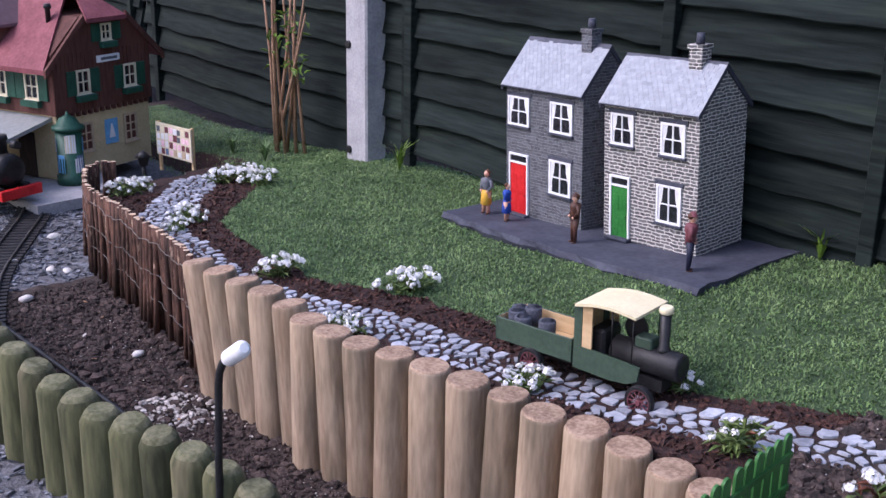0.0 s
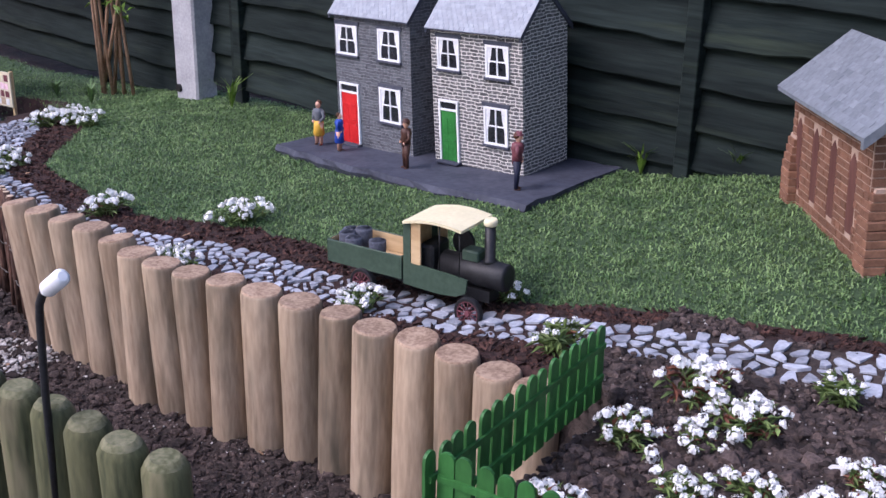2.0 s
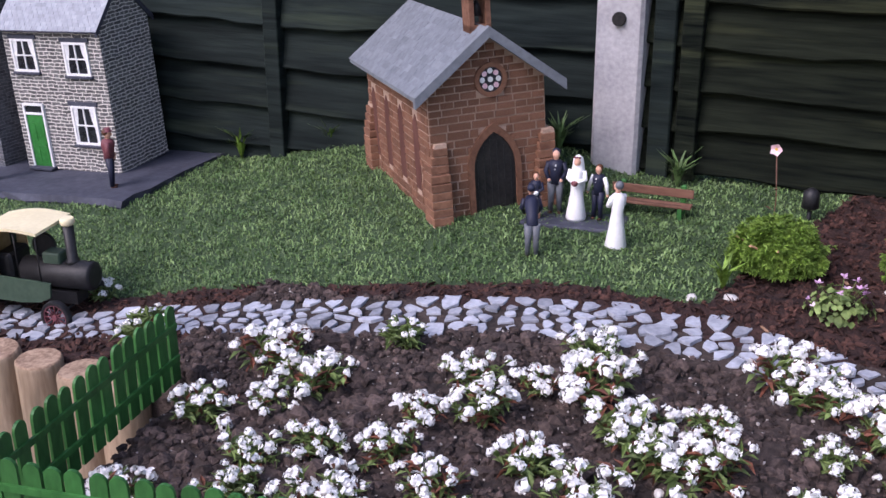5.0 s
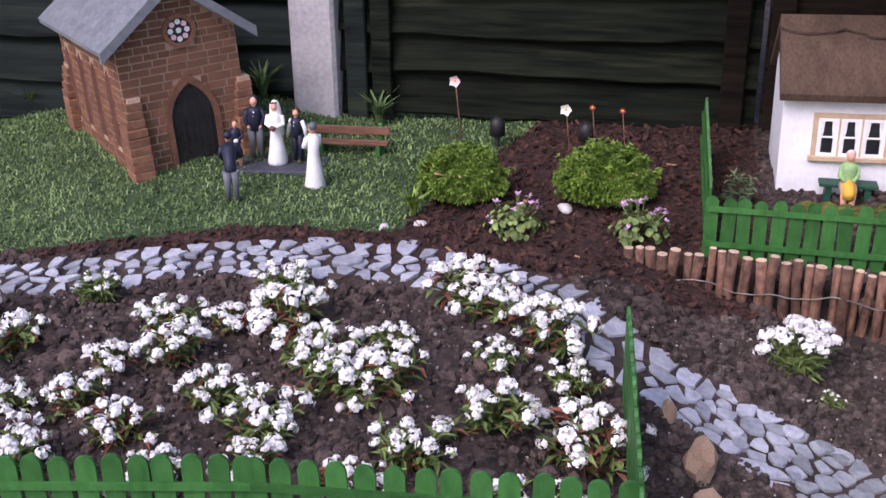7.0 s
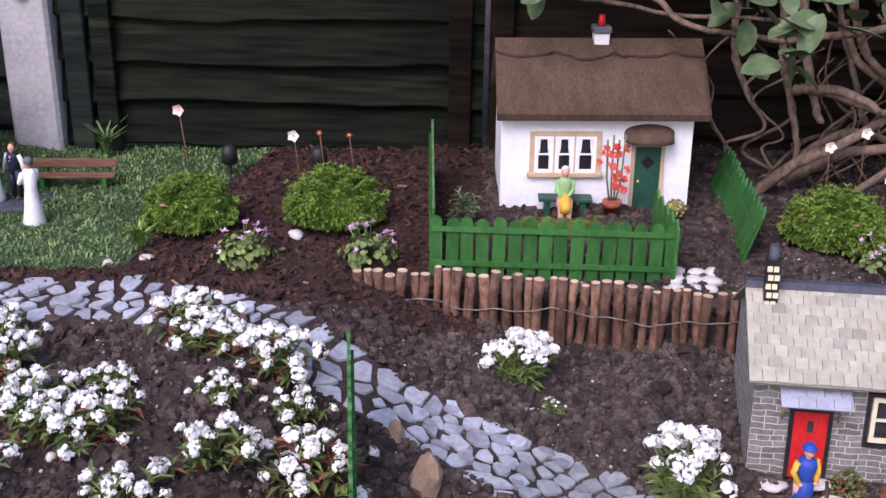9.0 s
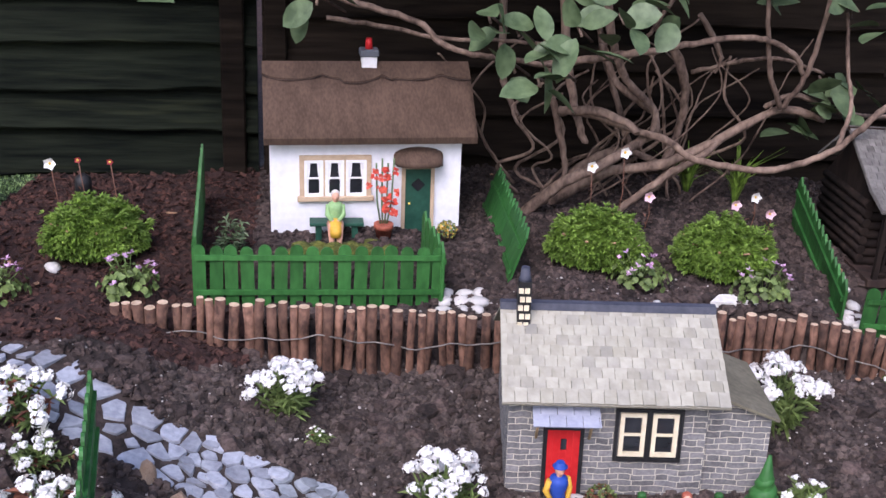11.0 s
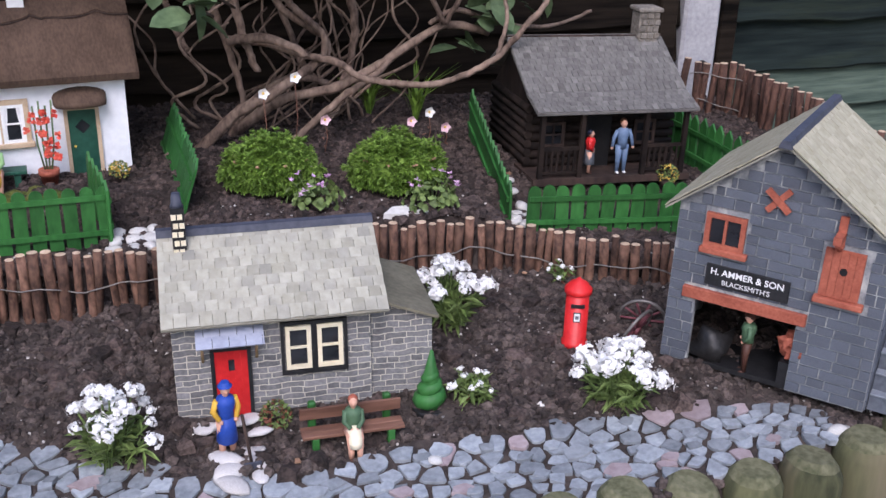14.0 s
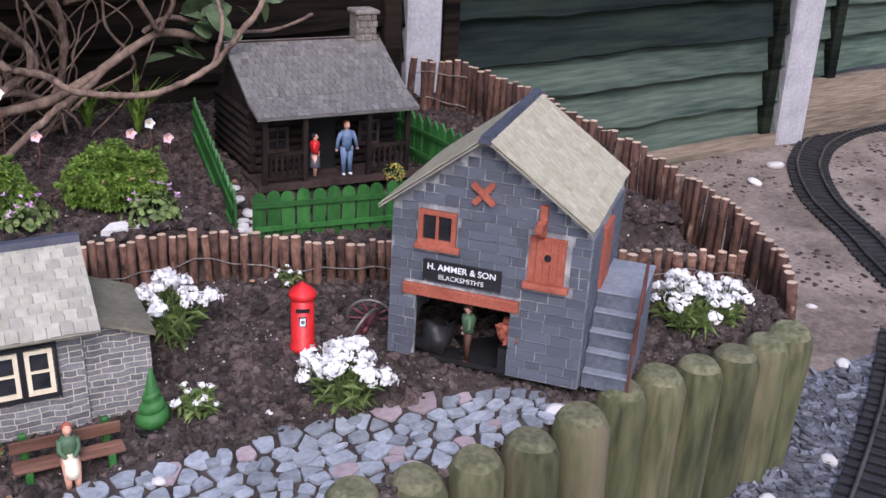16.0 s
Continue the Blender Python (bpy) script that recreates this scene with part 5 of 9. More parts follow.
    for a, b in (((x0 - 0.005, 0), (x0, z1 + 0.004)), ((x1, 0), (x1 + 0.005, z1 + 0.004)), ((x0, z1), (x1, z1 + 0.004))):
        box(bm, (a[0], -0.005, a[1]), (b[0], 0.001, b[1]))
    part("door_frame", bm, BLACK, dr)
    po = new("porch_hood")
    po.parent = th
    for r in range(2):
        for i in range(5):
            bm = bmesh.new()
            xa = x0 - 0.021 + (i - 0.5 * (r % 2)) * 0.0205
            xa, xb = max(xa, x0 - 0.021), min(xa + 0.0198, x1 + 0.0215)
            box(bm, (xa, r * 0.016, -0.001 * r), (xb, 0.018 + r * 0.016, 0.002 - 0.001 * r))
            bmesh.ops.transform(bm, matrix=Matrix.Translation((0, -0.032, 0.1125)) @ Matrix.Rotation(radians(27), 4, "X"), verts=bm.verts)
            part("slate", bm, ROOF_LILAC, po)
    for xx in (x0 - 0.014, x1 + 0.012):
        bm = bmesh.new()
        tube(bm, [(xx, 0, 0.08), (xx, -0.012, 0.1), (xx, -0.027, 0.1125)], 0.0018, 6)
        part("bracket", bm, WOOD_PALE, po)
    # window of two casements
    wx, wz, ww, wh = 0.138, 0.0565, 0.077, 0.065
    bm = bmesh.new()
    for a, b in (((-0.004, -0.005), (0.0, wh + 0.004)), ((ww, -0.005), (ww + 0.004, wh + 0.004)), ((0, wh), (ww, wh + 0.004)), ((0, -0.005), (ww, 0)), ((ww / 2 - 0.003, 0), (ww / 2 + 0.003, wh))):
        box(bm, (wx + a[0], -0.005, wz + a[1]), (wx + b[0], 0.001, wz + b[1]))
    part("window_surround", bm, BLACK, th)
    for i in range(2):
        sash(th, wx + 0.002 + i * (ww / 2 + 0.002), wz + 0.002, ww / 2 - 0.006, wh - 0.004, CREAM, -0.0005, False, (0, 1), None, 0.004, 0.0055)


stone_cottage()


# Paler than the risers: light from above is put into the tread colour.
TREAD_LIT = mat("blue grey tread with painted top light", (0.16, 0.18, 0.21), (0.25, 0.27, 0.30), 25, 0.8, 0.4, 5)


def smithy():
    w, d, eave, ridge, rx = 0.2745, 0.237, 0.230, 0.3315, 0.1265
    th = thing("model_smithy", "blue grey stone model smithy with open forge and outside stair", "model building", (1.3679, 1.2925, 0.0009), -50.8, tilt=(-0.76, 0.67))
    op = (0.038, 0.1735, 0.0, 0.098)
    bm = bmesh.new()
    t = 0.008
    box(bm, (0, 0, 0), (op[0], t, 0.098))
    box(bm, (op[1], 0, 0), (w, t, 0.098))
    prism(bm, [(0, 0.098), (w, 0.098), (w, eave), (rx, ridge), (0, eave)], 0, t)
    prism(bm, [(0, 0), (w, 0), (w, eave), (rx, ridge), (0, eave)], d - t, d)
    box(bm, (0, t, 0), (t, d - t, eave))
    box(bm, (w - t, t, 0), (w, d - t, eave))
    part("wall", bm, STEEL_JOINT, th)
    # Floor and ceiling in plain black: the forge's inner shade is painted in.
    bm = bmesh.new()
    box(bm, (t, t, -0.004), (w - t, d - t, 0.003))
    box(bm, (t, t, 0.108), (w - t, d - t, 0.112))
    part("shaded_forge_floor", bm, BLACK, th)
    gab = lambda x, z: z < eave + (ridge - eave) * min(x / rx, (w - x) / (w - rx)) - 0.004
    stone_courses(th, w, gab, 0.0145, 0.034, STEEL_STONE, 0.0, 0.0022, [(0.038, 0.1735, 0, 0.098), (0.021, 0.186, 0.098, 0.115), (0.036, 0.093, 0.169, 0.225), (0.189, 0.2485, 0.14, 0.213)], 9, gap=0.0007)
    side = Matrix.Translation((w, 0, 0)) @ Matrix.Rotation(math.pi / 2, 4, "Z")
    stone_courses(th, d, lambda x, z: z < eave - 0.006, 0.0145, 0.034, STEEL_STONE, 0.0, 0.0022, [(0.07, 0.13, 0.11, 0.21)], 10, "stone", side, 0.0, 0.0007)
    o = 0.022
    for k in (0, 1):
        bm = bmesh.new()
        o, half = (0.0135, rx) if k == 0 else (0.0015, w - rx)
        sl = (ridge - eave) / half
        xa, za = (-o, eave - o * sl) if k == 0 else (w + o, eave - o * sl)
        prism(bm, [(xa, za + 0.002), (rx, ridge + 0.002), (rx, ridge + 0.005), (xa, za + 0.005)], -0.02, d + 0.022)
        part("roof", bm, TILE_BED, th)
        holder = new("roof_tiles")
        holder.parent = th
        holder.matrix_basis = Matrix.Translation((0, 0, 0)) @ Matrix.Rotation(-math.pi / 2, 4, "Z") if k == 0 else Matrix.Translation((w, 0, 0)) @ Matrix.Rotation(math.pi / 2, 4, "Z")
        xs = (-d - 0.022, 0.02) if k == 0 else (-0.02, d + 0.022)
        tile_rows(holder, xs[0], xs[1], -o, eave - o * sl + 0.0052, half, ridge + 0.0052, 11, 0.0157, ROOF_TILE, 0.0011, 1.25, 41 + k)
    bm = bmesh.new()
    prism(bm, [(rx - 0.009, ridge - 0.0), (rx - 0.005, ridge + 0.010), (rx + 0.005, ridge + 0.010), (rx + 0.009, ridge)], -0.024, d + 0.024)
    part("ridge", bm, LEAD, th)
    bm = bmesh.new()
    box(bm, (0.0205, -0.008, 0.0985), (0.1855, 0.0, 0.1145), bevel=0.001)
    part("lintel_beam", bm, TERRACOTTA, th)
    # upper window
    bm = bmesh.new()
    box(bm, (0.035, -0.01, 0.168), (0.098, 0.0, 0.176), bevel=0.001)
    part("sill", bm, TERRACOTTA, th)
    sash(th, 0.0385, 0.176, 0.053, 0.048, TERRACOTTA, -0.001, False, (1, 0), None, 0.005, 0.0065)
    # hatch
    bm = bmesh.new()
    box(bm, (0.1925, -0.004, 0.147), (0.2415, 0.0, 0.212))
    hd = part("loading_hatch", bm, TERRACOTTA, th)
    for i in range(5):
        bm = bmesh.new()
        box(bm, (0.193 + i * 0.0097, -0.0055, 0.148), (0.2022 + i * 0.0097, -0.003, 0.211))
        part("plank", bm, TERRACOTTA, hd)
    bm = bmesh.new()
    box(bm, (0.188, -0.012, 0.139), (0.2495, 0.0, 0.147), bevel=0.001)
    part("hatch_sill", bm, TERRACOTTA, th)
    bm = bmesh.new()
    tube(bm, [(0.2185, -0.0052, 0.185), (0.2185, -0.0066, 0.185)], 0.005, 10)
    part("knot_hole", bm, BLACK, hd)
    bm = bmesh.new()
    box(bm, (0.203, -0.03, 0.226), (0.213, 0.0, 0.236))
    prism(bm, [(0.203, 0.2145), (0.213, 0.2145), (0.213, 0.256), (0.203, 0.256)], -0.006, 0.0)
    tube(bm, [(0.208, -0.026, 0.226), (0.208, -0.002, 0.212)], 0.004, 6)
    part("hoist_bracket", bm, TERRACOTTA, th)
    # crossed wall tie
    for a in (40, -50):
        bm = bmesh.new()
        box(bm, (-0.02, -0.004, -0.004), (0.02, 0.0, 0.004))
        bmesh.ops.transform(bm, matrix=Matrix.Translation((0.126, -0.0025 - (0.002 if a > 0 else 0), 0.2585)) @ Matrix.Rotation(radians(a), 4, "Y"), verts=bm.verts)
        part("wall_tie", bm, TERRACOTTA, th)
    # sign
    bm = bmesh.new()
    box(bm, (0.048, -0.0055, 0.1235), (0.1585, -0.002, 0.1535), bevel=0.0006)
    sg = part("sign_board", bm, BLACK, th, "black sign board with white lettering")
    for txt, size, x, z in (("H. AMMER & SON", 0.0125, 0.103, 0.1405), ("BLACKSMITH'S", 0.0098, 0.103, 0.1278)):
        cu = bpy.data.curves.new("lettering", "FONT")
        cu.body, cu.size, cu.align_x, cu.extrude, cu.offset = txt, size, "CENTER", 0.0002, 0.00018 if size > 0.011 else 0
        tmp = bpy.data.objects.new("lettering", cu)
        scene.collection.objects.link(tmp)
        me = bpy.data.meshes.new_from_object(tmp.evaluated_get(bpy.context.evaluated_depsgraph_get()))
        bpy.data.objects.remove(tmp)
        me.materials.clear()
        me.materials.append(WHITE)
        ob = new("lettering", me)
        ob.parent = sg
        ob.matrix_basis = pose(x, -0.0062, z, 90)
    # stair on the right side
    st = new("stair")
    st.parent = th
    run, rise, y0, x1 = 0.0135, 0.0245, 0.012, w + 0.066
    for i in range(5):
        ya, yb, zt = y0 + i * run, y0 + (i + 1) * run if i < 4 else 0.19, (i + 1) * rise
        bm = bmesh.new()
        box(bm, (w + 0.003, ya, 0), (x1 - 0.002, yb, zt - 0.003))
        part("step", bm, STEEL_STONE, st)
        bm = bmesh.new()
        box(bm, (w + 0.003, ya - 0.002, zt - 0.003), (x1, yb, zt), bevel=0.0006)
        part("tread", bm, TREAD_LIT, st)
    for off, rad in ((0.062, 0.0022), (0.036, 0.0014)):
        bm = bmesh.new()
        tube(bm, [(x1, y0, rise + off - 0.01), (x1, y0 + 4 * run, rise * 5 + off - 0.01)], rad, 6)
        part("handrail", bm, BROWN_PANEL, st)
    for k in (0, 2, 4):
        bm = bmesh.new()
        box(bm, (x1 - 0.002, y0 + k * run - 0.002, k * rise), (x1 + 0.002, y0 + k * run + 0.002, (k + 1) * rise + 0.053))
        part("baluster", bm, BROWN_PANEL, st)
    bm = bmesh.new()
    box(bm, (w + 0.0, 0.07, 0.11), (w + 0.006, 0.13, 0.21))
    part("side_door", bm, TERRACOTTA, th)


smithy()


def log_cabin():
    w, d = 0.2766, 0.25
    th = thing("model_cabin", "dark brown timber model cabin with shingled roof and porch", "model cabin", (1.3767, 1.7351, 0.0953), -4, tilt=(-0.85, 1.35))
    bm = bmesh.new()
    box(bm, (-0.01, -0.005, 0), (w + 0.01, d, 0.012))
    part("porch_floor", bm, WOOD_BROWN, th)
    bm = bmesh.new()
    box(bm, (0.0, 0.07, 0.012), (w, d, 0.125))
    prism(bm, [(0.07, 0.125), (d, 0.125), (0.166, 0.21)], 0.0, w)
    for v in list(bm.verts)[8:]:
        v.co.x, v.co.y = v.co.y, v.co.x
    part("wall", bm, WOOD_SHADED, th)
    holder = new("logs")
    holder.parent = th
    for i in range(7):
        bm = bmesh.new()
        z = 0.02 + i * 0.0155
        tube(bm, [(-0.004, 0.068, z), (w + 0.004, 0.068, z)], 0.0075, 6)
        part("log", bm, WOOD_SHADED, holder)
        bm = bmesh.new()
        tube(bm, [(0.0, 0.06, z + 0.006), (0.0, d, z + 0.006)], 0.0075, 6)
        part("log", bm, WOOD_SHADED, holder)
    # roof: steep part over the house, shallow over the porch
    slab_roof(th, "roof", -0.014, w + 0.01, 0.045, 0.147, 0.166, 0.219, 0.004, ROOF_SHINGLE)
    slab_roof(th, "porch_roof", -0.014, w + 0.01, -0.012, 0.1265, 0.05, 0.148, 0.004, ROOF_SHINGLE)
    slab_roof(th, "roof", -0.014, w + 0.01, d + 0.02, 0.147, 0.166, 0.219, -0.004, ROOF_SHINGLE)
    tile_rows(th, -0.014, w + 0.01, 0.045, 0.1515, 0.166, 0.2235, 9, 0.0118, ROOF_SHINGLE, 0.0013, 1.2, 51, "shingle")
    tile_rows(th, -0.014, w + 0.01, -0.012, 0.1305, 0.05, 0.1525, 5, 0.0118, ROOF_SHINGLE, 0.0013, 1.2, 52, "shingle")
    bm = bmesh.new()
    box(bm, (-0.014, 0.16, 0.219), (w + 0.01, 0.172, 0.226))
    part("ridge", bm, WOOD_BROWN, th)
    for x in (0.002, 0.075, 0.195, 0.270):
        bm = bmesh.new()
        box(bm, (x - 0.004, -0.003, 0.012), (x + 0.004, 0.005, 0.13))
        part("porch_post", bm, WOOD_SHADED, th)
    for a, b in ((0.002, 0.075), (0.195, 0.270)):
        bm = bmesh.new()
        box(bm, (a, -0.001, 0.02), (b, 0.004, 0.024))
        part("bottom_rail", bm, WOOD_SHADED, th)
        bm = bmesh.new()
        box(bm, (a, -0.001, 0.061), (b, 0.004, 0.067))
        rail = part("porch_rail", bm, WOOD_SHADED, th)
        for i in range(1, 7):
            bm = bmesh.new()
            x = a + (b - a) * i / 7
            box(bm, (x - 0.002, 0.0, 0.024), (x + 0.002, 0.003, 0.061))
            part("baluster", bm, WOOD_SHADED, rail)
    # No opening here: a near-black plate paints the shade inside the doorway.
    bm = bmesh.new()
    box(bm, (0.10, 0.057, 0.012), (0.155, 0.0605, 0.105))
    part("doorway", bm, DARK, th)
    for x in (0.025, 0.2):
        sash(th, x, 0.05, 0.042, 0.045, WOOD_BROWN, 0.06, False, (1, 1))
    bm = bmesh.new()
    box(bm, (0.235, 0.15, 0.20), (0.275, 0.185, 0.268), bevel=0.002)
    box(bm, (0.231, 0.145, 0.268), (0.279, 0.19, 0.276), bevel=0.002)
    ch = part("chimney", bm, CHIMNEY_STONE, th, "grey buff stone chimney")
    g = random.Random(8)
    for r in range(5):
        for q in range(3):
            bm = bmesh.new()
            x = 0.236 + q * 0.013 + (r % 2) * 0.003
            box(bm, (x, 0.147, 0.209 + r * 0.012), (x + 0.0105, 0.151, 0.219 + r * 0.012), bevel=0.001)
            part("stone", bm, CHIMNEY_STONE, ch)


log_cabin()

# ---- scatter: grass, clods, chips ----
def scatter(name, label, category, spots, shape, material, kind="stuff"):
    """Many small pieces in one mesh. shape(g) gives verts and faces of one piece."""
    verts, faces = [], []
    for (x, y, z, g) in spots:
        vs, fs = shape(g)
        o = len(verts)
        verts += [(x + a, y + b, z + c) for a, b, c in vs]
        faces += [tuple(o + i for i in f) for f in fs]
    me = bpy.data.meshes.new(name)
    me.from_pydata(verts, [], faces)
    me.materials.append(material)
    return tagged(new(name, me), label, category, kind=kind)


def blade(g):
    a, l, w = g.uniform(0, math.tau), g.uniform(0.007, 0.014), g.uniform(0.001, 0.0017)
    lean, twist = g.uniform(0.7, 1.6), g.uniform(-0.8, 0.8)
    dx, dy, sx, sy = math.cos(a), math.sin(a), -math.sin(a + twist) * w, math.cos(a + twist) * w
    mx, mz = l * 0.5 * math.sin(lean * 0.6), l * 0.55 * math.cos(lean * 0.6)
    tx, tz = mx + l * 0.5 * math.sin(lean * 1.4), mz + l * 0.45 * math.cos(lean * 1.4)
    return [(-sx, -sy, -0.003), (sx, sy, -0.003), (mx * dx + sx, mx * dy + sy, mz), (mx * dx - sx, mx * dy - sy, mz), (tx * dx, tx * dy, tz)], [(0, 1, 2, 3), (3, 2, 4)]


def nugget(size, flat=0.8):
    """A rough clod: two uneven rings and a top."""
    def make(g):
        s = size * g.choice((0.45, 0.6, 0.8, 1.0, 1.5))
        a0, vs = g.uniform(0, 6), []
        for r, z in ((1.0, -0.25), (0.8, 0.45)):
            for k in range(5):
                a = a0 + k * math.tau / 5 + g.uniform(-0.3, 0.3)
                q = s * r * g.uniform(0.65, 1.2)
                vs.append((q * math.cos(a), q * math.sin(a), s * flat * (z + g.uniform(-0.2, 0.2))))
        vs.append((s * g.uniform(-0.3, 0.3), s * g.uniform(-0.3, 0.3), s * flat * g.uniform(0.6, 0.95)))
        return vs, [(k, (k + 1) % 5, 5 + (k + 1) % 5, 5 + k) for k in range(5)] + [(5 + k, 5 + (k + 1) % 5, 10) for k in range(5)]
    return make


def flake(size, steep=0.5):
    def make(g):
        a, l, w, t = g.uniform(0, math.tau), size * g.uniform(0.4, 1.5), size * g.uniform(0.2, 0.55), g.uniform(-steep, steep)
        lean = g.uniform(-steep, steep) * 0.6
        c, s = math.cos(a), math.sin(a)
        q = [(-l, -w), (l * 0.9, -w * 0.7), (l, w * 0.8), (-l * 0.7, w)]
        up = [(c * x - s * y, s * x + c * y, 0.002 + size * 0.2 + t * y + lean * x) for x, y in q]
        return up + [(x, y, z - size * 0.3) for x, y, z in up], [(0, 1, 2, 3), (0, 4, 5, 1), (1, 5, 6, 2), (2, 6, 7, 3), (3, 7, 4, 0)]
    return make


STEP_GRIT = mat("pale grit", (0.22, 0.20, 0.18), (0.50, 0.47, 0.44), 60, 0.9, 0.2, 3, island=0.5)


def spots(n, x0, x1, y0, y1, test, seed, lift=0.0):
    g = random.Random(seed)
    out = []
    for _ in range(n):
        x, y = g.uniform(x0, x1), g.uniform(y0, y1)
        k = zone(x, y)
        if test(x, y, k):
            out.append((x, y, height(x, y) + lumps(x, y, (0.022, 0.015, 0.006, 0, 0.006, 0.012)[k]) + lift, g))
    return out


def clear(x, y):
    return not (-3.6 < x < 1.5 and abs(y - path_centre(x)) < path_half(x) + 0.011 and y > front_edge(x))


in_slab = lambda x, y: -2.42 < x < -1.52 and 1.91 < y < 2.28
scatter("grass", "short curly green artificial lawn grass", "grass", spots(105000, -3.6, 0.05, 1.35, 2.34, lambda x, y, k: k == 2 and not in_slab(x, y), 1), blade, BLADE)
scatter("grass", "rough green grass along the fence foot", "grass", spots(17000, -5.3, -3.2, 1.7, 2.34, lambda x, y, k: y > 1.86 + 0.06 * noise.noise(Vector((x * 5, y, 0))), 2), blade, BLADE)
dry = lambda x, y: x > 0.28 + 0.03 * noise.noise(Vector((x * 9, y * 9, 4))) and y < roll_edge(x)
scatter("soil_clods", "loose dark soil clods", "soil", spots(125000, -3.1, 2.07, 0.75, 2.3, lambda x, y, k: k == 0 and clear(x, y) and not dry(x, y), 3, 0.0), nugget(0.0058, 1.0), CLOD)
scatter("soil_clods", "dry crumbly soil clods in the open bed", "soil", spots(34000, 0.25, 2.07, 0.95, 1.7, lambda x, y, k: k == 0 and clear(x, y) and dry(x, y), 31, 0.0), nugget(0.0058, 1.0), CLOD_DRY)
scatter("soil_clods", "larger dark soil clods", "soil", spots(6500, -3.0, 2.07, 0.75, 1.7, lambda x, y, k: k == 0 and clear(x, y), 8, -0.001), nugget(0.0125, 0.95), CLOD)
scatter("grit", "pale grit specks in the soil", "grit", spots(7000, -2.8, 2.07, 0.75, 1.75, lambda x, y, k: k == 0 and clear(x, y), 9, 0.003), nugget(0.0019), STEP_GRIT)
scatter("bark_chips", "red brown bark chips", "bark mulch", spots(22000, -3.4, 0.40, 1.15, 2.3, lambda x, y, k: k == 1 and clear(x, y), 4), flake(0.006, 1.3), CHIP)
scatter("bark_crumbs", "dark bark crumbs between the chips", "bark mulch", spots(22000, -3.4, 0.40, 1.15, 2.3, lambda x, y, k: k == 1 and clear(x, y), 14), nugget(0.0048, 0.9), CHIP)
scatter("rubble", "pale crushed rubble on the soil", "rubble", spots(900, -2.35, -1.95, 0.86, 1.09, lambda x, y, k: k == 0 and (x + 2.16) ** 2 + (y - 0.98) ** 2 < 0.011, 15, 0.004), nugget(0.0065, 0.7), STEP_GRIT)
scatter("earth_crumbs", "loose crumbs and twigs on trodden earth", "soil", spots(5000, 2.0, 4.2, 0.8, 2.35, lambda x, y, k: k == 4 and noise.noise(Vector((x * 4, y * 4, 3))) > -0.05, 16, -0.001), nugget(0.006, 0.6), CLOD)
scatter("slate_chippings", "loose grey slate chippings", "gravel", spots(15000, -5.2, -1.3, 0.35, 1.6, lambda x, y, k: k == 5 and (x > -4.0 or y < 1.25), 5), flake(0.011), SHARD)
scatter("slate_chippings", "loose blue grey slate chippings", "gravel", spots(9000, 1.7, 3.3, 0.3, 1.35, lambda x, y, k: k == 5, 6), flake(0.011), SHARD)

# ---- plants ----
def leaf_quad(bm, p, d, n, l, w, mi=0, bend=0.25):
    """A leaf of four corners and a fold, from p along d; n is roughly its upper side."""
    d = Vector(d).normalized()
    s = d.cross(Vector(n)).normalized() if abs(d.dot(Vector(n).normalized())) < 0.98 else d.orthogonal().normalized()
    up = s.cross(d)
    p = Vector(p)
    a, b, c, e = p, p + d * l * 0.5 + s * w / 2 + up * l * 0.06, p + d * l - up * l * bend, p + d * l * 0.5 - s * w / 2 + up * l * 0.06
    va, vb, vc, ve = (bm.verts.new(q) for q in (a, b, c, e))
    for f in ((va, vb, vc), (va, vc, ve)):
        fa = bm.faces.new(f)
        fa.material_index = mi


def dome(g, up=0.0):
    while True:
        v = Vector((g.uniform(-1, 1), g.uniform(-1, 1), g.uniform(up, 1)))
        if 0.1 < v.length < 1:
            return v.normalized()


def bloom_head(bm, c, axis, r, g):
    """A domed head of four-petalled florets round a pale core."""
    axis = Vector(axis).normalized()
    q = axis.to_track_quat("Z", "Y")
    ball(bm, Vector(c) - axis * r * 0.2, (r * 0.5, r * 0.5, r * 0.36), sub=1)
    for i in range(24):
        d = dome(g, -0.1)
        p = Vector(c) + q @ Vector((d.x, d.y, d.z * 0.66)) * r * g.uniform(0.55, 1.05)
        d = (q @ d + dome(g, -0.9) * 0.25).normalized()
        s = d.orthogonal().normalized()
        s.rotate(Matrix.Rotation(g.uniform(0, 3), 3, d))
        t = d.cross(s)
        w = r * g.uniform(0.20, 0.31)
        for k in range(4):
            a = k * math.pi / 2
            u, v = s * math.cos(a) + t * math.sin(a), t * math.cos(a) - s * math.sin(a)
            z = g.uniform(-0.15, 0.3)
            bm.faces.new([bm.verts.new(p + (u * x + v * y + d * (z * x)) * w) for x, y in ((0.08, -0.12), (0.65, -0.48), (1.05, -0.3), (1.05, 0.3), (0.65, 0.48), (0.08, 0.12))])


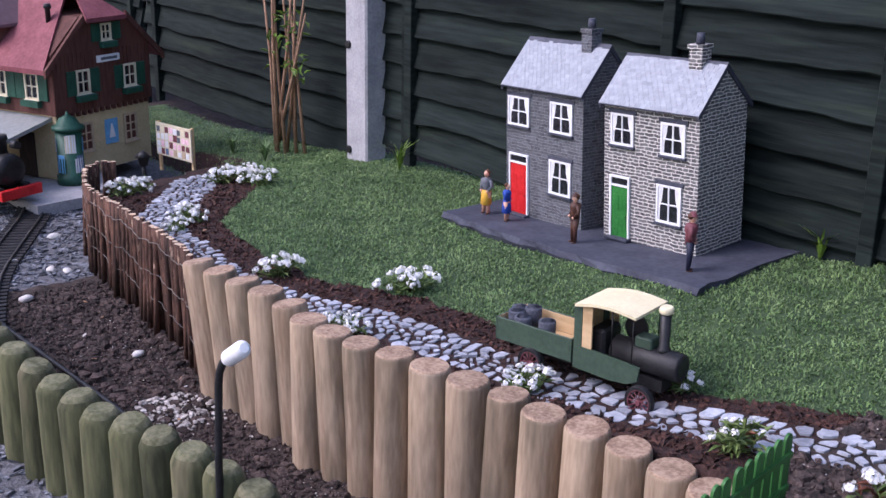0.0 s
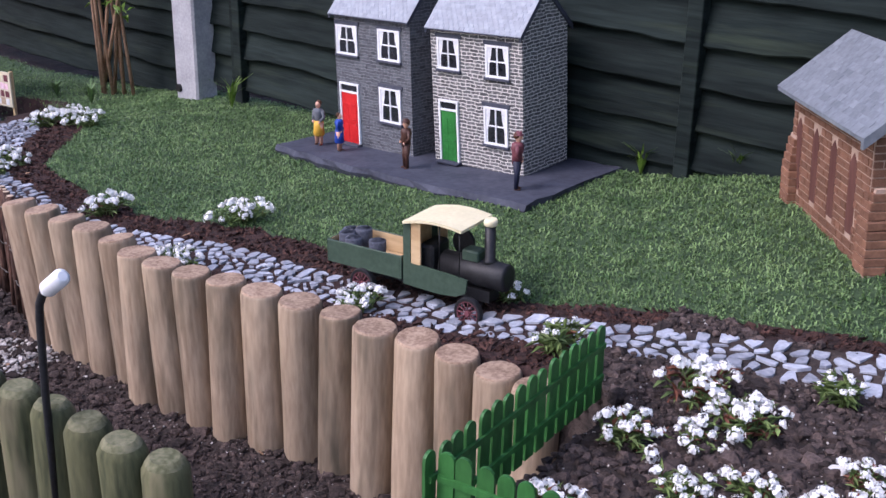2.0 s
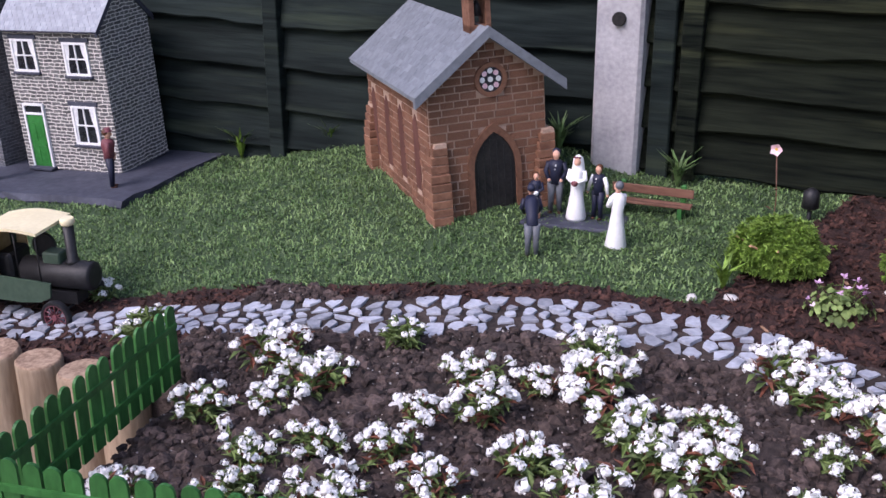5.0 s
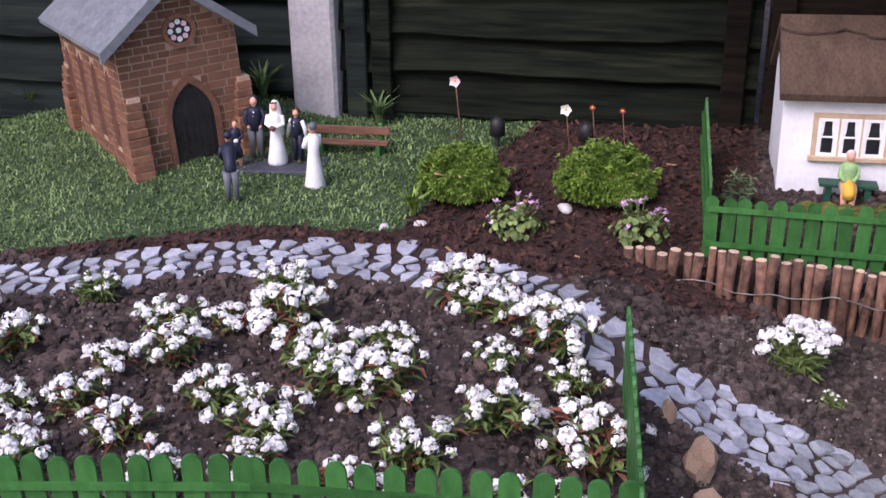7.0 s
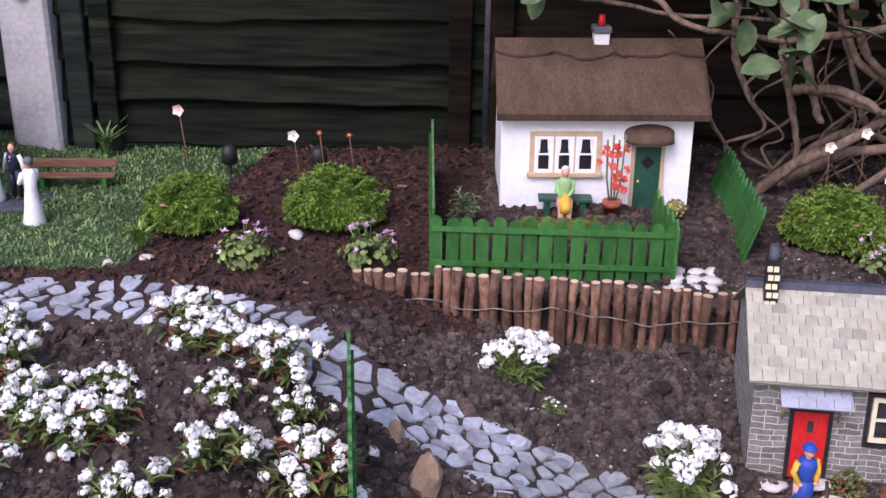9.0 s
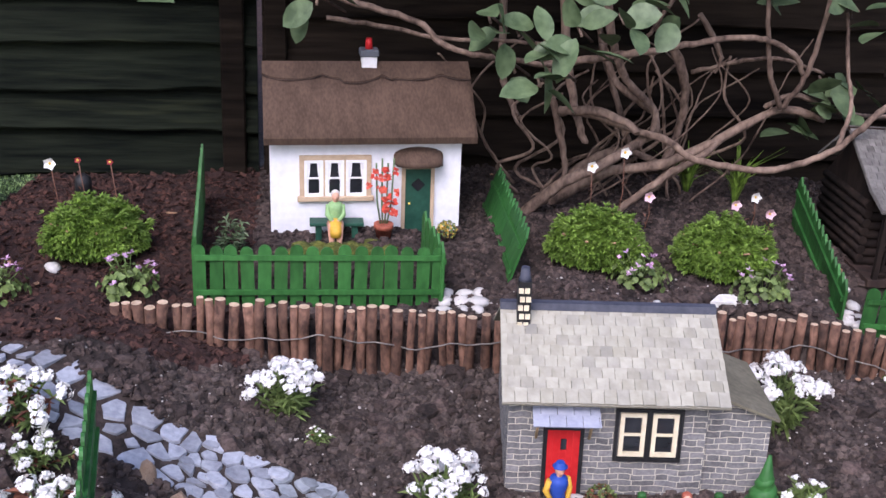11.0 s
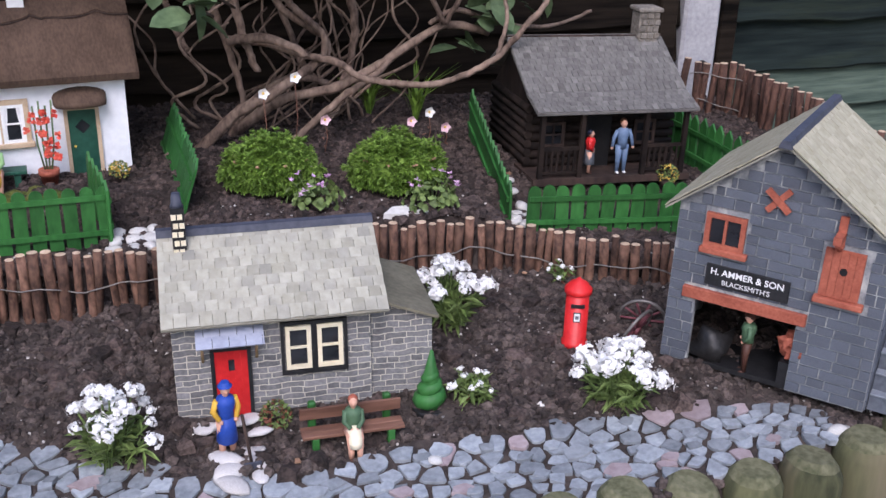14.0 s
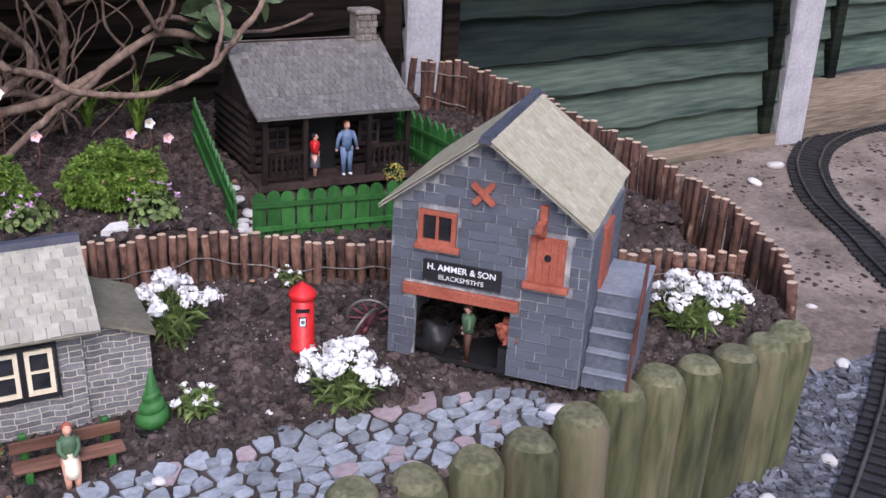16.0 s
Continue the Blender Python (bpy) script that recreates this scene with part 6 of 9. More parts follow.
def candytuft(label, seed, R=0.046, H=0.05, heads=13, leaves=110, red=0.1, group="white candytuft plants", r=0.0095, stalky=False):
    g = random.Random(seed)
    th = thing("candytuft_plant", label, "flowering plant", (0, 0, 0), 0, group)
    bm, bl, rd = bmesh.new(), bmesh.new(), bmesh.new()
    for i in range(heads):
        a = i * 2.4 + g.uniform(-0.4, 0.4)
        q = R * math.sqrt((i + 0.3) / heads) * g.uniform(0.7, 1.3)
        top = Vector((q * math.cos(a), q * math.sin(a), H * (1 - 0.35 * (q / R) ** 2) * g.uniform(0.85, 1.12)))
        tube(bm, [(q * 0.25 * math.cos(a), q * 0.25 * math.sin(a), -0.005), top * 0.6, top], 0.0011, 4, 0, False)
        bloom_head(bl, top, (math.cos(a) * q / R * 0.8, math.sin(a) * q / R * 0.8, 1), r * g.choice((0.7, 0.9, 1.05, 1.25)), g)
        for k in range(int(leaves / heads)):
            f = g.uniform(0.05, 0.7) if stalky else g.uniform(0.1, 0.85)
            p = Vector((q * 0.25 * math.cos(a), q * 0.25 * math.sin(a), 0)).lerp(top, f)
            d = dome(g, -0.2)
            leaf_quad(rd if g.random() < red else bm, p, d, (0, 0, 1), g.uniform(0.013, 0.025), g.uniform(0.0022, 0.004) if stalky else g.uniform(0.004, 0.0075))
    part("foliage", bm, LEAF, th)
    part("blossom", bl, PETAL, th)
    if len(rd.verts):
        part("old_leaf", rd, LEAF_RED, th)
    else:
        rd.free()
    return th


def put_copies(templates, rows, seed=1):
    g = random.Random(seed)
    for i, (x, y, k) in enumerate(rows):
        t = templates[i % len(templates)]
        z = height(x, y) - 0.002
        m = pose(x, y, z, g.uniform(-6, 6), g.uniform(-6, 6), g.uniform(0, 360)) @ Matrix.Diagonal((k, k, k, 1))
        if i < len(templates):
            t.matrix_world = m
        else:
            c = copy_thing(t, pose(0, 0, 0))
            c.matrix_world = m


BED = [(-0.700, 1.165, 0.95), (-0.69, 1.32, 1.15), (-0.59, 1.275, 1.0), (-0.665, 0.965, 0.85), (-0.567, 1.09, 0.85), (-0.500, 1.13, 0.85), (-0.410, 1.15, 0.8), (-0.395, 1.35, 0.85),
       (-0.343, 1.27, 0.9), (-0.268, 1.465, 1.0), (-0.248, 1.18, 0.95), (-0.330, 1.10, 0.8), (-0.42, 1.02, 1.0), (-0.235, 1.37, 1.15)]
BED2 = [(-0.119, 1.24, 1.15), (-0.166, 1.29, 1.1), (-0.056, 1.25, 1.0), (-0.171, 1.13, 0.95), (-0.150, 1.06, 0.75), (0.005, 1.12, 1.0), (-0.077, 1.34, 0.75), (-0.015, 1.49, 1.1), (0.026, 1.445, 0.95),
        (0.114, 1.41, 1.1), (0.148, 1.335, 0.75), (0.079, 1.215, 1.1), (0.184, 1.225, 1.2), (0.14, 1.07, 0.95), (-0.42, 1.24, 0.7), (-0.54, 1.03, 0.8), (-0.25, 1.03, 0.75), (-0.04, 1.045, 0.7)]
tufts = [candytuft("white flowering candytuft plant in dark soil", 20 + k, 0.047 + 0.004 * (k % 3), 0.042 + 0.005 * (k % 2), 13 + k % 4, 190, (0.14, 0.4, 0.2, 0.3, 0.1)[k % 5], "white candytuft plants in the bed", 0.0098) for k in range(5)]
BED3 = [(-0.63, 1.21, 0.7), (-0.31, 1.36, 0.7), (0.06, 1.33, 0.7), (0.2, 1.11, 0.75)]
put_copies(tufts, [(x, y, k * 1.06) for x, y, k in BED + BED2 + BED3], 3)
LAWN_EDGE = [(-2.30, 1.31, 1.25), (-1.99, 1.49, 1.35), (-1.86, 1.225, 1.15), (-2.93, 1.375, 1.25), (-2.88, 1.31, 0.9), (-3.22, 1.77, 1.2), (-3.36, 1.69, 1.35), (-3.29, 1.74, 1.25), (-3.38, 1.80, 1.1), (-3.45, 1.39, 1.3), (-3.50, 1.45, 1.1), (-1.215, 1.525, 0.85), (-1.28, 1.53, 0.9), (-1.52, 1.565, 0.5), (-1.40, 1.325, 1.1)]
edge = [candytuft("white flowering candytuft plant beside the slate path", 40 + k, 0.047, 0.04, 16, 120, 0.03, "white candytuft plants beside the path", 0.009) for k in range(3)]
put_copies(edge, LAWN_EDGE, 5)
BED_RIGHT = [(0.437, 1.545, 1.05), (0.625, 1.335, 1.25), (1.12, 1.475, 1.3), (1.265, 1.225, 1.25), (1.826, 1.17, 1.25), (1.90, 1.16, 1.0)]
tall = [candytuft("tall white flowering candytuft plant in bare soil", 60 + k, 0.044, 0.072, 22, 360, 0.0, "tall white candytuft plants", 0.0105, True) for k in range(3)]
put_copies(tall, BED_RIGHT, 6)
SPARSE = [(0.475, 1.50, 0.5), (1.085, 1.30, 1.0), (1.32, 1.53, 0.65), (-0.96, 1.36, 1.2), (-0.54, 1.43, 1.0)]
thin = [candytuft("sparse green candytuft plant with few white flowers", 70 + k, 0.038, 0.045, 8, 150, 0.02, "sparse candytuft plants", 0.0065) for k in range(3)]
put_copies(thin, SPARSE, 7)


def tufted_bush(label, at, rx, rz, seed, material, n=1300, l=0.017, w=0.007, group=""):
    g = random.Random(seed)
    th = thing("bush", label, "bush", at, 0, group)
    bm = bmesh.new()
    for i in range(n // 8):
        d = dome(g, -0.3)
        bump = 0.9 + 0.22 * noise.noise(d * 4.2 + Vector((seed, 0, 0))) + 0.1 * noise.noise(d * 9)
        c = Vector((d.x * rx, d.y * rx * 0.9, max(0.004, d.z * rz * 0.8 + rz * 0.27))) * bump * g.uniform(0.82, 1.0)
        for k in range(8):
            e = (d * 1.1 + dome(g, -0.6) * 0.95).normalized()
            leaf_quad(bm, c, e, (0, 0, 1), l * g.uniform(0.6, 1.15), w * g.uniform(0.7, 1.3))
    part("foliage", bm, material, th)
    bm = bmesh.new()
    for k in range(9):
        a = k * 0.7
        tube(bm, [(0, 0, -0.01), (0.4 * rx * math.cos(a), 0.4 * rx * math.sin(a), rz * 0.4), (0.8 * rx * math.cos(a), 0.8 * rx * math.sin(a), rz * 0.6)], 0.002, 4)
    part("stem", bm, STEM, th)
    bm = bmesh.new()
    ball(bm, (0, 0, rz * 0.28), (rx * 0.72, rx * 0.65, rz * 0.5), sub=2)
    for v in bm.verts:
        v.co *= 1 + 0.2 * noise.noise(v.co * 60)
    part("inner_foliage", bm, material, th)
    return th


for x, y, k in ((-0.105, 1.86, 0.95), (0.135, 1.87, 1.0), (0.93, 1.81, 0.98), (1.135, 1.775, 1.0)):
    tufted_bush("rounded bright green ferny bush in the mulched bed", (x, y, height(x, y) + 0.016), 0.085 * k, 0.078 * k, int(x * 50) + 9, LEAF_LIME, 13000, 0.0092, 0.0036, "green ferny bushes")


def cyclamen(at, seed, R=0.05):
    g = random.Random(seed)
    th = thing("cyclamen_plant", "low leafy cyclamen plant with small purple flowers", "flowering plant", at, 0, "purple flowered plants")
    bm, fl = bmesh.new(), bmesh.new()
    for i in range(110):
        d = dome(g, 0.0)
        p = Vector((d.x * R, d.y * R, 0.006 + d.z * R * 0.75)) * g.uniform(0.6, 1.05)
        s, t = d.orthogonal().normalized(), d.cross(d.orthogonal().normalized())
        r = g.uniform(0.004, 0.0078)
        vs = [bm.verts.new(p + (s * math.cos(k) + t * math.sin(k)) * r * (0.7 if j == 0 else 1) + d * (0.002 if j % 2 else 0)) for j, k in enumerate([i2 * math.tau / 7 for i2 in range(7)])]
        bm.faces.new(vs)
    for i in range(14):
        d = dome(g, 0.2)
        c = Vector((d.x * R * 0.9, d.y * R * 0.9, 0.012 + d.z * R))
        tube(bm, [(0, 0, 0), c * 0.8, c], 0.0008, 4)
        for k in range(5):
            leaf_quad(fl, c, dome(g, 0.0), (0, 0, 1), 0.0075, 0.005, 0, 0.0)
    part("foliage", bm, LEAF, th)
    part("blossom", fl, PURPLE, th)


for i, (x, y) in enumerate(((0.01, 1.73), (0.20, 1.745), (0.985, 1.735), (1.17, 1.69))):
    cyclamen((x, y, height(x, y)), 80 + i)


PLUM_RED = mat("dark red petals", (0.22, 0.02, 0.03), (0.36, 0.06, 0.07), 60, 0.7, 0.0, island=0.2)


def stalk_flower(at, h, petal, label, seed, r=0.011, lean=0.0):
    g = random.Random(seed)
    th = thing("flower", label, "flower", at, 0, "single stalk flowers")
    bm = bmesh.new()
    top = Vector((lean * h, -0.1 * h, h))
    tube(bm, [(0, 0, -0.005), top * 0.5 + Vector((0.006, 0, 0)), top], 0.0011, 4)
    for k in range(3):
        leaf_quad(bm, top * (0.2 + 0.2 * k), dome(g, 0), (0, 0, 1), 0.012, 0.004)
    part("stalk", bm, WOOD_BENCH, th)
    bm = bmesh.new()
    for k in range(5):
        a = k * math.tau / 5
        leaf_quad(bm, top, (math.cos(a), -0.55, math.sin(a)), (0, -1, 0), r * 1.25, r * 1.2, 0, -0.1)
    part("petals", bm, petal, th)
    bm = bmesh.new()
    ball(bm, top + Vector((0, -0.003, 0)), 0.0025, sub=1)
    part("centre", bm, YELLOW, th)


for i, (x, z, m, nm) in enumerate(((-0.134, 0.27, PINK, "pale pink"), (0.056, 0.229, PETAL, "white"), (0.10, 0.235, PLUM_RED, "dark red"), (0.15, 0.232, PLUM_RED, "dark red"), (1.005, 0.257, PETAL, "white"), (0.95, 0.231, PETAL, "white"), (1.059, 0.175, PINK, "pale pink"), (1.254, 0.175, PETAL, "white"), (1.287, 0.143, PINK, "pale pink"), (1.22, 0.16, PINK, "pink"))):
    zz = height(x, 1.95)
    stalk_flower((x, 1.96, zz), z - zz, m, f"single {nm} flower on a thin stalk", i, 0.0055 if m is PLUM_RED else 0.0105)


def big_leaf(bm, p, d, l, w, roll):
    """A broad oval leaf with a folded midrib."""
    d = Vector(d).normalized()
    s = d.cross(Vector((0.2, -0.5, 1))).normalized()
    s.rotate(Matrix.Rotation(roll, 3, d))
    up = s.cross(d)
    p = Vector(p)
    prev = None
    for t, k in ((0, 0.0), (0.1, 0.5), (0.25, 0.86), (0.45, 1.0), (0.65, 0.92), (0.85, 0.58), (1.0, 0.02)):
        c = p + d * l * t - up * l * 0.12 * t * t
        row = [bm.verts.new(c + s * w / 2 * k + up * w * 0.12 * k), bm.verts.new(c), bm.verts.new(c - s * w / 2 * k + up * w * 0.12 * k)]
        if prev:
            for a in (0, 1):
                f = bm.faces.new((prev[a], prev[a + 1], row[a + 1], row[a]))
                f.smooth = True
        prev = row


def woody_shrub():
    g = random.Random(17)
    th = thing("shrub", "old woody shrub with twisted bare stems and broad leaves", "shrub", (1.0, 2.12, 0.1))
    o = Vector((1.0, 2.12, 0.1))

    def stem(pts, r):
        bm = bmesh.new()
        fine = []
        pv = [Vector(p) - o for p in pts]
        for i in range(len(pv) - 1):
            p0, p1, p2, p3 = pv[max(i - 1, 0)], pv[i], pv[i + 1], pv[min(i + 2, len(pv) - 1)]
            for k in range(6):
                t = k / 6
                fine.append(0.5 * (2 * p1 + (p2 - p0) * t + (2 * p0 - 5 * p1 + 4 * p2 - p3) * t * t + (3 * p1 - p0 - 3 * p2 + p3) * t ** 3) + Vector((g.uniform(-1, 1), g.uniform(-1, 1), g.uniform(-1, 1))) * 0.0014)
        fine.append(pv[-1])
        n = len(fine)
        knots = [1 + 0.18 * noise.noise(p * 38) for p in fine]
        tube(bm, fine, [r * (1 - 0.35 * i / n) * knots[i] * g.uniform(0.94, 1.06) for i in range(n)], 9)
        part("stem", bm, TWIG, th)

    # the long pale arc in front
    stem([(0.933, 2.10, 0.294), (0.998, 2.06, 0.284), (1.051, 2.02, 0.273), (1.095, 1.99, 0.265), (1.129, 1.96, 0.244), (1.182, 1.93, 0.238), (1.23, 1.90, 0.240), (1.274, 1.89, 0.249), (1.322, 1.88, 0.270), (1.358, 1.87, 0.296), (1.392, 1.86, 0.341), (1.431, 1.86, 0.383), (1.451, 1.86, 0.445), (1.46, 1.86, 0.6)], 0.0072)
    # trunks rising out of the soil
    stem([(0.84, 2.04, 0.10), (0.879, 2.02, 0.143), (0.918, 2.00, 0.186), (0.978, 2.00, 0.215), (1.043, 2.02, 0.247), (1.076, 2.03, 0.265)], 0.0115)
    stem([(0.91, 2.08, 0.11), (0.955, 2.06, 0.156), (1.011, 2.04, 0.194), (1.092, 2.03, 0.209), (1.160, 2.02, 0.240), (1.221, 2.02, 0.273), (1.307, 2.02, 0.317), (1.401, 2.04, 0.294)], 0.0105)
    stem([(1.02, 2.02, 0.12), (1.066, 2.00, 0.169), (1.105, 2.00, 0.200), (1.165, 2.00, 0.237), (1.238, 2.04, 0.278), (1.294, 2.05, 0.299)], 0.0075)
    stem([(0.86, 2.13, 0.09), (0.927, 2.12, 0.13), (0.999, 2.12, 0.192), (1.064, 2.12, 0.208), (1.138, 2.10, 0.184)], 0.010)
    # forked loops
    stem([(1.297, 2.00, 0.325), (1.261, 1.98, 0.385), (1.243, 1.97, 0.445), (1.227, 1.96, 0.522), (1.22, 1.96, 0.65)], 0.0052)
    stem([(1.299, 2.00, 0.325), (1.319, 1.98, 0.375), (1.329, 1.97, 0.427), (1.335, 1.96, 0.515), (1.34, 1.96, 0.65)], 0.0052)
    # upright and twisted stems
    stem([(0.915, 2.11, 0.5), (0.927, 2.10, 0.397), (0.937, 2.08, 0.330), (0.951, 2.06, 0.273), (0.962, 2.05, 0.243)], 0.0095)
    stem([(0.89, 2.12, 0.45), (0.903, 2.12, 0.342), (0.927, 2.12, 0.258), (0.943, 2.10, 0.176), (0.928, 2.08, 0.11)], 0.0075)
    stem([(0.97, 2.05, 0.55), (0.988, 2.05, 0.447), (1.008, 2.05, 0.393), (1.029, 2.04, 0.355), (1.060, 2.03, 0.327), (1.079, 2.03, 0.302), (1.076, 2.03, 0.260)], 0.0082)
    stem([(1.06, 2.12, 0.55), (1.096, 2.12, 0.446), (1.127, 2.10, 0.400), (1.151, 2.10, 0.348), (1.157, 2.10, 0.295), (1.148, 2.10, 0.241), (1.125, 2.08, 0.198)], 0.0105)
    stem([(1.078, 2.13, 0.200), (1.050, 2.13, 0.266), (1.023, 2.13, 0.340), (0.996, 2.13, 0.413), (0.98, 2.13, 0.55)], 0.007)
    stem([(0.813, 2.15, 0.52), (0.818, 2.15, 0.427), (0.821, 2.14, 0.347), (0.843, 2.12, 0.284), (0.85, 2.10, 0.275)], 0.0075)
    stem([(0.919, 2.08, 0.294), (0.968, 2.03, 0.307), (1.018, 2.00, 0.294), (1.034, 1.98, 0.280)], 0.009)
    stem([(0.98, 2.06, 0.42), (1.009, 2.05, 0.353), (1.085, 2.06, 0.298), (1.096, 2.06, 0.261)], 0.0075)
    # branches reaching along the fence
    stem([(0.869, 1.98, 0.398), (0.920, 1.98, 0.405), (0.982, 1.96, 0.420), (1.056, 1.95, 0.434), (1.124, 1.95, 0.448), (1.192, 1.95, 0.456), (1.248, 1.96, 0.447), (1.295, 1.97, 0.422), (1.318, 1.98, 0.390)], 0.0066)
    stem([(0.40, 2.02, 0.535), (0.527, 2.00, 0.494), (0.644, 1.99, 0.462), (0.681, 1.98, 0.432), (0.726, 1.97, 0.416), (0.793, 1.97, 0.407), (0.869, 1.97, 0.400), (0.924, 1.98, 0.406)], 0.0062)
    stem([(0.5, 2.08, 0.45), (0.604, 2.08, 0.436), (0.692, 2.08, 0.420), (0.810, 2.08, 0.418), (0.901, 2.08, 0.411)], 0.0045)
    stem([(1.163, 2.10, 0.364), (1.215, 2.10, 0.378), (1.280, 2.10, 0.391), (1.346, 2.10, 0.389), (1.417, 2.10, 0.366)], 0.0045)
    stem([(1.276, 2.02, 0.321), (1.330, 2.02, 0.345), (1.425, 2.05, 0.309), (1.557, 2.10, 0.289), (1.66, 2.12, 0.31)], 0.005)
    stem([(1.353, 1.88, 0.288), (1.370, 1.90, 0.313), (1.390, 1.93, 0.356), (1.384, 1.95, 0.402), (1.37, 1.96, 0.5)], 0.0045)
    stem([(1.165, 2.10, 0.47), (1.206, 2.10, 0.411), (1.215, 2.10, 0.385), (1.206, 2.10, 0.364)], 0.0055)
    stem([(1.10, 2.00, 0.55), (1.070, 2.00, 0.495), (1.044, 2.00, 0.452), (1.022, 2.00, 0.426)], 0.004)
    for i in range(24):
        x = g.uniform(0.84, 1.25)
        pts = [Vector((x, g.uniform(2.08, 2.2), 0.12))]
        for k in range(4):
            pts.append(pts[-1] + Vector((g.uniform(-0.07, 0.10), g.uniform(-0.03, 0.03), g.uniform(0.03, 0.10))))
        stem(pts, g.uniform(0.0018, 0.004))
    clusters = [((0.794, 1.88, 0.462), 4, 0.03), ((0.751, 1.9, 0.478), 3, 0.025), ((0.85, 1.86, 0.45), 6, 0.04), ((0.889, 1.86, 0.468), 5, 0.035), ((0.861, 1.84, 0.405), 2, 0.012), ((0.825, 1.84, 0.392), 2, 0.012), ((0.961, 1.88, 0.485), 5, 0.035), ((0.198, 1.95, 0.50), 4, 0.03), ((0.481, 1.95, 0.492), 4, 0.03),
                ((1.366, 2.05, 0.29), 5, 0.035), ((1.43, 2.03, 0.325), 6, 0.04), ((1.389, 2.03, 0.36), 7, 0.05), ((1.47, 1.95, 0.40), 5, 0.05), ((0.795, 1.9, 0.40), 2, 0.015), ((0.45, 1.97, 0.56), 5, 0.06), ((1.0, 1.93, 0.53), 10, 0.07), ((0.8, 1.92, 0.55), 8, 0.08), ((1.2, 1.95, 0.56), 9, 0.1), ((1.4, 1.98, 0.5), 8, 0.07), ((0.15, 1.98, 0.55), 6, 0.05)]
    for c, n, r in clusters:
        for i in range(n):
            bm = bmesh.new()
            d = dome(g, -0.8)
            p = Vector(c) - o + Vector((g.uniform(-r, r), g.uniform(-r, r) * 0.5, g.uniform(-r, r) * 0.7))
            big_leaf(bm, p, (d.x, d.y * 0.6 - 0.3, d.z * 0.6 - 0.15), g.uniform(0.046, 0.075), g.uniform(0.032, 0.046), g.uniform(-0.9, 0.9))
            part("leaf", bm, LEAF_BIG, th)
    # unseen crown overhead, added to shade fence and stems; the lowest leaves hang from it
    bm = bmesh.new()
    for i in range(900):
        c = Vector((g.gauss(0.85, 0.42), g.uniform(1.86, 2.34), 0.62 + abs(g.gauss(0, 0.16)))) - o
        d = dome(g, -0.9)
        big_leaf(bm, c, (d.x, d.y - 0.3, d.z * 0.5 - 0.2), g.uniform(0.046, 0.075), g.uniform(0.032, 0.046), g.uniform(-0.9, 0.9))
    part("shading_crown", bm, LEAF_BIG, th)
    for c, n, r in clusters:
        bm = bmesh.new()
        p = Vector(c) - o
        tube(bm, [p + Vector((0.05, 0.12, -0.03)), p + Vector((0, 0.03, 0.01)), p], 0.0025, 5)
        part("twig", bm, TWIG, th)


woody_shrub()

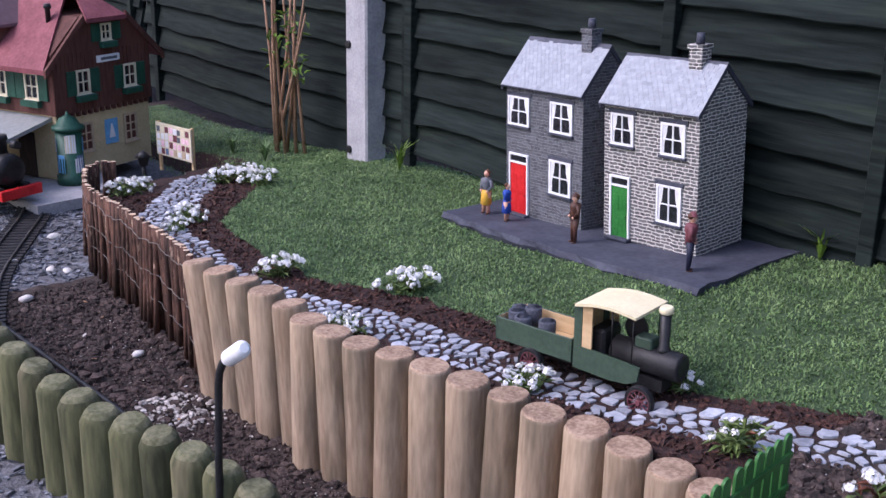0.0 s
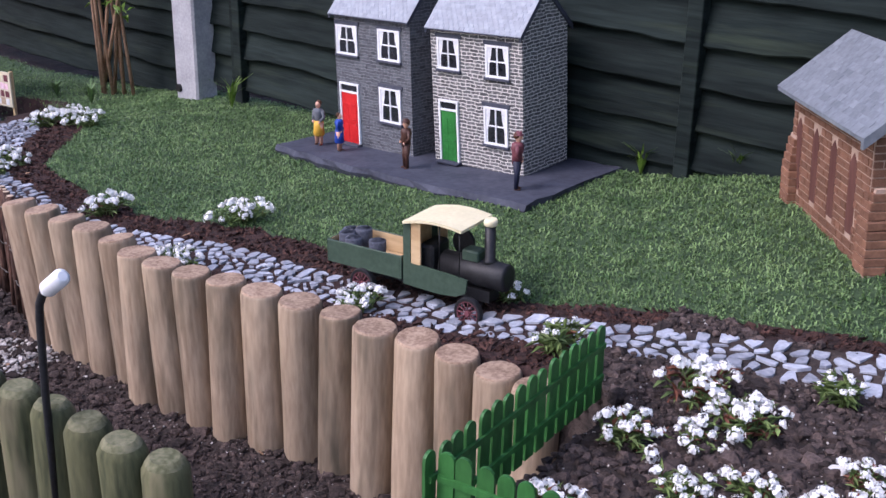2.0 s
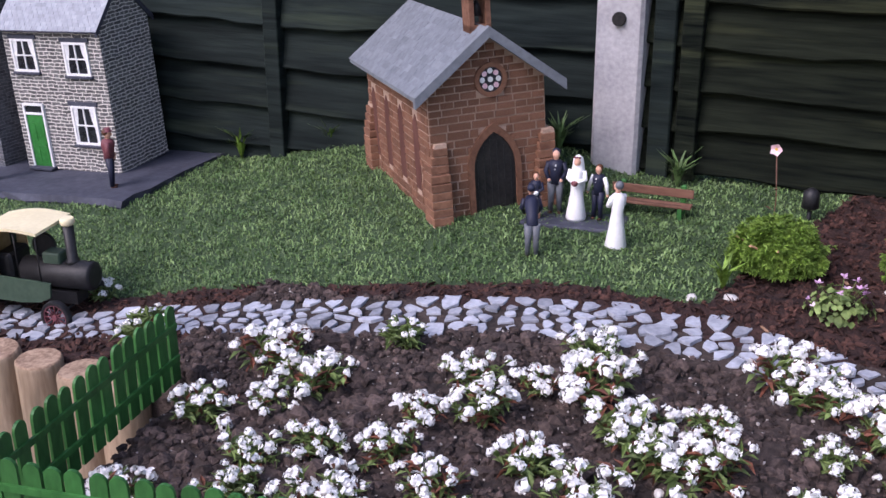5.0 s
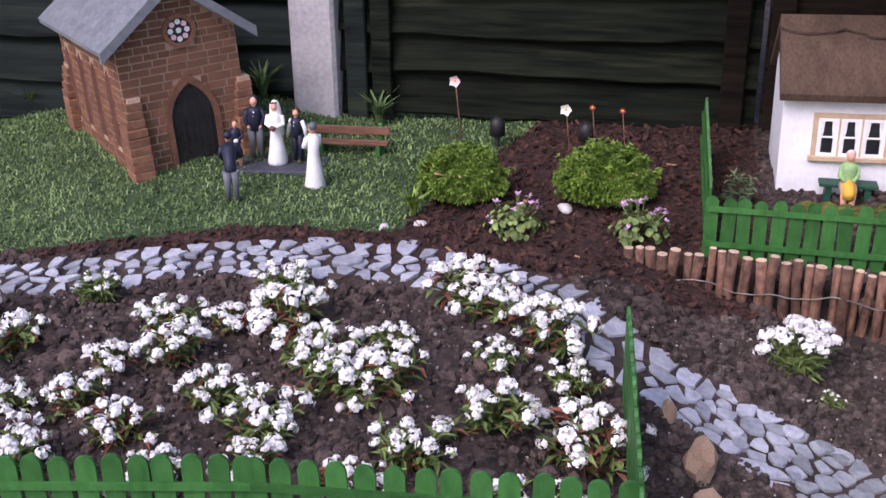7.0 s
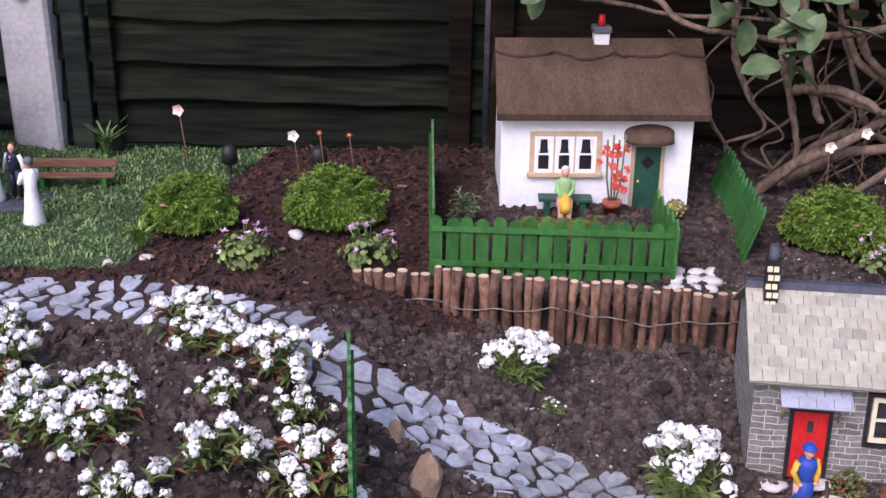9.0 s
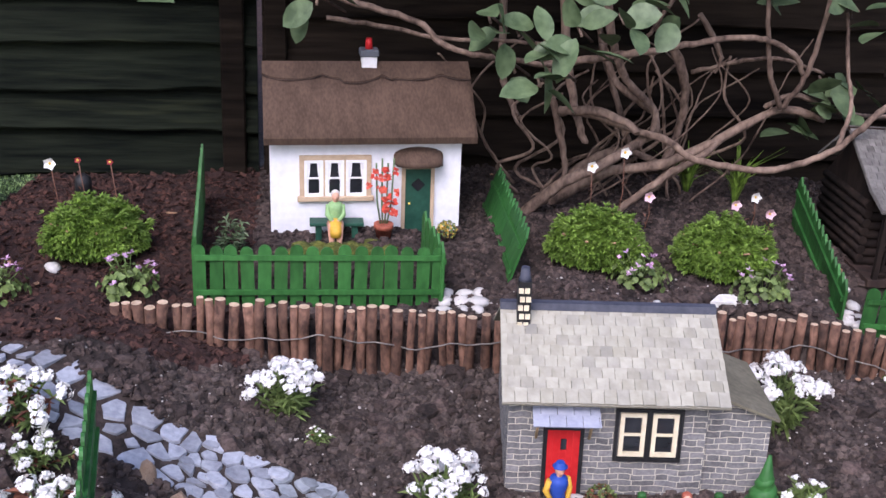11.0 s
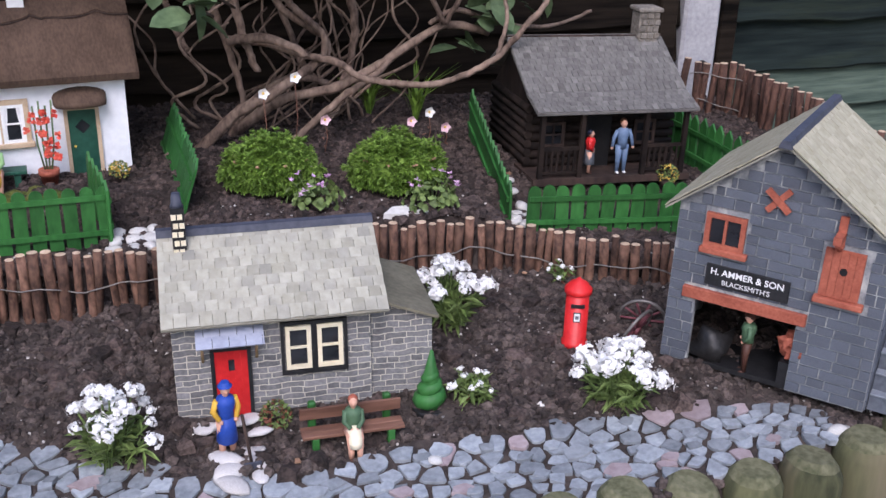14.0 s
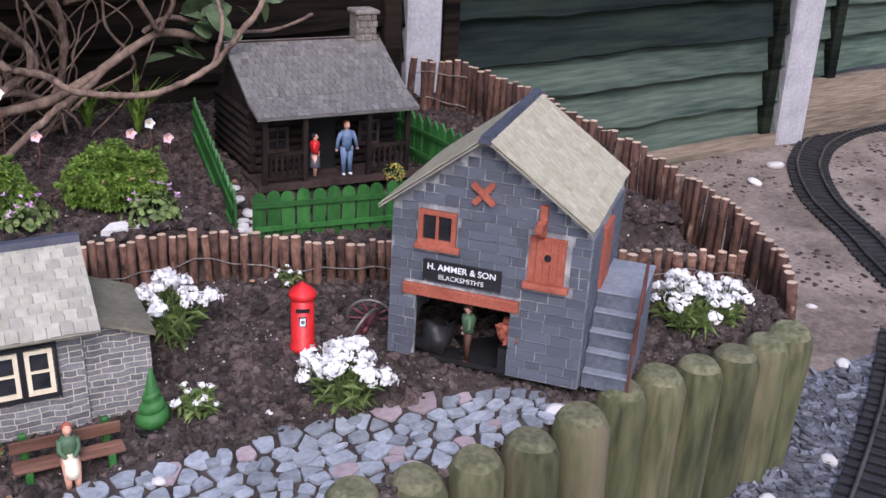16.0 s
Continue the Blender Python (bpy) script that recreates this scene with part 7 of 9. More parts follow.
# ---- figurines: one plain mesh each ----
def figurine(label, at, turn, h, top, low, hair=P_HAIR, skirt=None, seated=False, hat=None, robe=False, bend=0.0, arms=None, clasp=False, shirt=None, holds=None, veil=False, loose=False, shoe=None):
    """A small painted figure, facing -y: head, body, arms and legs in one mesh."""
    bm = bmesh.new()
    mats = [SKIN, top, low, hair, skirt or low, hat or hair, arms or top, shoe or P_BROWN, shirt or top, holds or top]
    u = h
    hip = 0.3 * u if seated else 0.5 * u
    if robe:
        tube(bm, [(0, 0, 0), (0, 0, 0.04 * u), (0, 0, 0.3 * u), (0, 0, 0.55 * u), (0, 0, 0.76 * u), (0, 0, 0.83 * u)], [0.15 * u, 0.16 * u, 0.115 * u, 0.085 * u, 0.115 * u, 0.05 * u], 14, 1)
    else:
        for s in (-1, 1):
            x = 0.055 * u * s
            if seated:
                tube(bm, [(x, 0, hip), (x, -0.2 * u, hip + 0.01 * u), (x, -0.25 * u, hip * 0.5), (x, -0.25 * u, 0.03 * u)], [0.07 * u, 0.06 * u, 0.045 * u, 0.035 * u], 8, 2 if not skirt else 0)
                ball(bm, (x, -0.28 * u, 0.02 * u), (0.035 * u, 0.06 * u, 0.022 * u), 7, 1)
            else:
                tube(bm, [(x, 0.0, hip + 0.02 * u), (x * 1.1, -0.01 * u, 0.27 * u), (x * 1.2, 0.0, 0.03 * u)], [0.075 * u, 0.05 * u, 0.036 * u], 8, 2 if not skirt else 0)
                ball(bm, (x * 1.2, -0.03 * u, 0.018 * u), (0.035 * u, 0.065 * u, 0.022 * u), 7, 1)
        if skirt and not seated:
            tube(bm, [(0, 0, 0.21 * u), (0, 0, 0.23 * u), (0, 0, 0.42 * u), (0, 0, 0.56 * u)], [0.10 * u, 0.125 * u, 0.115 * u, 0.098 * u], 12, 4)
        if skirt and seated:
            tube(bm, [(0, 0.03 * u, hip), (0, -0.1 * u, hip + 0.02 * u), (0, -0.2 * u, hip + 0.01 * u), (0, -0.245 * u, hip - 0.05 * u), (0, -0.25 * u, hip - 0.11 * u)], [0.09 * u, 0.1 * u, 0.095 * u, 0.088 * u, 0.08 * u], 12, 4)
        sh = hip + 0.31 * u
        tube(bm, [(0, 0, hip - 0.03 * u), (0, -bend * 0.3, hip + 0.12 * u), (0, -bend * 0.7, hip + 0.24 * u), (0, -bend, sh), (0, -bend, sh + 0.03 * u)], [0.095 * u, 0.09 * u, 0.118 * u, 0.10 * u, 0.04 * u], 12, 1)
    sh = (hip if not robe else 0.5 * u) + 0.29 * u
    for s in (-1, 1):
        if seated:
            tube(bm, [(0.095 * u * s, 0, sh), (0.115 * u * s, -0.03 * u, sh - 0.15 * u), (0.04 * u * s, -0.14 * u, sh - 0.2 * u)], [0.042 * u, 0.036 * u, 0.028 * u], 8, 6)
            ball(bm, (0.03 * u * s, -0.155 * u, sh - 0.205 * u), 0.03 * u, 0, 1)
            continue
        if clasp:
            tube(bm, [(0.10 * u * s, -bend, sh - 0.01 * u), (0.135 * u * s, -0.03 * u - bend, sh - 0.14 * u), (0.035 * u * s, -0.125 * u - bend, sh - 0.17 * u)], [0.043 * u, 0.04 * u, 0.03 * u], 8, 6)
            ball(bm, (0.02 * u * s, -0.14 * u - bend, sh - 0.17 * u), 0.028 * u, 0, 1)
            continue
        if loose:
            tube(bm, [(0.105 * u * s, 0, sh), (0.165 * u * s, 0, sh - 0.14 * u), (0.195 * u * s, -0.02 * u, sh - 0.29 * u)], [0.042 * u, 0.038 * u, 0.028 * u], 8, 6)
            ball(bm, (0.2 * u * s, -0.025 * u, sh - 0.315 * u), 0.03 * u, 0, 1)
            continue
        tube(bm, [(0.105 * u * s, -bend, sh), (0.15 * u * s, 0.005 * u - bend, sh - 0.14 * u), (0.10 * u * s, -0.07 * u - bend, sh - 0.24 * u)], [0.042 * u, 0.038 * u, 0.03 * u], 8, 6)
        ball(bm, (0.09 * u * s, -0.085 * u - bend, sh - 0.255 * u), 0.03 * u, 0, 1)
    c = Vector((0, -0.01 * u - bend * 1.25, sh + 0.125 * u))
    tube(bm, [c - Vector((0, 0, 0.1 * u)), c], 0.035 * u, 8, 0)
    ball(bm, c, (0.058 * u, 0.065 * u, 0.075 * u), 0)
    ball(bm, c + Vector((0, 0.03 * u, 0.03 * u)), (0.068 * u, 0.062 * u, 0.066 * u), 3)
    ball(bm, c + Vector((0, -0.066 * u, -0.005 * u)), (0.011 * u, 0.014 * u, 0.016 * u), 0, 1)
    if shirt:
        ball(bm, (0, -0.085 * u - bend * 0.9, sh - 0.05 * u), (0.034 * u, 0.03 * u, 0.075 * u), 8, 1)
    if holds:
        ball(bm, (0, -0.165 * u - bend, sh - 0.18 * u), (0.06 * u, 0.035 * u, 0.05 * u), 9, 1)
    if veil:
        tube(bm, [(0, 0.055 * u, sh - 0.34 * u), (0, 0.055 * u, sh - 0.1 * u), (0, 0.04 * u, sh + 0.08 * u), (0, 0.025 * u, sh + 0.17 * u), (0, 0.01 * u, sh + 0.215 * u)], [0.115 * u, 0.11 * u, 0.088 * u, 0.075 * u, 0.03 * u], 12, 3)
        for k in (-1, 0, 1):
            ball(bm, c + Vector((0.04 * u * k, -0.03 * u, 0.072 * u)), 0.02 * u, 9, 1)
    if hat:
        tube(bm, [c + Vector((0, 0, 0.045 * u)), c + Vector((0, 0, 0.05 * u)), c + Vector((0, 0, 0.055 * u)), c + Vector((0, 0, 0.105 * u))], [0.09 * u, 0.09 * u, 0.062 * u, 0.05 * u], 12, 5)
    ob = part("figurine", bm, mats)
    ob.matrix_world = pose(*at, 0, 0, turn)
    return tagged(ob, label, "figurine", "painted figurines")


figurine("small painted female figurine in a yellow skirt and grey jacket", (-2.325, 1.985, lvl(-2.325)), 10, 0.125, P_GREY, SKIN, P_HAIR, P_YELLOW)
figurine("small painted child figurine in a blue coat", (-2.22, 1.97, lvl(-2.22)), 120, 0.105, P_BLUE, SKIN, P_HAIR, P_BLUE)
figurine("small painted male figurine in a brown suit and cap", (-1.93, 1.943, lvl(-1.93)), -20, 0.125, P_BROWN, P_BROWN, P_HAIR, None, False, P_BROWN)
figurine("small painted male figurine in a maroon coat and cap", (-1.577, 1.957, lvl(-1.577)), 130, 0.135, P_MAROON, P_NAVY, P_HAIR, None, False, P_MAROON)
Z = 0.091
figurine("painted groom figurine in a navy tail coat", (-0.525, 1.982, Z), 15, 0.122, P_NAVY, P_GREY, P_NAVY, shirt=WHITE)
figurine("white painted bride figurine with a veil", (-0.478, 1.966, Z), 5, 0.118, WHITE, WHITE, WHITE, robe=True, arms=WHITE, clasp=True, holds=P_MAROON, veil=True)
figurine("painted boy figurine in a dark waistcoat", (-0.443, 1.982, Z), -10, 0.102, P_NAVY, P_NAVY, P_HAIR, arms=WHITE, shirt=WHITE, loose=True)
figurine("painted child figurine in a dark coat and pink sash", (-0.546, 1.938, Z - 0.003), 25, 0.09, P_NAVY, SKIN, P_HAIR, P_NAVY, clasp=True, holds=CURTAIN)
figurine("painted male figurine in grey trousers bending forward", (-0.492, 1.79, 0.077), 205, 0.11, P_NAVY, P_GREY, P_NAVY, None, False, None, False, 0.046)
figurine("painted vicar figurine in a long white robe", (-0.372, 1.873, 0.085), -125, 0.118, WHITE, WHITE, P_GREY, robe=True, arms=WHITE, clasp=True, holds=CURTAIN)
bm = bmesh.new()
box(bm, (-0.1, -0.045, 0), (0.085, 0.045, 0.012), bevel=0.003)
ob = part("slate_plinth", bm, SLATE_DARK)
ob.matrix_world = pose(-0.473, 1.967, 0.079, 0, 0, 8)
tagged(ob, "thin dark slate plinth under the wedding figurines", "plinth")
figurine("seated old lady figurine in a green cardigan", (0.512, 1.908, 0.1055), 0, 0.115, P_MINT, SKIN, PEBBLE, P_YELLOW, True)
figurine("painted gardener figurine in a blue overall and cap", (0.762, 1.295, -0.047), 10, 0.105, P_BLUE, P_YELLOW, P_BLUE, P_BLUE, False, P_BLUE, False, 0.0, P_YELLOW)
figurine("seated woman figurine with red hair and green jacket", (0.913, 1.262, -0.046), -8, 0.097, P_GREEN, SKIN, TERRACOTTA, CREAM, True)
figurine("small female figurine in a red top and grey skirt", (1.478, 1.745, 0.106), 60, 0.078, RED, SKIN, P_NAVY, P_GREY)
figurine("tall male figurine in blue denim", (1.535, 1.735, 0.105), -5, 0.098, P_DENIM, P_DENIM, P_HAIR, loose=True, shoe=WHITE)
figurine("small blacksmith figurine in a green waistcoat and cap", (1.452, 1.215, 0.001), -120, 0.088, P_GREEN, P_BROWN, P_BROWN, None, False, P_BROWN)


def stick_tool(label, name, a, b, blade_mat):
    th = thing(name, label, "tool", a)
    d = Vector(b) - Vector(a)
    bm = bmesh.new()
    tube(bm, [(0, 0, 0), d], 0.0022, 6)
    part("shaft", bm, WOOD_BROWN, th)
    bm = bmesh.new()
    box(bm, (-0.011, -0.003, -0.014), (0.011, 0.0, 0.012), bevel=0.001)
    part("blade", bm, blade_mat, th)


stick_tool("small model spade with a grey blade", "spade", (0.785, 1.255, -0.045), (0.776, 1.262, 0.03), SLATE_DARK)

# ---- benches ----
def slat_bench(label, at, turn, w, post):
    th = thing("bench", label, "bench", at, turn, "model slat benches")
    for x in (-w * 0.37, w * 0.37):
        bm = bmesh.new()
        box(bm, (x - 0.0045, -0.018, -0.02), (x + 0.0045, -0.009, 0.026), bevel=0.001)
        part("leg", bm, post, th)
        bm = bmesh.new()
        box(bm, (x - 0.005, 0.010, -0.02), (x + 0.005, 0.019, 0.062), bevel=0.002)
        part("leg", bm, post, th)
        bm = bmesh.new()
        box(bm, (x - 0.004, -0.009, 0.016), (x + 0.004, 0.010, 0.025))
        part("bearer", bm, post, th)
    for y in (-0.0125, 0.0005):
        bm = bmesh.new()
        box(bm, (-w / 2, y - 0.006, 0.026), (w / 2, y + 0.006, 0.031), bevel=0.001)
        part("seat_slat", bm, WOOD_BENCH, th)
    bm = bmesh.new()
    box(bm, (-w / 2, 0.006, 0.04), (w / 2, 0.010, 0.056), bevel=0.001)
    part("back_slat", bm, WOOD_BENCH, th)


slat_bench("brown slatted model bench with green posts on bare soil", (0.915, 1.275, -0.048), -4, 0.13, PICKET)
slat_bench("brown slatted model bench with green posts on the lawn", (-0.365, 2.055, 0.085), 4, 0.15, PICKET)
th = thing("bench", "plain dark green model bench against a white cottage wall", "bench", (0.515, 1.925, 0.108))
bm = bmesh.new()
box(bm, (-0.045, -0.016, 0.026), (0.045, 0.014, 0.032), bevel=0.001)
part("seat", bm, DEEP_GREEN, th)
for x in (-0.03, 0.03):
    bm = bmesh.new()
    box(bm, (x - 0.005, -0.012, -0.01), (x + 0.005, 0.01, 0.026))
    part("leg", bm, DEEP_GREEN, th)

# ---- potted plants and garden ornaments ----
th = thing("pot_plant", "terracotta red pot with tall artificial orange and red flowers", "pot plant", (0.593, 1.915, 0.108))
bm = bmesh.new()
tube(bm, [(0, 0, -0.005), (0, 0, 0.021), (0, 0, 0.021), (0, 0, 0.030)], [0.0105, 0.0145, 0.0165, 0.0165], 14)
part("pot", bm, TERRACOTTA, th)
bm, fl = bmesh.new(), bmesh.new()
g = random.Random(5)
for k in range(4):
    x = -0.012 + k * 0.008
    tube(bm, [(x * 0.3, 0, 0.02), (x, 0, 0.07), (x * 1.2, 0, 0.135 + 0.008 * (k % 2))], 0.0016, 5)
    for j in range(5):
        z = 0.055 + j * 0.018 + g.uniform(-0.006, 0.006)
        c = Vector((x + g.choice((-1, 1)) * g.uniform(0.006, 0.016), -0.006, z))
        for q in range(7):
            leaf_quad(fl, c, dome(g, -0.9), (0, -1, 0), 0.0085, 0.007, 0, 0)
part("stem", bm, LEAF_BIG, th)
part("blossom", fl, ORANGE, th)


def potted_ball(label, at, r, leaf, flower):
    th = thing("pot_plant", label, "pot plant", at)
    g = random.Random(int(r * 9000))
    bm = bmesh.new()
    tube(bm, [(0, 0, -0.005), (0, 0, r * 0.55)], [r * 0.55, r * 0.75], 12)
    part("pot", bm, WOOD_BROWN, th)
    bm, fl = bmesh.new(), bmesh.new()
    for i in range(260):
        d = dome(g, -0.3)
        leaf_quad(fl if i % 3 == 0 and flower else bm, Vector((0, 0, r * 0.9)) + d * r * 0.85, (d + dome(g, -1)).normalized(), d, r * 0.35, r * 0.22)
    part("foliage", bm, leaf, th)
    if flower:
        part("blossom", fl, flower, th)
    else:
        fl.free()


potted_ball("small round pot plant with yellow flowers", (0.702, 1.925, 0.108), 0.016, LEAF, YELLOW)
potted_ball("small round pot plant with yellow and red flowers", (1.62, 1.715, 0.082), 0.019, LEAF, YELLOW)
potted_ball("round brown green pot shrub beside a red door", (0.832, 1.338, -0.045), 0.02, LEAF, LEAF_RED)

th = thing("topiary", "spiral green topiary ornament in a black pot", "ornament", (1.03, 1.303, -0.045))
bm = bmesh.new()
tube(bm, [(0, 0, -0.004), (0, 0, 0.014), (0, 0, 0.018)], [0.021, 0.024, 0.024], 14)
part("pot", bm, BLACK, th)
bm = bmesh.new()
pts, rad = [], []
for i in range(70):
    t = i / 69
    a = t * math.tau * 4.2
    q = 0.012 * (1 - t) + 0.001
    pts.append((q * math.cos(a), q * math.sin(a), 0.02 + t * 0.066))
    rad.append(0.0105 * (1 - t) + 0.003)
tube(bm, pts, rad, 8)
tube(bm, [(0, 0, 0.018), (0, 0, 0.06), (0, 0, 0.1)], [0.015, 0.011, 0.002], 10)
part("spiral", bm, PICKET, th)

th = thing("pillar_box", "red model pillar box with a white collection plate", "pillar box", (1.272, 1.368, -0.008), -25)
th.scale = (0.8, 0.8, 1.0)
bm = bmesh.new()
tube(bm, [(0, 0, 0), (0, 0, 0.008), (0, 0, 0.009), (0, 0, 0.082)], [0.0235, 0.0235, 0.0205, 0.0205], 24)
part("body", bm, RED, th)
bm = bmesh.new()
tube(bm, [(0, 0, 0.082), (0, 0, 0.084), (0, 0, 0.09), (0, 0, 0.091), (0, 0, 0.098), (0, 0, 0.102), (0, 0, 0.106)], [0.0215, 0.0245, 0.0245, 0.023, 0.016, 0.007, 0.002], 24)
part("cap", bm, RED, th)
bm = bmesh.new()
box(bm, (-0.012, -0.0222, 0.066), (0.012, -0.018, 0.071))
part("slot", bm, BLACK, th)
bm = bmesh.new()
box(bm, (-0.0065, -0.0222, 0.044), (0.0065, -0.019, 0.059), bevel=0.0008)
pl = part("plate", bm, BLACK, th)
bm = bmesh.new()
box(bm, (-0.005, -0.0228, 0.0455), (0.005, -0.0218, 0.0575))
part("notice", bm, WHITE, pl)
bm = bmesh.new()
box(bm, (-0.003, -0.0232, 0.049), (0.003, -0.0226, 0.054))
part("print_bar", bm, P_GREY, pl)

# cart wheels beside the smithy
for i, (x, y, z, t, rx) in enumerate(((1.385, 1.375, 0.012, -35, 12), (1.362, 1.352, 0.01, 30, 22))):
    th = thing("cart_wheel", "small dark spoked model cart wheel with pale rim leaning", "wheel", (x, y, z), t, "cart wheels", tilt=(rx, 0))
    bm = bmesh.new()
    pts = [(0.034 * math.cos(k * math.tau / 24), 0, 0.034 * math.sin(k * math.tau / 24)) for k in range(25)]
    tube(bm, pts, 0.0026, 6, 0, False)
    part("rim", bm, WIRE, th)
    for k in range(10):
        bm = bmesh.new()
        a = k * math.tau / 10
        tube(bm, [(0.005 * math.cos(a), 0, 0.005 * math.sin(a)), (0.033 * math.cos(a), 0, 0.033 * math.sin(a))], 0.0018, 5)
        part("spoke", bm, P_MAROON, th)
    bm = bmesh.new()
    tube(bm, [(0, -0.006, 0), (0, 0.006, 0)], 0.006, 10)
    part("hub", bm, P_MAROON, th)

# forge things inside the smithy
th = thing("forge", "brick red forge hearth with black base", "forge", (1.497, 1.165, 0.0), -52)
bm = bmesh.new()
box(bm, (-0.02, -0.015, 0), (0.02, 0.02, 0.035))
part("base", bm, BLACK, th)
bm = bmesh.new()
for v in ball(bm, (-0.002, 0.001, 0.055), (0.021, 0.017, 0.024), sub=3):
    v.co += (v.co - Vector((-0.002, 0.001, 0.055))) * (0.7 * noise.noise(v.co * 130) + 0.4 * noise.noise(v.co * 300))
for f in bm.faces:
    f.smooth = False
part("hearth", bm, TERRACOTTA, th)
bm = bmesh.new()
ball(bm, (0, 0, 0.02), (0.028, 0.02, 0.024), sub=2)
for v in bm.verts:
    v.co *= 1 + 0.7 * noise.noise(v.co * 55)
ob = part("coal_sack", bm, IRON)
ob.matrix_world = pose(1.425, 1.255, 0.003, 0, 0, -40)
tagged(ob, "black shiny coal sack in the forge", "sack")

# ---- pebbles, rocks ----
def stone_mesh(seed, flat, material):
    g = random.Random(seed)
    bm = bmesh.new()
    ball(bm, (0, 0, 0), (1, g.uniform(0.65, 0.9), flat), sub=2)
    for v in bm.verts:
        v.co *= 1 + 0.5 * noise.noise(v.co * 1.1 + Vector((seed * 3.1, 0, 0))) + 0.12 * noise.noise(v.co * 3.5)
    me = bpy.data.meshes.new("stone")
    bm.to_mesh(me)
    bm.free()
    me.materials.append(material)
    me.polygons.foreach_set("use_smooth", [True] * len(me.polygons))
    return me


STEP = mat("worn pale stone", (0.46, 0.43, 0.41), (0.76, 0.73, 0.71), 20, 0.85, 0.4, spread=0.2)
PEBS = [stone_mesh(k, 0.5, PEBBLE) for k in range(5)]
ROCKS = [stone_mesh(k + 9, 1.15, ROCK) for k in range(3)]
for me in ROCKS:
    me.polygons.foreach_set("use_smooth", [False] * len(me.polygons))
    for v in me.vertices:
        v.co *= 1 + 0.35 * noise.noise(v.co * 2.3)


def stones(name, label, group, rows, meshes, seed):
    g = random.Random(seed)
    for x, y, r in rows:
        ob = new(name, g.choice(meshes))
        ob.matrix_world = pose(x, y, height(x, y) + r * 0.25, g.uniform(-12, 12), g.uniform(-12, 12), g.uniform(0, 360)) @ Matrix.Diagonal((r, r, r, 1))
        tagged(ob, label, "stone", group)


GATE = [(0.672 + 0.026 * (i % 3) + 0.006 * (i // 3), 1.70 + 0.028 * (i // 3), 0.0145) for i in range(9)]
stones("pebble", "white pebble laid by the cottage gate", "white gate pebbles", GATE, PEBS, 1)
stones("pebble", "white pebble laid beside the cabin fence", "white cabin pebbles", [(1.335, 1.765, 0.013), (1.33, 1.737, 0.012), (1.34, 1.712, 0.014), (1.322, 1.70, 0.011), (1.315, 1.685, 0.013), (1.335, 1.682, 0.012), (1.308, 1.668, 0.012), (1.326, 1.66, 0.013)], PEBS, 2)
STEPS = [(0.742, 1.345, 0.018), (0.795, 1.345, 0.019), (0.805, 1.318, 0.017), (0.757, 1.278, 0.024), (0.79, 1.285, 0.016), (0.756, 1.255, 0.025), (0.795, 1.262, 0.017), (0.755, 1.232, 0.025), (0.792, 1.237, 0.016)]
stones("stepping_stone", "flat pale stepping stone before a red door", "stepping stones", STEPS, [stone_mesh(30 + k, 0.24, STEP) for k in range(3)], 3)
stones("pebble", "small white pebble lying loose", "loose white pebbles", [(1.496, 1.065, 0.014), (1.0, 1.2, 0.010), (1.17, 1.26, 0.008), (-0.142, 1.731, 0.014), (-0.20, 1.715, 0.01), (0.077, 1.82, 0.017), (-0.46, 1.26, 0.012), (-0.1, 1.2, 0.008), (2.95, 2.02, 0.02), (3.12, 2.1, 0.024), (2.02, 1.0, 0.016), (1.86, 0.98, 0.016), (2.3, 1.2, 0.015), (2.45, 1.4, 0.012), (0.99, 1.66, 0.009)], PEBS, 4)
stones("pebble", "white stone lying on the ballast", "white ballast stones", [(-3.579, 1.18, 0.022), (-3.257, 1.064, 0.02), (-3.219, 1.102, 0.018), (-3.057, 0.926, 0.02), (-2.512, 1.032, 0.018), (-2.7, 0.97, 0.012), (-2.0, 0.95, 0.012), (-1.8, 0.6, 0.02), (-2.3, 0.58, 0.018), (-3.4, 1.0, 0.016)], PEBS, 5)
stones("rock", "rough buff brown rock beside the slate path", "buff rocks", [(0.312, 1.30, 0.026), (0.325, 1.235, 0.019), (0.27, 1.37, 0.014), (0.53, 1.672, 0.015)], ROCKS, 6)
bm = bmesh.new()
prism(bm, [(-0.05, 0), (-0.03, 0.02), (0.045, 0.022), (0.055, 0.004), (0.02, -0.012)], 0, 0.01)
ob = part("flat_stone", bm, PEBBLE)
ob.matrix_world = pose(1.13, 1.67, 0.1, -82, 0, 0)
tagged(ob, "flat pale stone slab lying on the soil", "stone")

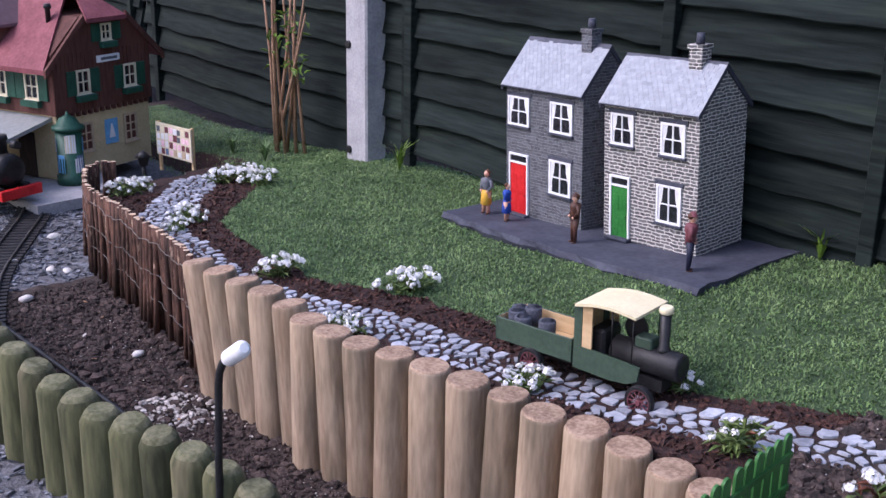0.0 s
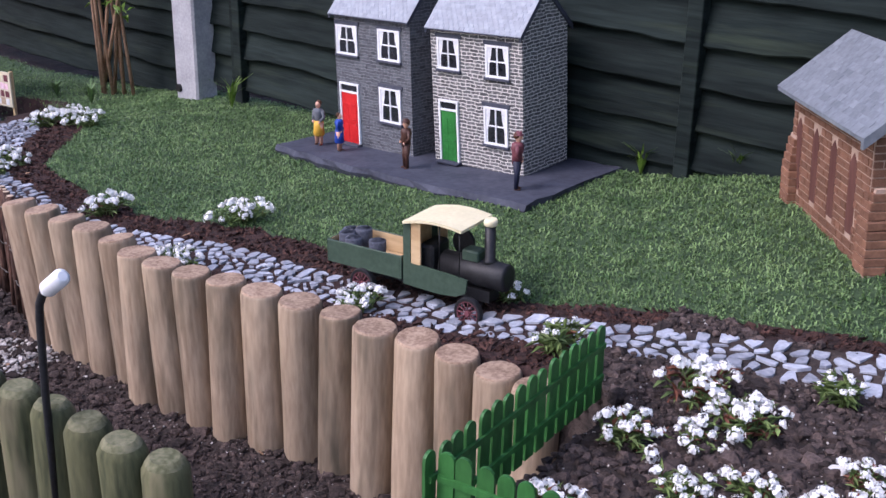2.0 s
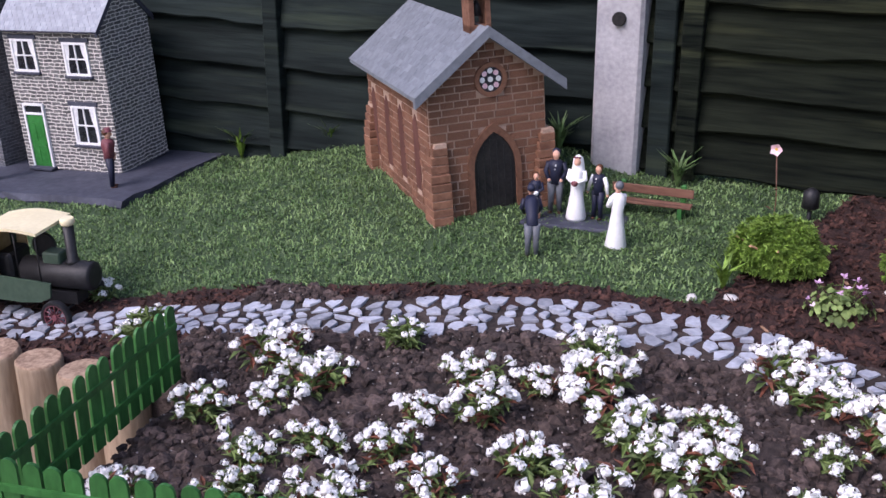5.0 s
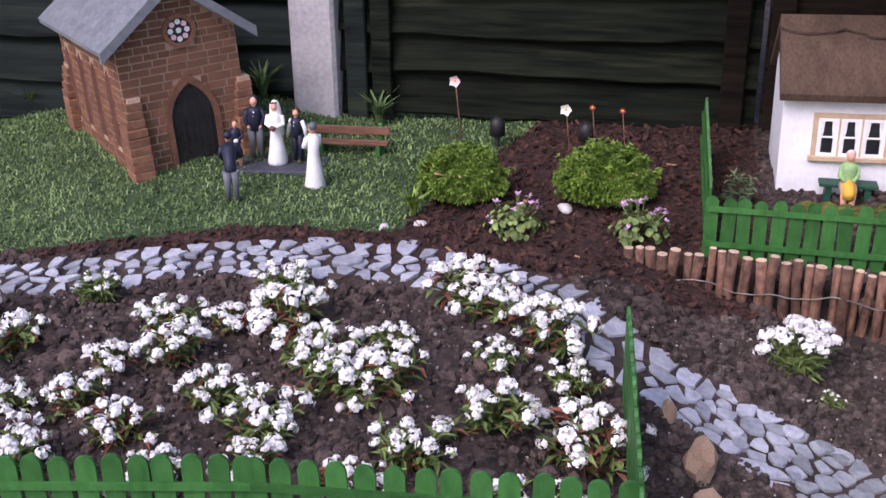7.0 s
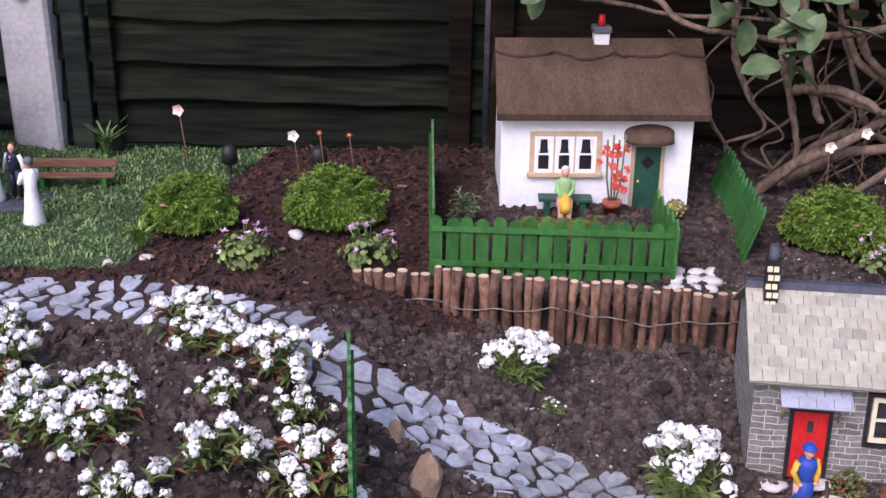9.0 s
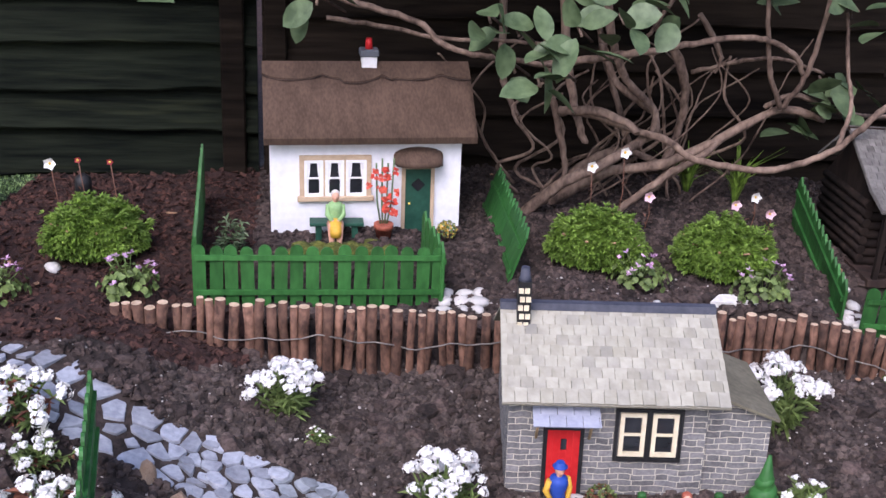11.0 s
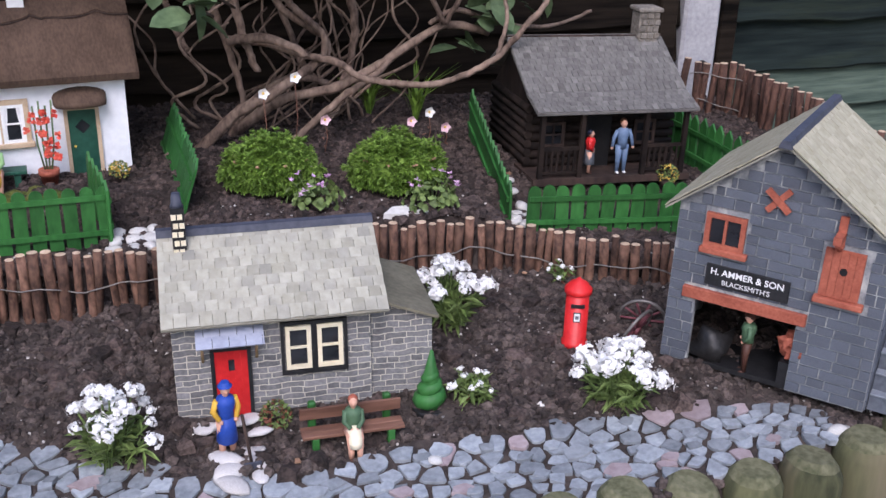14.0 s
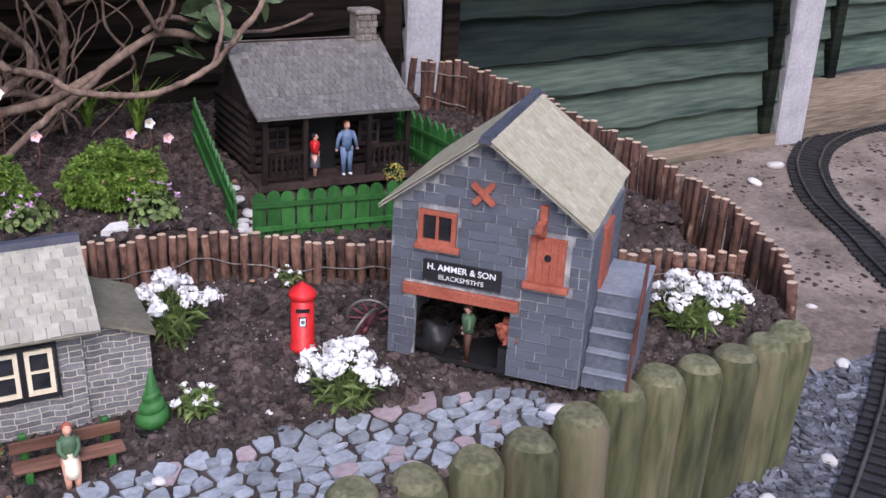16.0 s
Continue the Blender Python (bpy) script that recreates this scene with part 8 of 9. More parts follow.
# ---- steam lorry ----
def spoked_wheel(parent, x, y, z, r, w):
    wh = new("wheel")
    wh.parent = parent
    wh.matrix_basis = pose(x, y, z)
    bm = bmesh.new()
    n = 28
    prof = [(r * 0.80, -w / 2), (r * 0.97, -w / 2), (r, -w / 3), (r, w / 3), (r * 0.97, w / 2), (r * 0.80, w / 2)]
    rings = [[bm.verts.new((q * math.cos(i * math.tau / n), yy, q * math.sin(i * math.tau / n))) for i in range(n)] for q, yy in prof]
    for a, b in zip(rings, rings[1:] + rings[:1]):
        for i in range(n):
            bm.faces.new((a[i], a[(i + 1) % n], b[(i + 1) % n], b[i]))
    part("tyre", bm, BLACK, wh)
    bm = bmesh.new()
    rings = [[bm.verts.new((q * math.cos(i * math.tau / n), yy, q * math.sin(i * math.tau / n))) for i in range(n)] for q, yy in ((r * 0.72, -w * 0.42), (r * 0.82, -w * 0.42), (r * 0.82, w * 0.42), (r * 0.72, w * 0.42))]
    for a, b in zip(rings, rings[1:] + rings[:1]):
        for i in range(n):
            bm.faces.new((a[i], a[(i + 1) % n], b[(i + 1) % n], b[i]))
    part("rim", bm, P_MAROON, wh)
    for k in range(12):
        bm = bmesh.new()
        a = k * math.tau / 12
        tube(bm, [(r * 0.12 * math.cos(a), -w * 0.25, r * 0.12 * math.sin(a)), (r * 0.76 * math.cos(a), -w * 0.25, r * 0.76 * math.sin(a))], r * 0.045, 5)
        part("spoke", bm, P_MAROON, wh)
    bm = bmesh.new()
    tube(bm, [(0, -w * 0.6, 0), (0, w * 0.5, 0)], r * 0.17, 12)
    part("hub", bm, P_MAROON, wh)


def steam_lorry():
    th = thing("steam_lorry", "sage green model steam lorry with cream cab roof", "model lorry", (-1.2146, 1.4722, -0.03), 12.1, tilt=(0.6, -0.5))
    th.scale = (0.80, 0.86, 0.86)
    for x, y in ((-0.013, -0.067), (-0.013, 0.067), (-0.31, -0.056), (-0.31, 0.056)):
        spoked_wheel(th, x, y, 0.008, 0.034, 0.014)
    bm = bmesh.new()
    tube(bm, [(-0.013, -0.062, 0.008), (-0.013, 0.062, 0.008)], 0.003, 6)
    tube(bm, [(-0.31, -0.055, 0.008), (-0.31, 0.055, 0.008)], 0.003, 6)
    box(bm, (-0.36, -0.02, 0.016), (0.01, 0.02, 0.042))
    part("chassis", bm, BLACK, th)
    # load bed
    bed = new("load_bed")
    bed.parent = th
    bm = bmesh.new()
    box(bm, (-0.412, -0.052, 0.042), (-0.206, 0.052, 0.048))
    part("bed_floor", bm, WOOD_PALE, bed)
    for a, b in (((-0.412, -0.055, 0.038), (-0.206, -0.050, 0.090)), ((-0.412, 0.050, 0.038), (-0.206, 0.055, 0.090)), ((-0.416, -0.055, 0.038), (-0.412, 0.055, 0.090)), ((-0.206, -0.055, 0.038), (-0.201, 0.055, 0.090))):
        bm = bmesh.new()
        box(bm, a, b, bevel=0.0008)
        part("side_board", bm, TRUCK_GREEN, bed)
    for a, b in (((-0.411, -0.0498, 0.049), (-0.207, -0.0488, 0.089)), ((-0.411, 0.0488, 0.049), (-0.207, 0.0498, 0.089)), ((-0.4118, -0.048, 0.049), (-0.4108, 0.048, 0.089))):
        bm = bmesh.new()
        box(bm, a, b)
        part("lining", bm, WOOD_PALE, bed)
    # cab
    bm = bmesh.new()
    out = [(-0.196, 0.03), (-0.10, 0.026), (-0.055, 0.03), (-0.03, 0.042), (-0.026, 0.072), (-0.06, 0.075), (-0.196, 0.082)]
    prism(bm, out, -0.055, -0.05)
    prism(bm, out, 0.05, 0.055)
    box(bm, (-0.196, -0.05, 0.03), (-0.06, 0.05, 0.036))
    part("cab_side", bm, TRUCK_GREEN, th)
    for y in (-0.055, 0.049):
        bm = bmesh.new()
        box(bm, (-0.196, y, 0.08), (-0.176, y + 0.006, 0.169))
        part("cab_post", bm, TRUCK_GREEN, th)
        bm = bmesh.new()
        box(bm, (-0.175, y + 0.001, 0.08), (-0.150, y + 0.005, 0.171))
        part("cab_panel", bm, WOOD_PALE, th)
        bm = bmesh.new()
        tube(bm, [(-0.100, y + 0.003, 0.078), (-0.100, y + 0.003, 0.178)], 0.0015, 6)
        part("cab_rod", bm, IRON, th)
        bm = bmesh.new()
        tube(bm, [(-0.048, y + 0.003, 0.074), (-0.048, y + 0.003, 0.176)], 0.0015, 6)
        part("cab_rod", bm, IRON, th)
    bm = bmesh.new()
    box(bm, (-0.197, -0.05, 0.08), (-0.191, 0.05, 0.168))
    part("cab_back", bm, WOOD_PALE, th)
    bm = bmesh.new()
    rows = []
    for i in range(11):
        f = i / 10
        x = -0.192 + 0.155 * f
        z = 0.168 + 0.006 * f + 0.009 * math.sin(f * math.pi)
        rows.append([bm.verts.new((x, y, zz)) for y, zz in ((-0.062, z), (0.062, z), (0.062, z + 0.006), (-0.062, z + 0.006))])
    for a, b in zip(rows, rows[1:]):
        for k in range(4):
            bm.faces.new((a[k], a[(k + 1) % 4], b[(k + 1) % 4], b[k]))
    bm.faces.new(rows[0][::-1])
    bm.faces.new(rows[-1])
    part("cab_roof", bm, CREAM_ROOF, th)
    # boiler, chimney, works
    bm = bmesh.new()
    tube(bm, [(-0.12, 0, 0.075), (-0.02, 0, 0.073), (0.042, 0, 0.073), (0.046, 0, 0.073), (0.048, 0, 0.073)], [0.03, 0.03, 0.03, 0.028, 0.02], 24)
    part("boiler", bm, BLACK, th)
    bm = bmesh.new()
    tube(bm, [(-0.002, 0, 0.098), (-0.002, 0, 0.106), (-0.002, 0, 0.108), (-0.002, 0, 0.188)], [0.016, 0.014, 0.0115, 0.0115], 18)
    ch = part("chimney", bm, BLACK, th)
    bm = bmesh.new()
    tube(bm, [(-0.002, 0, 0.18), (-0.002, 0, 0.183), (-0.002, 0, 0.19), (-0.002, 0, 0.195)], [0.0125, 0.0155, 0.0155, 0.013], 18)
    part("chimney_cap", bm, CREAM_ROOF, ch)
    bm = bmesh.new()
    box(bm, (-0.065, -0.018, 0.098), (-0.022, 0.018, 0.122), bevel=0.003)
    part("cylinder_block", bm, TRUCK_GREEN, th)
    bm = bmesh.new()
    tube(bm, [(-0.09, 0.026, 0.118), (-0.09, 0.034, 0.118)], 0.028, 20)
    part("flywheel", bm, BLACK, th)
    bm = bmesh.new()
    box(bm, (-0.17, -0.035, 0.05), (-0.13, 0.035, 0.12), bevel=0.006)
    part("firebox", bm, BLACK, th)
    # sacks or tubs lying in the bed are loose
    for x, y, h in ((-0.31, -0.012, 0.036), (-0.29, 0.014, 0.04), (-0.285, -0.026, 0.034), (-0.235, -0.018, 0.036), (-0.32, 0.012, 0.034)):
        m = th.matrix_world @ Matrix.Translation((x, y, 0.049))
        bm = bmesh.new()
        tube(bm, [(0, 0, 0), (0, 0, h * 0.5), (0, 0, h - 0.002), (0, 0, h), (0, 0, h), (0, 0, h - 0.006)], [0.0155, 0.0165, 0.0165, 0.0155, 0.012, 0.0115], 14)
        ob = part("sack", bm, SACK)
        ob.matrix_world = m
        tagged(ob, "small blue grey sack of coal in the lorry bed", "sack", "sacks in the lorry")


CREAM_ROOF = mat("cream yellow paint", (0.66, 0.58, 0.36), (0.78, 0.70, 0.46), 18, 0.5, 0.15)
SACK = mat("blue grey sacking", (0.05, 0.055, 0.075), (0.11, 0.12, 0.15), 40, 0.9, 0.5)
steam_lorry()

# ---- station, platform, locomotive ----
def station():
    w, d, z1, eave, ridge = 0.489, 0.9, 0.246, 0.468, 0.695
    th = thing("model_station", "timber and cream model station with a dark red roof", "model station", (-4.1036, 1.3895, -0.2594), 114.8)
    # gable front faces -y; the long side runs back along +y, its platform side at x = 0
    bm = bmesh.new()
    box(bm, (0, 0, 0), (w, d, z1))
    part("lower_wall", bm, CREAM_WALL, th)
    bm = bmesh.new()
    prism(bm, [(-0.01, z1), (w + 0.01, z1), (w + 0.01, eave), (w * 0.72, ridge - 0.1), (w * 0.28, ridge - 0.1), (-0.01, eave)], -0.012, d)
    up = part("upper_wall", bm, BROWN_PANEL, th)
    for i in range(25):
        bm = bmesh.new()
        x = -0.008 + i * (w + 0.014) / 25
        box(bm, (x, -0.0145, z1 + 0.004), (x + 0.004, -0.011, eave))
        part("batten", bm, BROWN_PANEL, up)
    for i in range(16):
        bm = bmesh.new()
        x = i * w / 16
        box(bm, (x + 0.006, -0.016, z1 - 0.016), (x + 0.018, 0.002, z1))
        part("joist_end", bm, BROWN_PANEL, th)
    o = 0.066
    sl = (ridge - eave) / (w / 2)
    for s in (0, 1):
        xa = -o if s == 0 else w + o
        bm = bmesh.new()
        prism(bm, [(xa, eave - o * sl), (w / 2, ridge), (w / 2, ridge + 0.018), (xa, eave - o * sl + 0.018)], -0.03, d + 0.04)
        # clipped gable: the upper front corner leans back
        for v in bm.verts:
            if v.co.y < 0 and v.co.z > ridge - 0.01:
                v.co.y = 0.13
        part("roof", bm, ROOF_RED, th)
    bm = bmesh.new()
    q = 0.115
    vs = [bm.verts.new(p) for p in ((w / 2 - q * 0.9, -0.05, ridge - 0.105), (w / 2 + q * 0.9, -0.05, ridge - 0.105), (w / 2, 0.13, ridge + 0.018))]
    bm.faces.new(vs)
    vs2 = [bm.verts.new(v.co - Vector((0, 0, 0.016))) for v in vs]
    bm.faces.new(vs2[::-1])
    for i in range(3):
        bm.faces.new((vs[i], vs2[i], vs2[(i + 1) % 3], vs[(i + 1) % 3]))
    part("clipped_gable", bm, ROOF_RED, th)
    for s in (0, 1):
        xa = -o if s == 0 else w + o
        xm = w / 2 + (-1 if s == 0 else 1) * q * 0.95
        bm = bmesh.new()
        prism(bm, [(xa, eave - o * sl - 0.012), (xm, ridge - 0.115), (xm, ridge - 0.09), (xa, eave - o * sl + 0.016)], -0.042, -0.03)
        part("bargeboard", bm, BROWN_PANEL, th)
    # openings of the gable
    for x, z, ww, wh, m in ((0.100, 0.310, 0.068, 0.092, CREAM), (0.344, 0.306, 0.070, 0.090, CREAM), (0.240, 0.497, 0.055, 0.066, CREAM)):
        win = sash(th, x, z, ww, wh, m, -0.0125, False, (1, 1), CREAM, 0.006, 0.008)
        for k in (-1, 1):
            bm = bmesh.new()
            xs = x - 0.048 if k < 0 else x + ww + 0.004
            box(bm, (xs, -0.02, z), (xs + 0.044, -0.0145, z + wh), bevel=0.001)
            part("shutter", bm, DEEP_GREEN, th)
        bm = bmesh.new()
        box(bm, (x - 0.012, -0.04, z - 0.026), (x + ww + 0.012, -0.014, z - 0.002), bevel=0.003)
        part("window_box", bm, DEEP_GREEN, th)
    for x in (0.103, 0.342):
        sash(th, x, 0.086, 0.072, 0.112, TAN_TRIM, -0.0005, False, (1, 2), TAN_TRIM, 0.006, 0.009, BROWN_PANEL)
    bm = bmesh.new()
    box(bm, (0.210, -0.022, 0.418), (0.325, -0.014, 0.444))
    sg = part("name_board", bm, WHITE, th, "white station name board")
    bm = bmesh.new()
    box(bm, (0.225, -0.0235, 0.426), (0.31, -0.0215, 0.436))
    part("lettering_bar", bm, P_GREY, sg)
    bm = bmesh.new()
    box(bm, (0.240, -0.004, 0.094), (0.307, 0.0, 0.191))
    ps = part("poster", bm, P_SKY, th, "blue poster with a white figure shape")
    bm = bmesh.new()
    prism(bm, [(0.258, 0.118), (0.29, 0.118), (0.277, 0.172), (0.27, 0.172)], -0.0055, -0.0038)
    part("poster_shape", bm, WHITE, ps)
    # platform side: canopy, doors, upper windows, dormer, chimney
    bm = bmesh.new()
    vs = [bm.verts.new(p) for p in ((0.0, 0.02, 0.225), (0.0, d, 0.225), (-0.26, d, 0.17), (-0.26, 0.02, 0.17))]
    vs2 = [bm.verts.new(v.co + Vector((0, 0, 0.014))) for v in vs]
    bm.faces.new(vs)
    bm.faces.new(vs2[::-1])
    for i in range(4):
        bm.faces.new((vs[i], vs2[i], vs2[(i + 1) % 4], vs[(i + 1) % 4]))
    cn = part("canopy", bm, P_CANOPY, th, "grey felt platform canopy")
    for y in (0.06, 0.45, 0.84):
        bm = bmesh.new()
        tube(bm, [(-0.245, y, 0.0), (-0.245, y, 0.17)], 0.007, 8)
        part("canopy_post", bm, WOOD_BROWN, cn)
    for y in (0.12, 0.32, 0.55, 0.75):
        bm = bmesh.new()
        box(bm, (-0.004, y, 0.0), (0.002, y + 0.085, 0.17))
        part("platform_door", bm, WOOD_BROWN, th)
    side = Matrix.Rotation(-math.pi / 2, 4, "Z")
    for i in range(5):
        yy = 0.06 + i * 0.165
        wn2 = sash(th, 0, 0, 0.07, 0.1, CREAM, 0, False, (1, 1), CREAM, 0.006, 0.008)
        wn2.matrix_basis = Matrix.Translation((-0.0105, yy + 0.07, 0.3)) @ side
        for k in (-0.046, 0.072):
            bm = bmesh.new()
            box(bm, (-0.017, yy + k, 0.3), (-0.0108, yy + k + 0.044, 0.4))
            part("shutter", bm, DEEP_GREEN, th)
        bm = bmesh.new()
        box(bm, (-0.034, yy - 0.01, 0.275), (-0.011, yy + 0.08, 0.298))
        part("window_box", bm, DEEP_GREEN, th)
    dm = new("dormer")
    dm.parent = th
    bm = bmesh.new()
    box(bm, (-0.02, 0.26, 0.46), (0.13, 0.42, 0.57))
    part("dormer_wall", bm, BROWN_PANEL, dm)
    bm = bmesh.new()
    for k in (0, 1):
        yy = 0.34 + (-0.1 if k == 0 else 0.1)
        vs = [bm.verts.new(p) for p in ((-0.04, yy, 0.55), (0.17, yy, 0.55), (0.2, 0.34, 0.645), (-0.03, 0.34, 0.645))]
        bm.faces.new(vs)
        vs2 = [bm.verts.new(v.co + Vector((0, 0, 0.012))) for v in vs]
        bm.faces.new(vs2)
        for i in range(4):
            bm.faces.new((vs[i], vs2[i], vs2[(i + 1) % 4], vs[(i + 1) % 4]))
    part("dormer_roof", bm, P_DORMER, dm)
    for k in (0.27, 0.37):
        bm = bmesh.new()
        box(bm, (-0.027, k, 0.475), (-0.02, k + 0.042, 0.56))
        part("shutter", bm, DEEP_GREEN, dm)
    bm = bmesh.new()
    box(bm, (w * 0.42, 0.2, ridge - 0.06), (w * 0.42 + 0.055, 0.26, ridge + 0.14), bevel=0.003)
    part("chimney", bm, WHITE_WALL, th)
    bm = bmesh.new()
    tube(bm, [(0.1, 0.1, 0.56), (0.1, 0.1, 0.62), (0.1, 0.1, 0.625), (0.1, 0.1, 0.64)], [0.01, 0.01, 0.016, 0.012], 10)
    part("flue", bm, IRON, th)


P_SKY = plain("sky blue print", (0.16, 0.40, 0.66))
P_CANOPY = plain("grey roofing felt", (0.24, 0.25, 0.24), 0.9)
P_DORMER = plain("dull plum tile", (0.16, 0.10, 0.11), 0.8)
station()

bm = bmesh.new()
prism(bm, [(-3.83, 1.21), (-3.86, 1.41), (-4.0, 1.55), (-5.6, 2.15), (-5.75, 1.75), (-4.2, 1.16)], 0, 0.04)
bmesh.ops.transform(bm, matrix=Matrix(((1, 0, 0, 0), (0, 0, 1, 0), (0, -1, 0, -0.265), (0, 0, 0, 1))), verts=bm.verts)
tagged(part("platform", bm, CONCRETE), "pale concrete station platform", "platform", kind="structure")

th = thing("advertising_column", "round green advertising column pasted with posters", "advertising column", (-4.07, 1.42, -0.262))
bm = bmesh.new()
tube(bm, [(0, 0, 0), (0, 0, 0.03), (0, 0, 0.032), (0, 0, 0.2)], [0.054, 0.054, 0.048, 0.048], 24)
part("drum", bm, DEEP_GREEN, th)
bm = bmesh.new()
tube(bm, [(0, 0, 0.2), (0, 0, 0.203), (0, 0, 0.215), (0, 0, 0.218), (0, 0, 0.245), (0, 0, 0.255), (0, 0, 0.27)], [0.05, 0.058, 0.058, 0.045, 0.03, 0.008, 0.003], 24)
part("cap", bm, DEEP_GREEN, th)
g = random.Random(4)
for k in range(16):
    bm = bmesh.new()
    a0, z0, da, dz = k * 0.8, 0.045 + 0.075 * (k % 2), 0.7, g.uniform(0.05, 0.07)
    vs = [bm.verts.new((q * math.cos(a), q * math.sin(a), z)) for z in (z0, z0 + dz) for q in (0.0492,) for a in (a0, a0 + da / 3, a0 + da * 2 / 3, a0 + da)]
    for i in range(3):
        bm.faces.new((vs[i], vs[i + 1], vs[i + 5], vs[i + 4]))
    part("bill", bm, (WHITE, P_SKY, CREAM, P_DENIM, DEEP_GREEN)[k % 5], th)

th = thing("hoarding", "wooden hoarding pasted with small coloured posters", "hoarding", (-4.0, 1.73, -0.22), 12)
th.scale = (0.72, 0.72, 0.78)
bm = bmesh.new()
box(bm, (0, 0, 0.055), (0.3, 0.008, 0.215), bevel=0.001)
part("board", bm, CREAM, th)
for x in (0.004, 0.288):
    bm = bmesh.new()
    box(bm, (x, 0.008, -0.03), (x + 0.014, 0.022, 0.22))
    part("post", bm, WOOD_PALE, th)
for r in range(4):
    for c in range(8):
        bm = bmesh.new()
        x, z = 0.012 + c * 0.035, 0.064 + r * 0.036
        box(bm, (x, -0.0022, z), (x + g.uniform(0.022, 0.032), 0.0, z + g.uniform(0.025, 0.033)))
        part("bill", bm, g.choice((CREAM, PINK, P_GREY, WHITE, WHITE, P_MAROON, P_DENIM, PINK, TAN_TRIM)), th)


def locomotive():
    th = thing("steam_locomotive", "black model tank locomotive with a red buffer beam", "model locomotive", (-3.86, 1.175, -0.285), 22)
    # front faces +x
    bm = bmesh.new()
    box(bm, (-0.02, -0.085, 0.05), (0.0, 0.085, 0.085), bevel=0.002)
    part("buffer_beam", bm, RED, th)
    bm = bmesh.new()
    box(bm, (-0.5, -0.075, 0.045), (-0.02, 0.075, 0.065))
    part("frame", bm, BLACK, th)
    bm = bmesh.new()
    tube(bm, [(-0.45, 0, 0.14), (-0.06, 0, 0.14), (-0.04, 0, 0.14), (-0.035, 0, 0.14)], [0.058, 0.058, 0.052, 0.03], 24)
    part("boiler", bm, IRON, th)
    bm = bmesh.new()
    for s in (-1, 1):
        box(bm, (-0.42, s * 0.05 - 0.022, 0.07), (-0.14, s * 0.05 + 0.022, 0.19), bevel=0.008)
    part("side_tank", bm, IRON, th)
    bm = bmesh.new()
    tube(bm, [(-0.09, 0, 0.19), (-0.09, 0, 0.24), (-0.09, 0, 0.245), (-0.09, 0, 0.26)], [0.02, 0.02, 0.025, 0.022], 16)
    part("funnel", bm, IRON, th)
    bm = bmesh.new()
    ball(bm, (-0.22, 0, 0.2), (0.03, 0.03, 0.04))
    part("dome", bm, IRON, th)
    bm = bmesh.new()
    box(bm, (-0.5, -0.08, 0.065), (-0.4, 0.08, 0.25))
    box(bm, (-0.52, -0.09, 0.25), (-0.38, 0.09, 0.26), bevel=0.003)
    part("cab", bm, IRON, th)
    bm = bmesh.new()
    tube(bm, [(-0.03, 0, 0.235), (0.0, 0, 0.235)], 0.014, 12)
    part("headlamp", bm, IRON, th)
    for s in (-1, 1):
        for x in (-0.1, -0.2, -0.32):
            bm = bmesh.new()
            tube(bm, [(x, s * 0.03, 0.045), (x, s * 0.042, 0.045)], 0.032, 18)
            part("wheel", bm, BLACK, th)
        bm = bmesh.new()
        box(bm, (-0.09, s * 0.055 - 0.014, 0.05), (-0.04, s * 0.055 + 0.014, 0.085), bevel=0.003)
        part("cylinder", bm, IRON, th)


locomotive()
RAIL = mat("dull rail metal", (0.05, 0.045, 0.042), (0.12, 0.11, 0.10), 30, 0.5, 0.2, metal=0.5)
SLEEPER = mat("black plastic sleeper", (0.010, 0.010, 0.011), (0.03, 0.028, 0.028), 30, 0.7, 0.3, spread=0.2)


def track(label, line, z, gauge, slp, pitch, tube_n=4):
    """Two rails on separate sleepers along a smooth line."""
    th = thing("model_track", label, "railway track", (line[0][0], line[0][1], z), kind="structure")
    o = Vector((line[0][0], line[0][1], z))
    pts = []
    n = len(line)
    P = [Vector((*p, z)) for p in line]
    for i in range(n - 1):
        p0, p1, p2, p3 = P[max(i - 1, 0)], P[i], P[i + 1], P[min(i + 2, n - 1)]
        for k in range(10):
            t = k / 10
            pts.append(0.5 * (2 * p1 + (p2 - p0) * t + (2 * p0 - 5 * p1 + 4 * p2 - p3) * t * t + (3 * p1 - p0 - 3 * p2 + p3) * t ** 3))
    pts.append(P[-1])
    ln = [0.0]
    for a, b in zip(pts, pts[1:]):
        ln.append(ln[-1] + (b - a).length)
    bm = bmesh.new()
    box(bm, (-pitch * 0.3, -slp / 2, 0), (pitch * 0.3, slp / 2, 0.009), bevel=0.001)
    me = bpy.data.meshes.new("sleeper")
    bm.to_mesh(me)
    bm.free()
    me.materials.append(SLEEPER)
    s, sides = 0.0, ([], [])
    while s < ln[-1]:
        i = min(max(0, int(np.searchsorted(ln, s)) - 1), len(pts) - 2)
        f = (s - ln[i]) / max(1e-6, ln[i + 1] - ln[i])
        p, d = pts[i].lerp(pts[i + 1], f), (pts[i + 1] - pts[i]).normalized()
        ob = new("sleeper", me)
        ob.parent = th
        ob.matrix_basis = Matrix.Translation(p - o) @ Matrix.Rotation(math.atan2(d.y, d.x), 4, "Z")
        for k, q in ((0, -1), (1, 1)):
            sides[k].append(p - o + Vector((-d.y, d.x, 0)) * q * gauge / 2 + Vector((0, 0, 0.013)))
        s += pitch
    for line2 in sides:
        bm = bmesh.new()
        tube(bm, line2, 0.004, 6)
        part("rail", bm, RAIL, th)


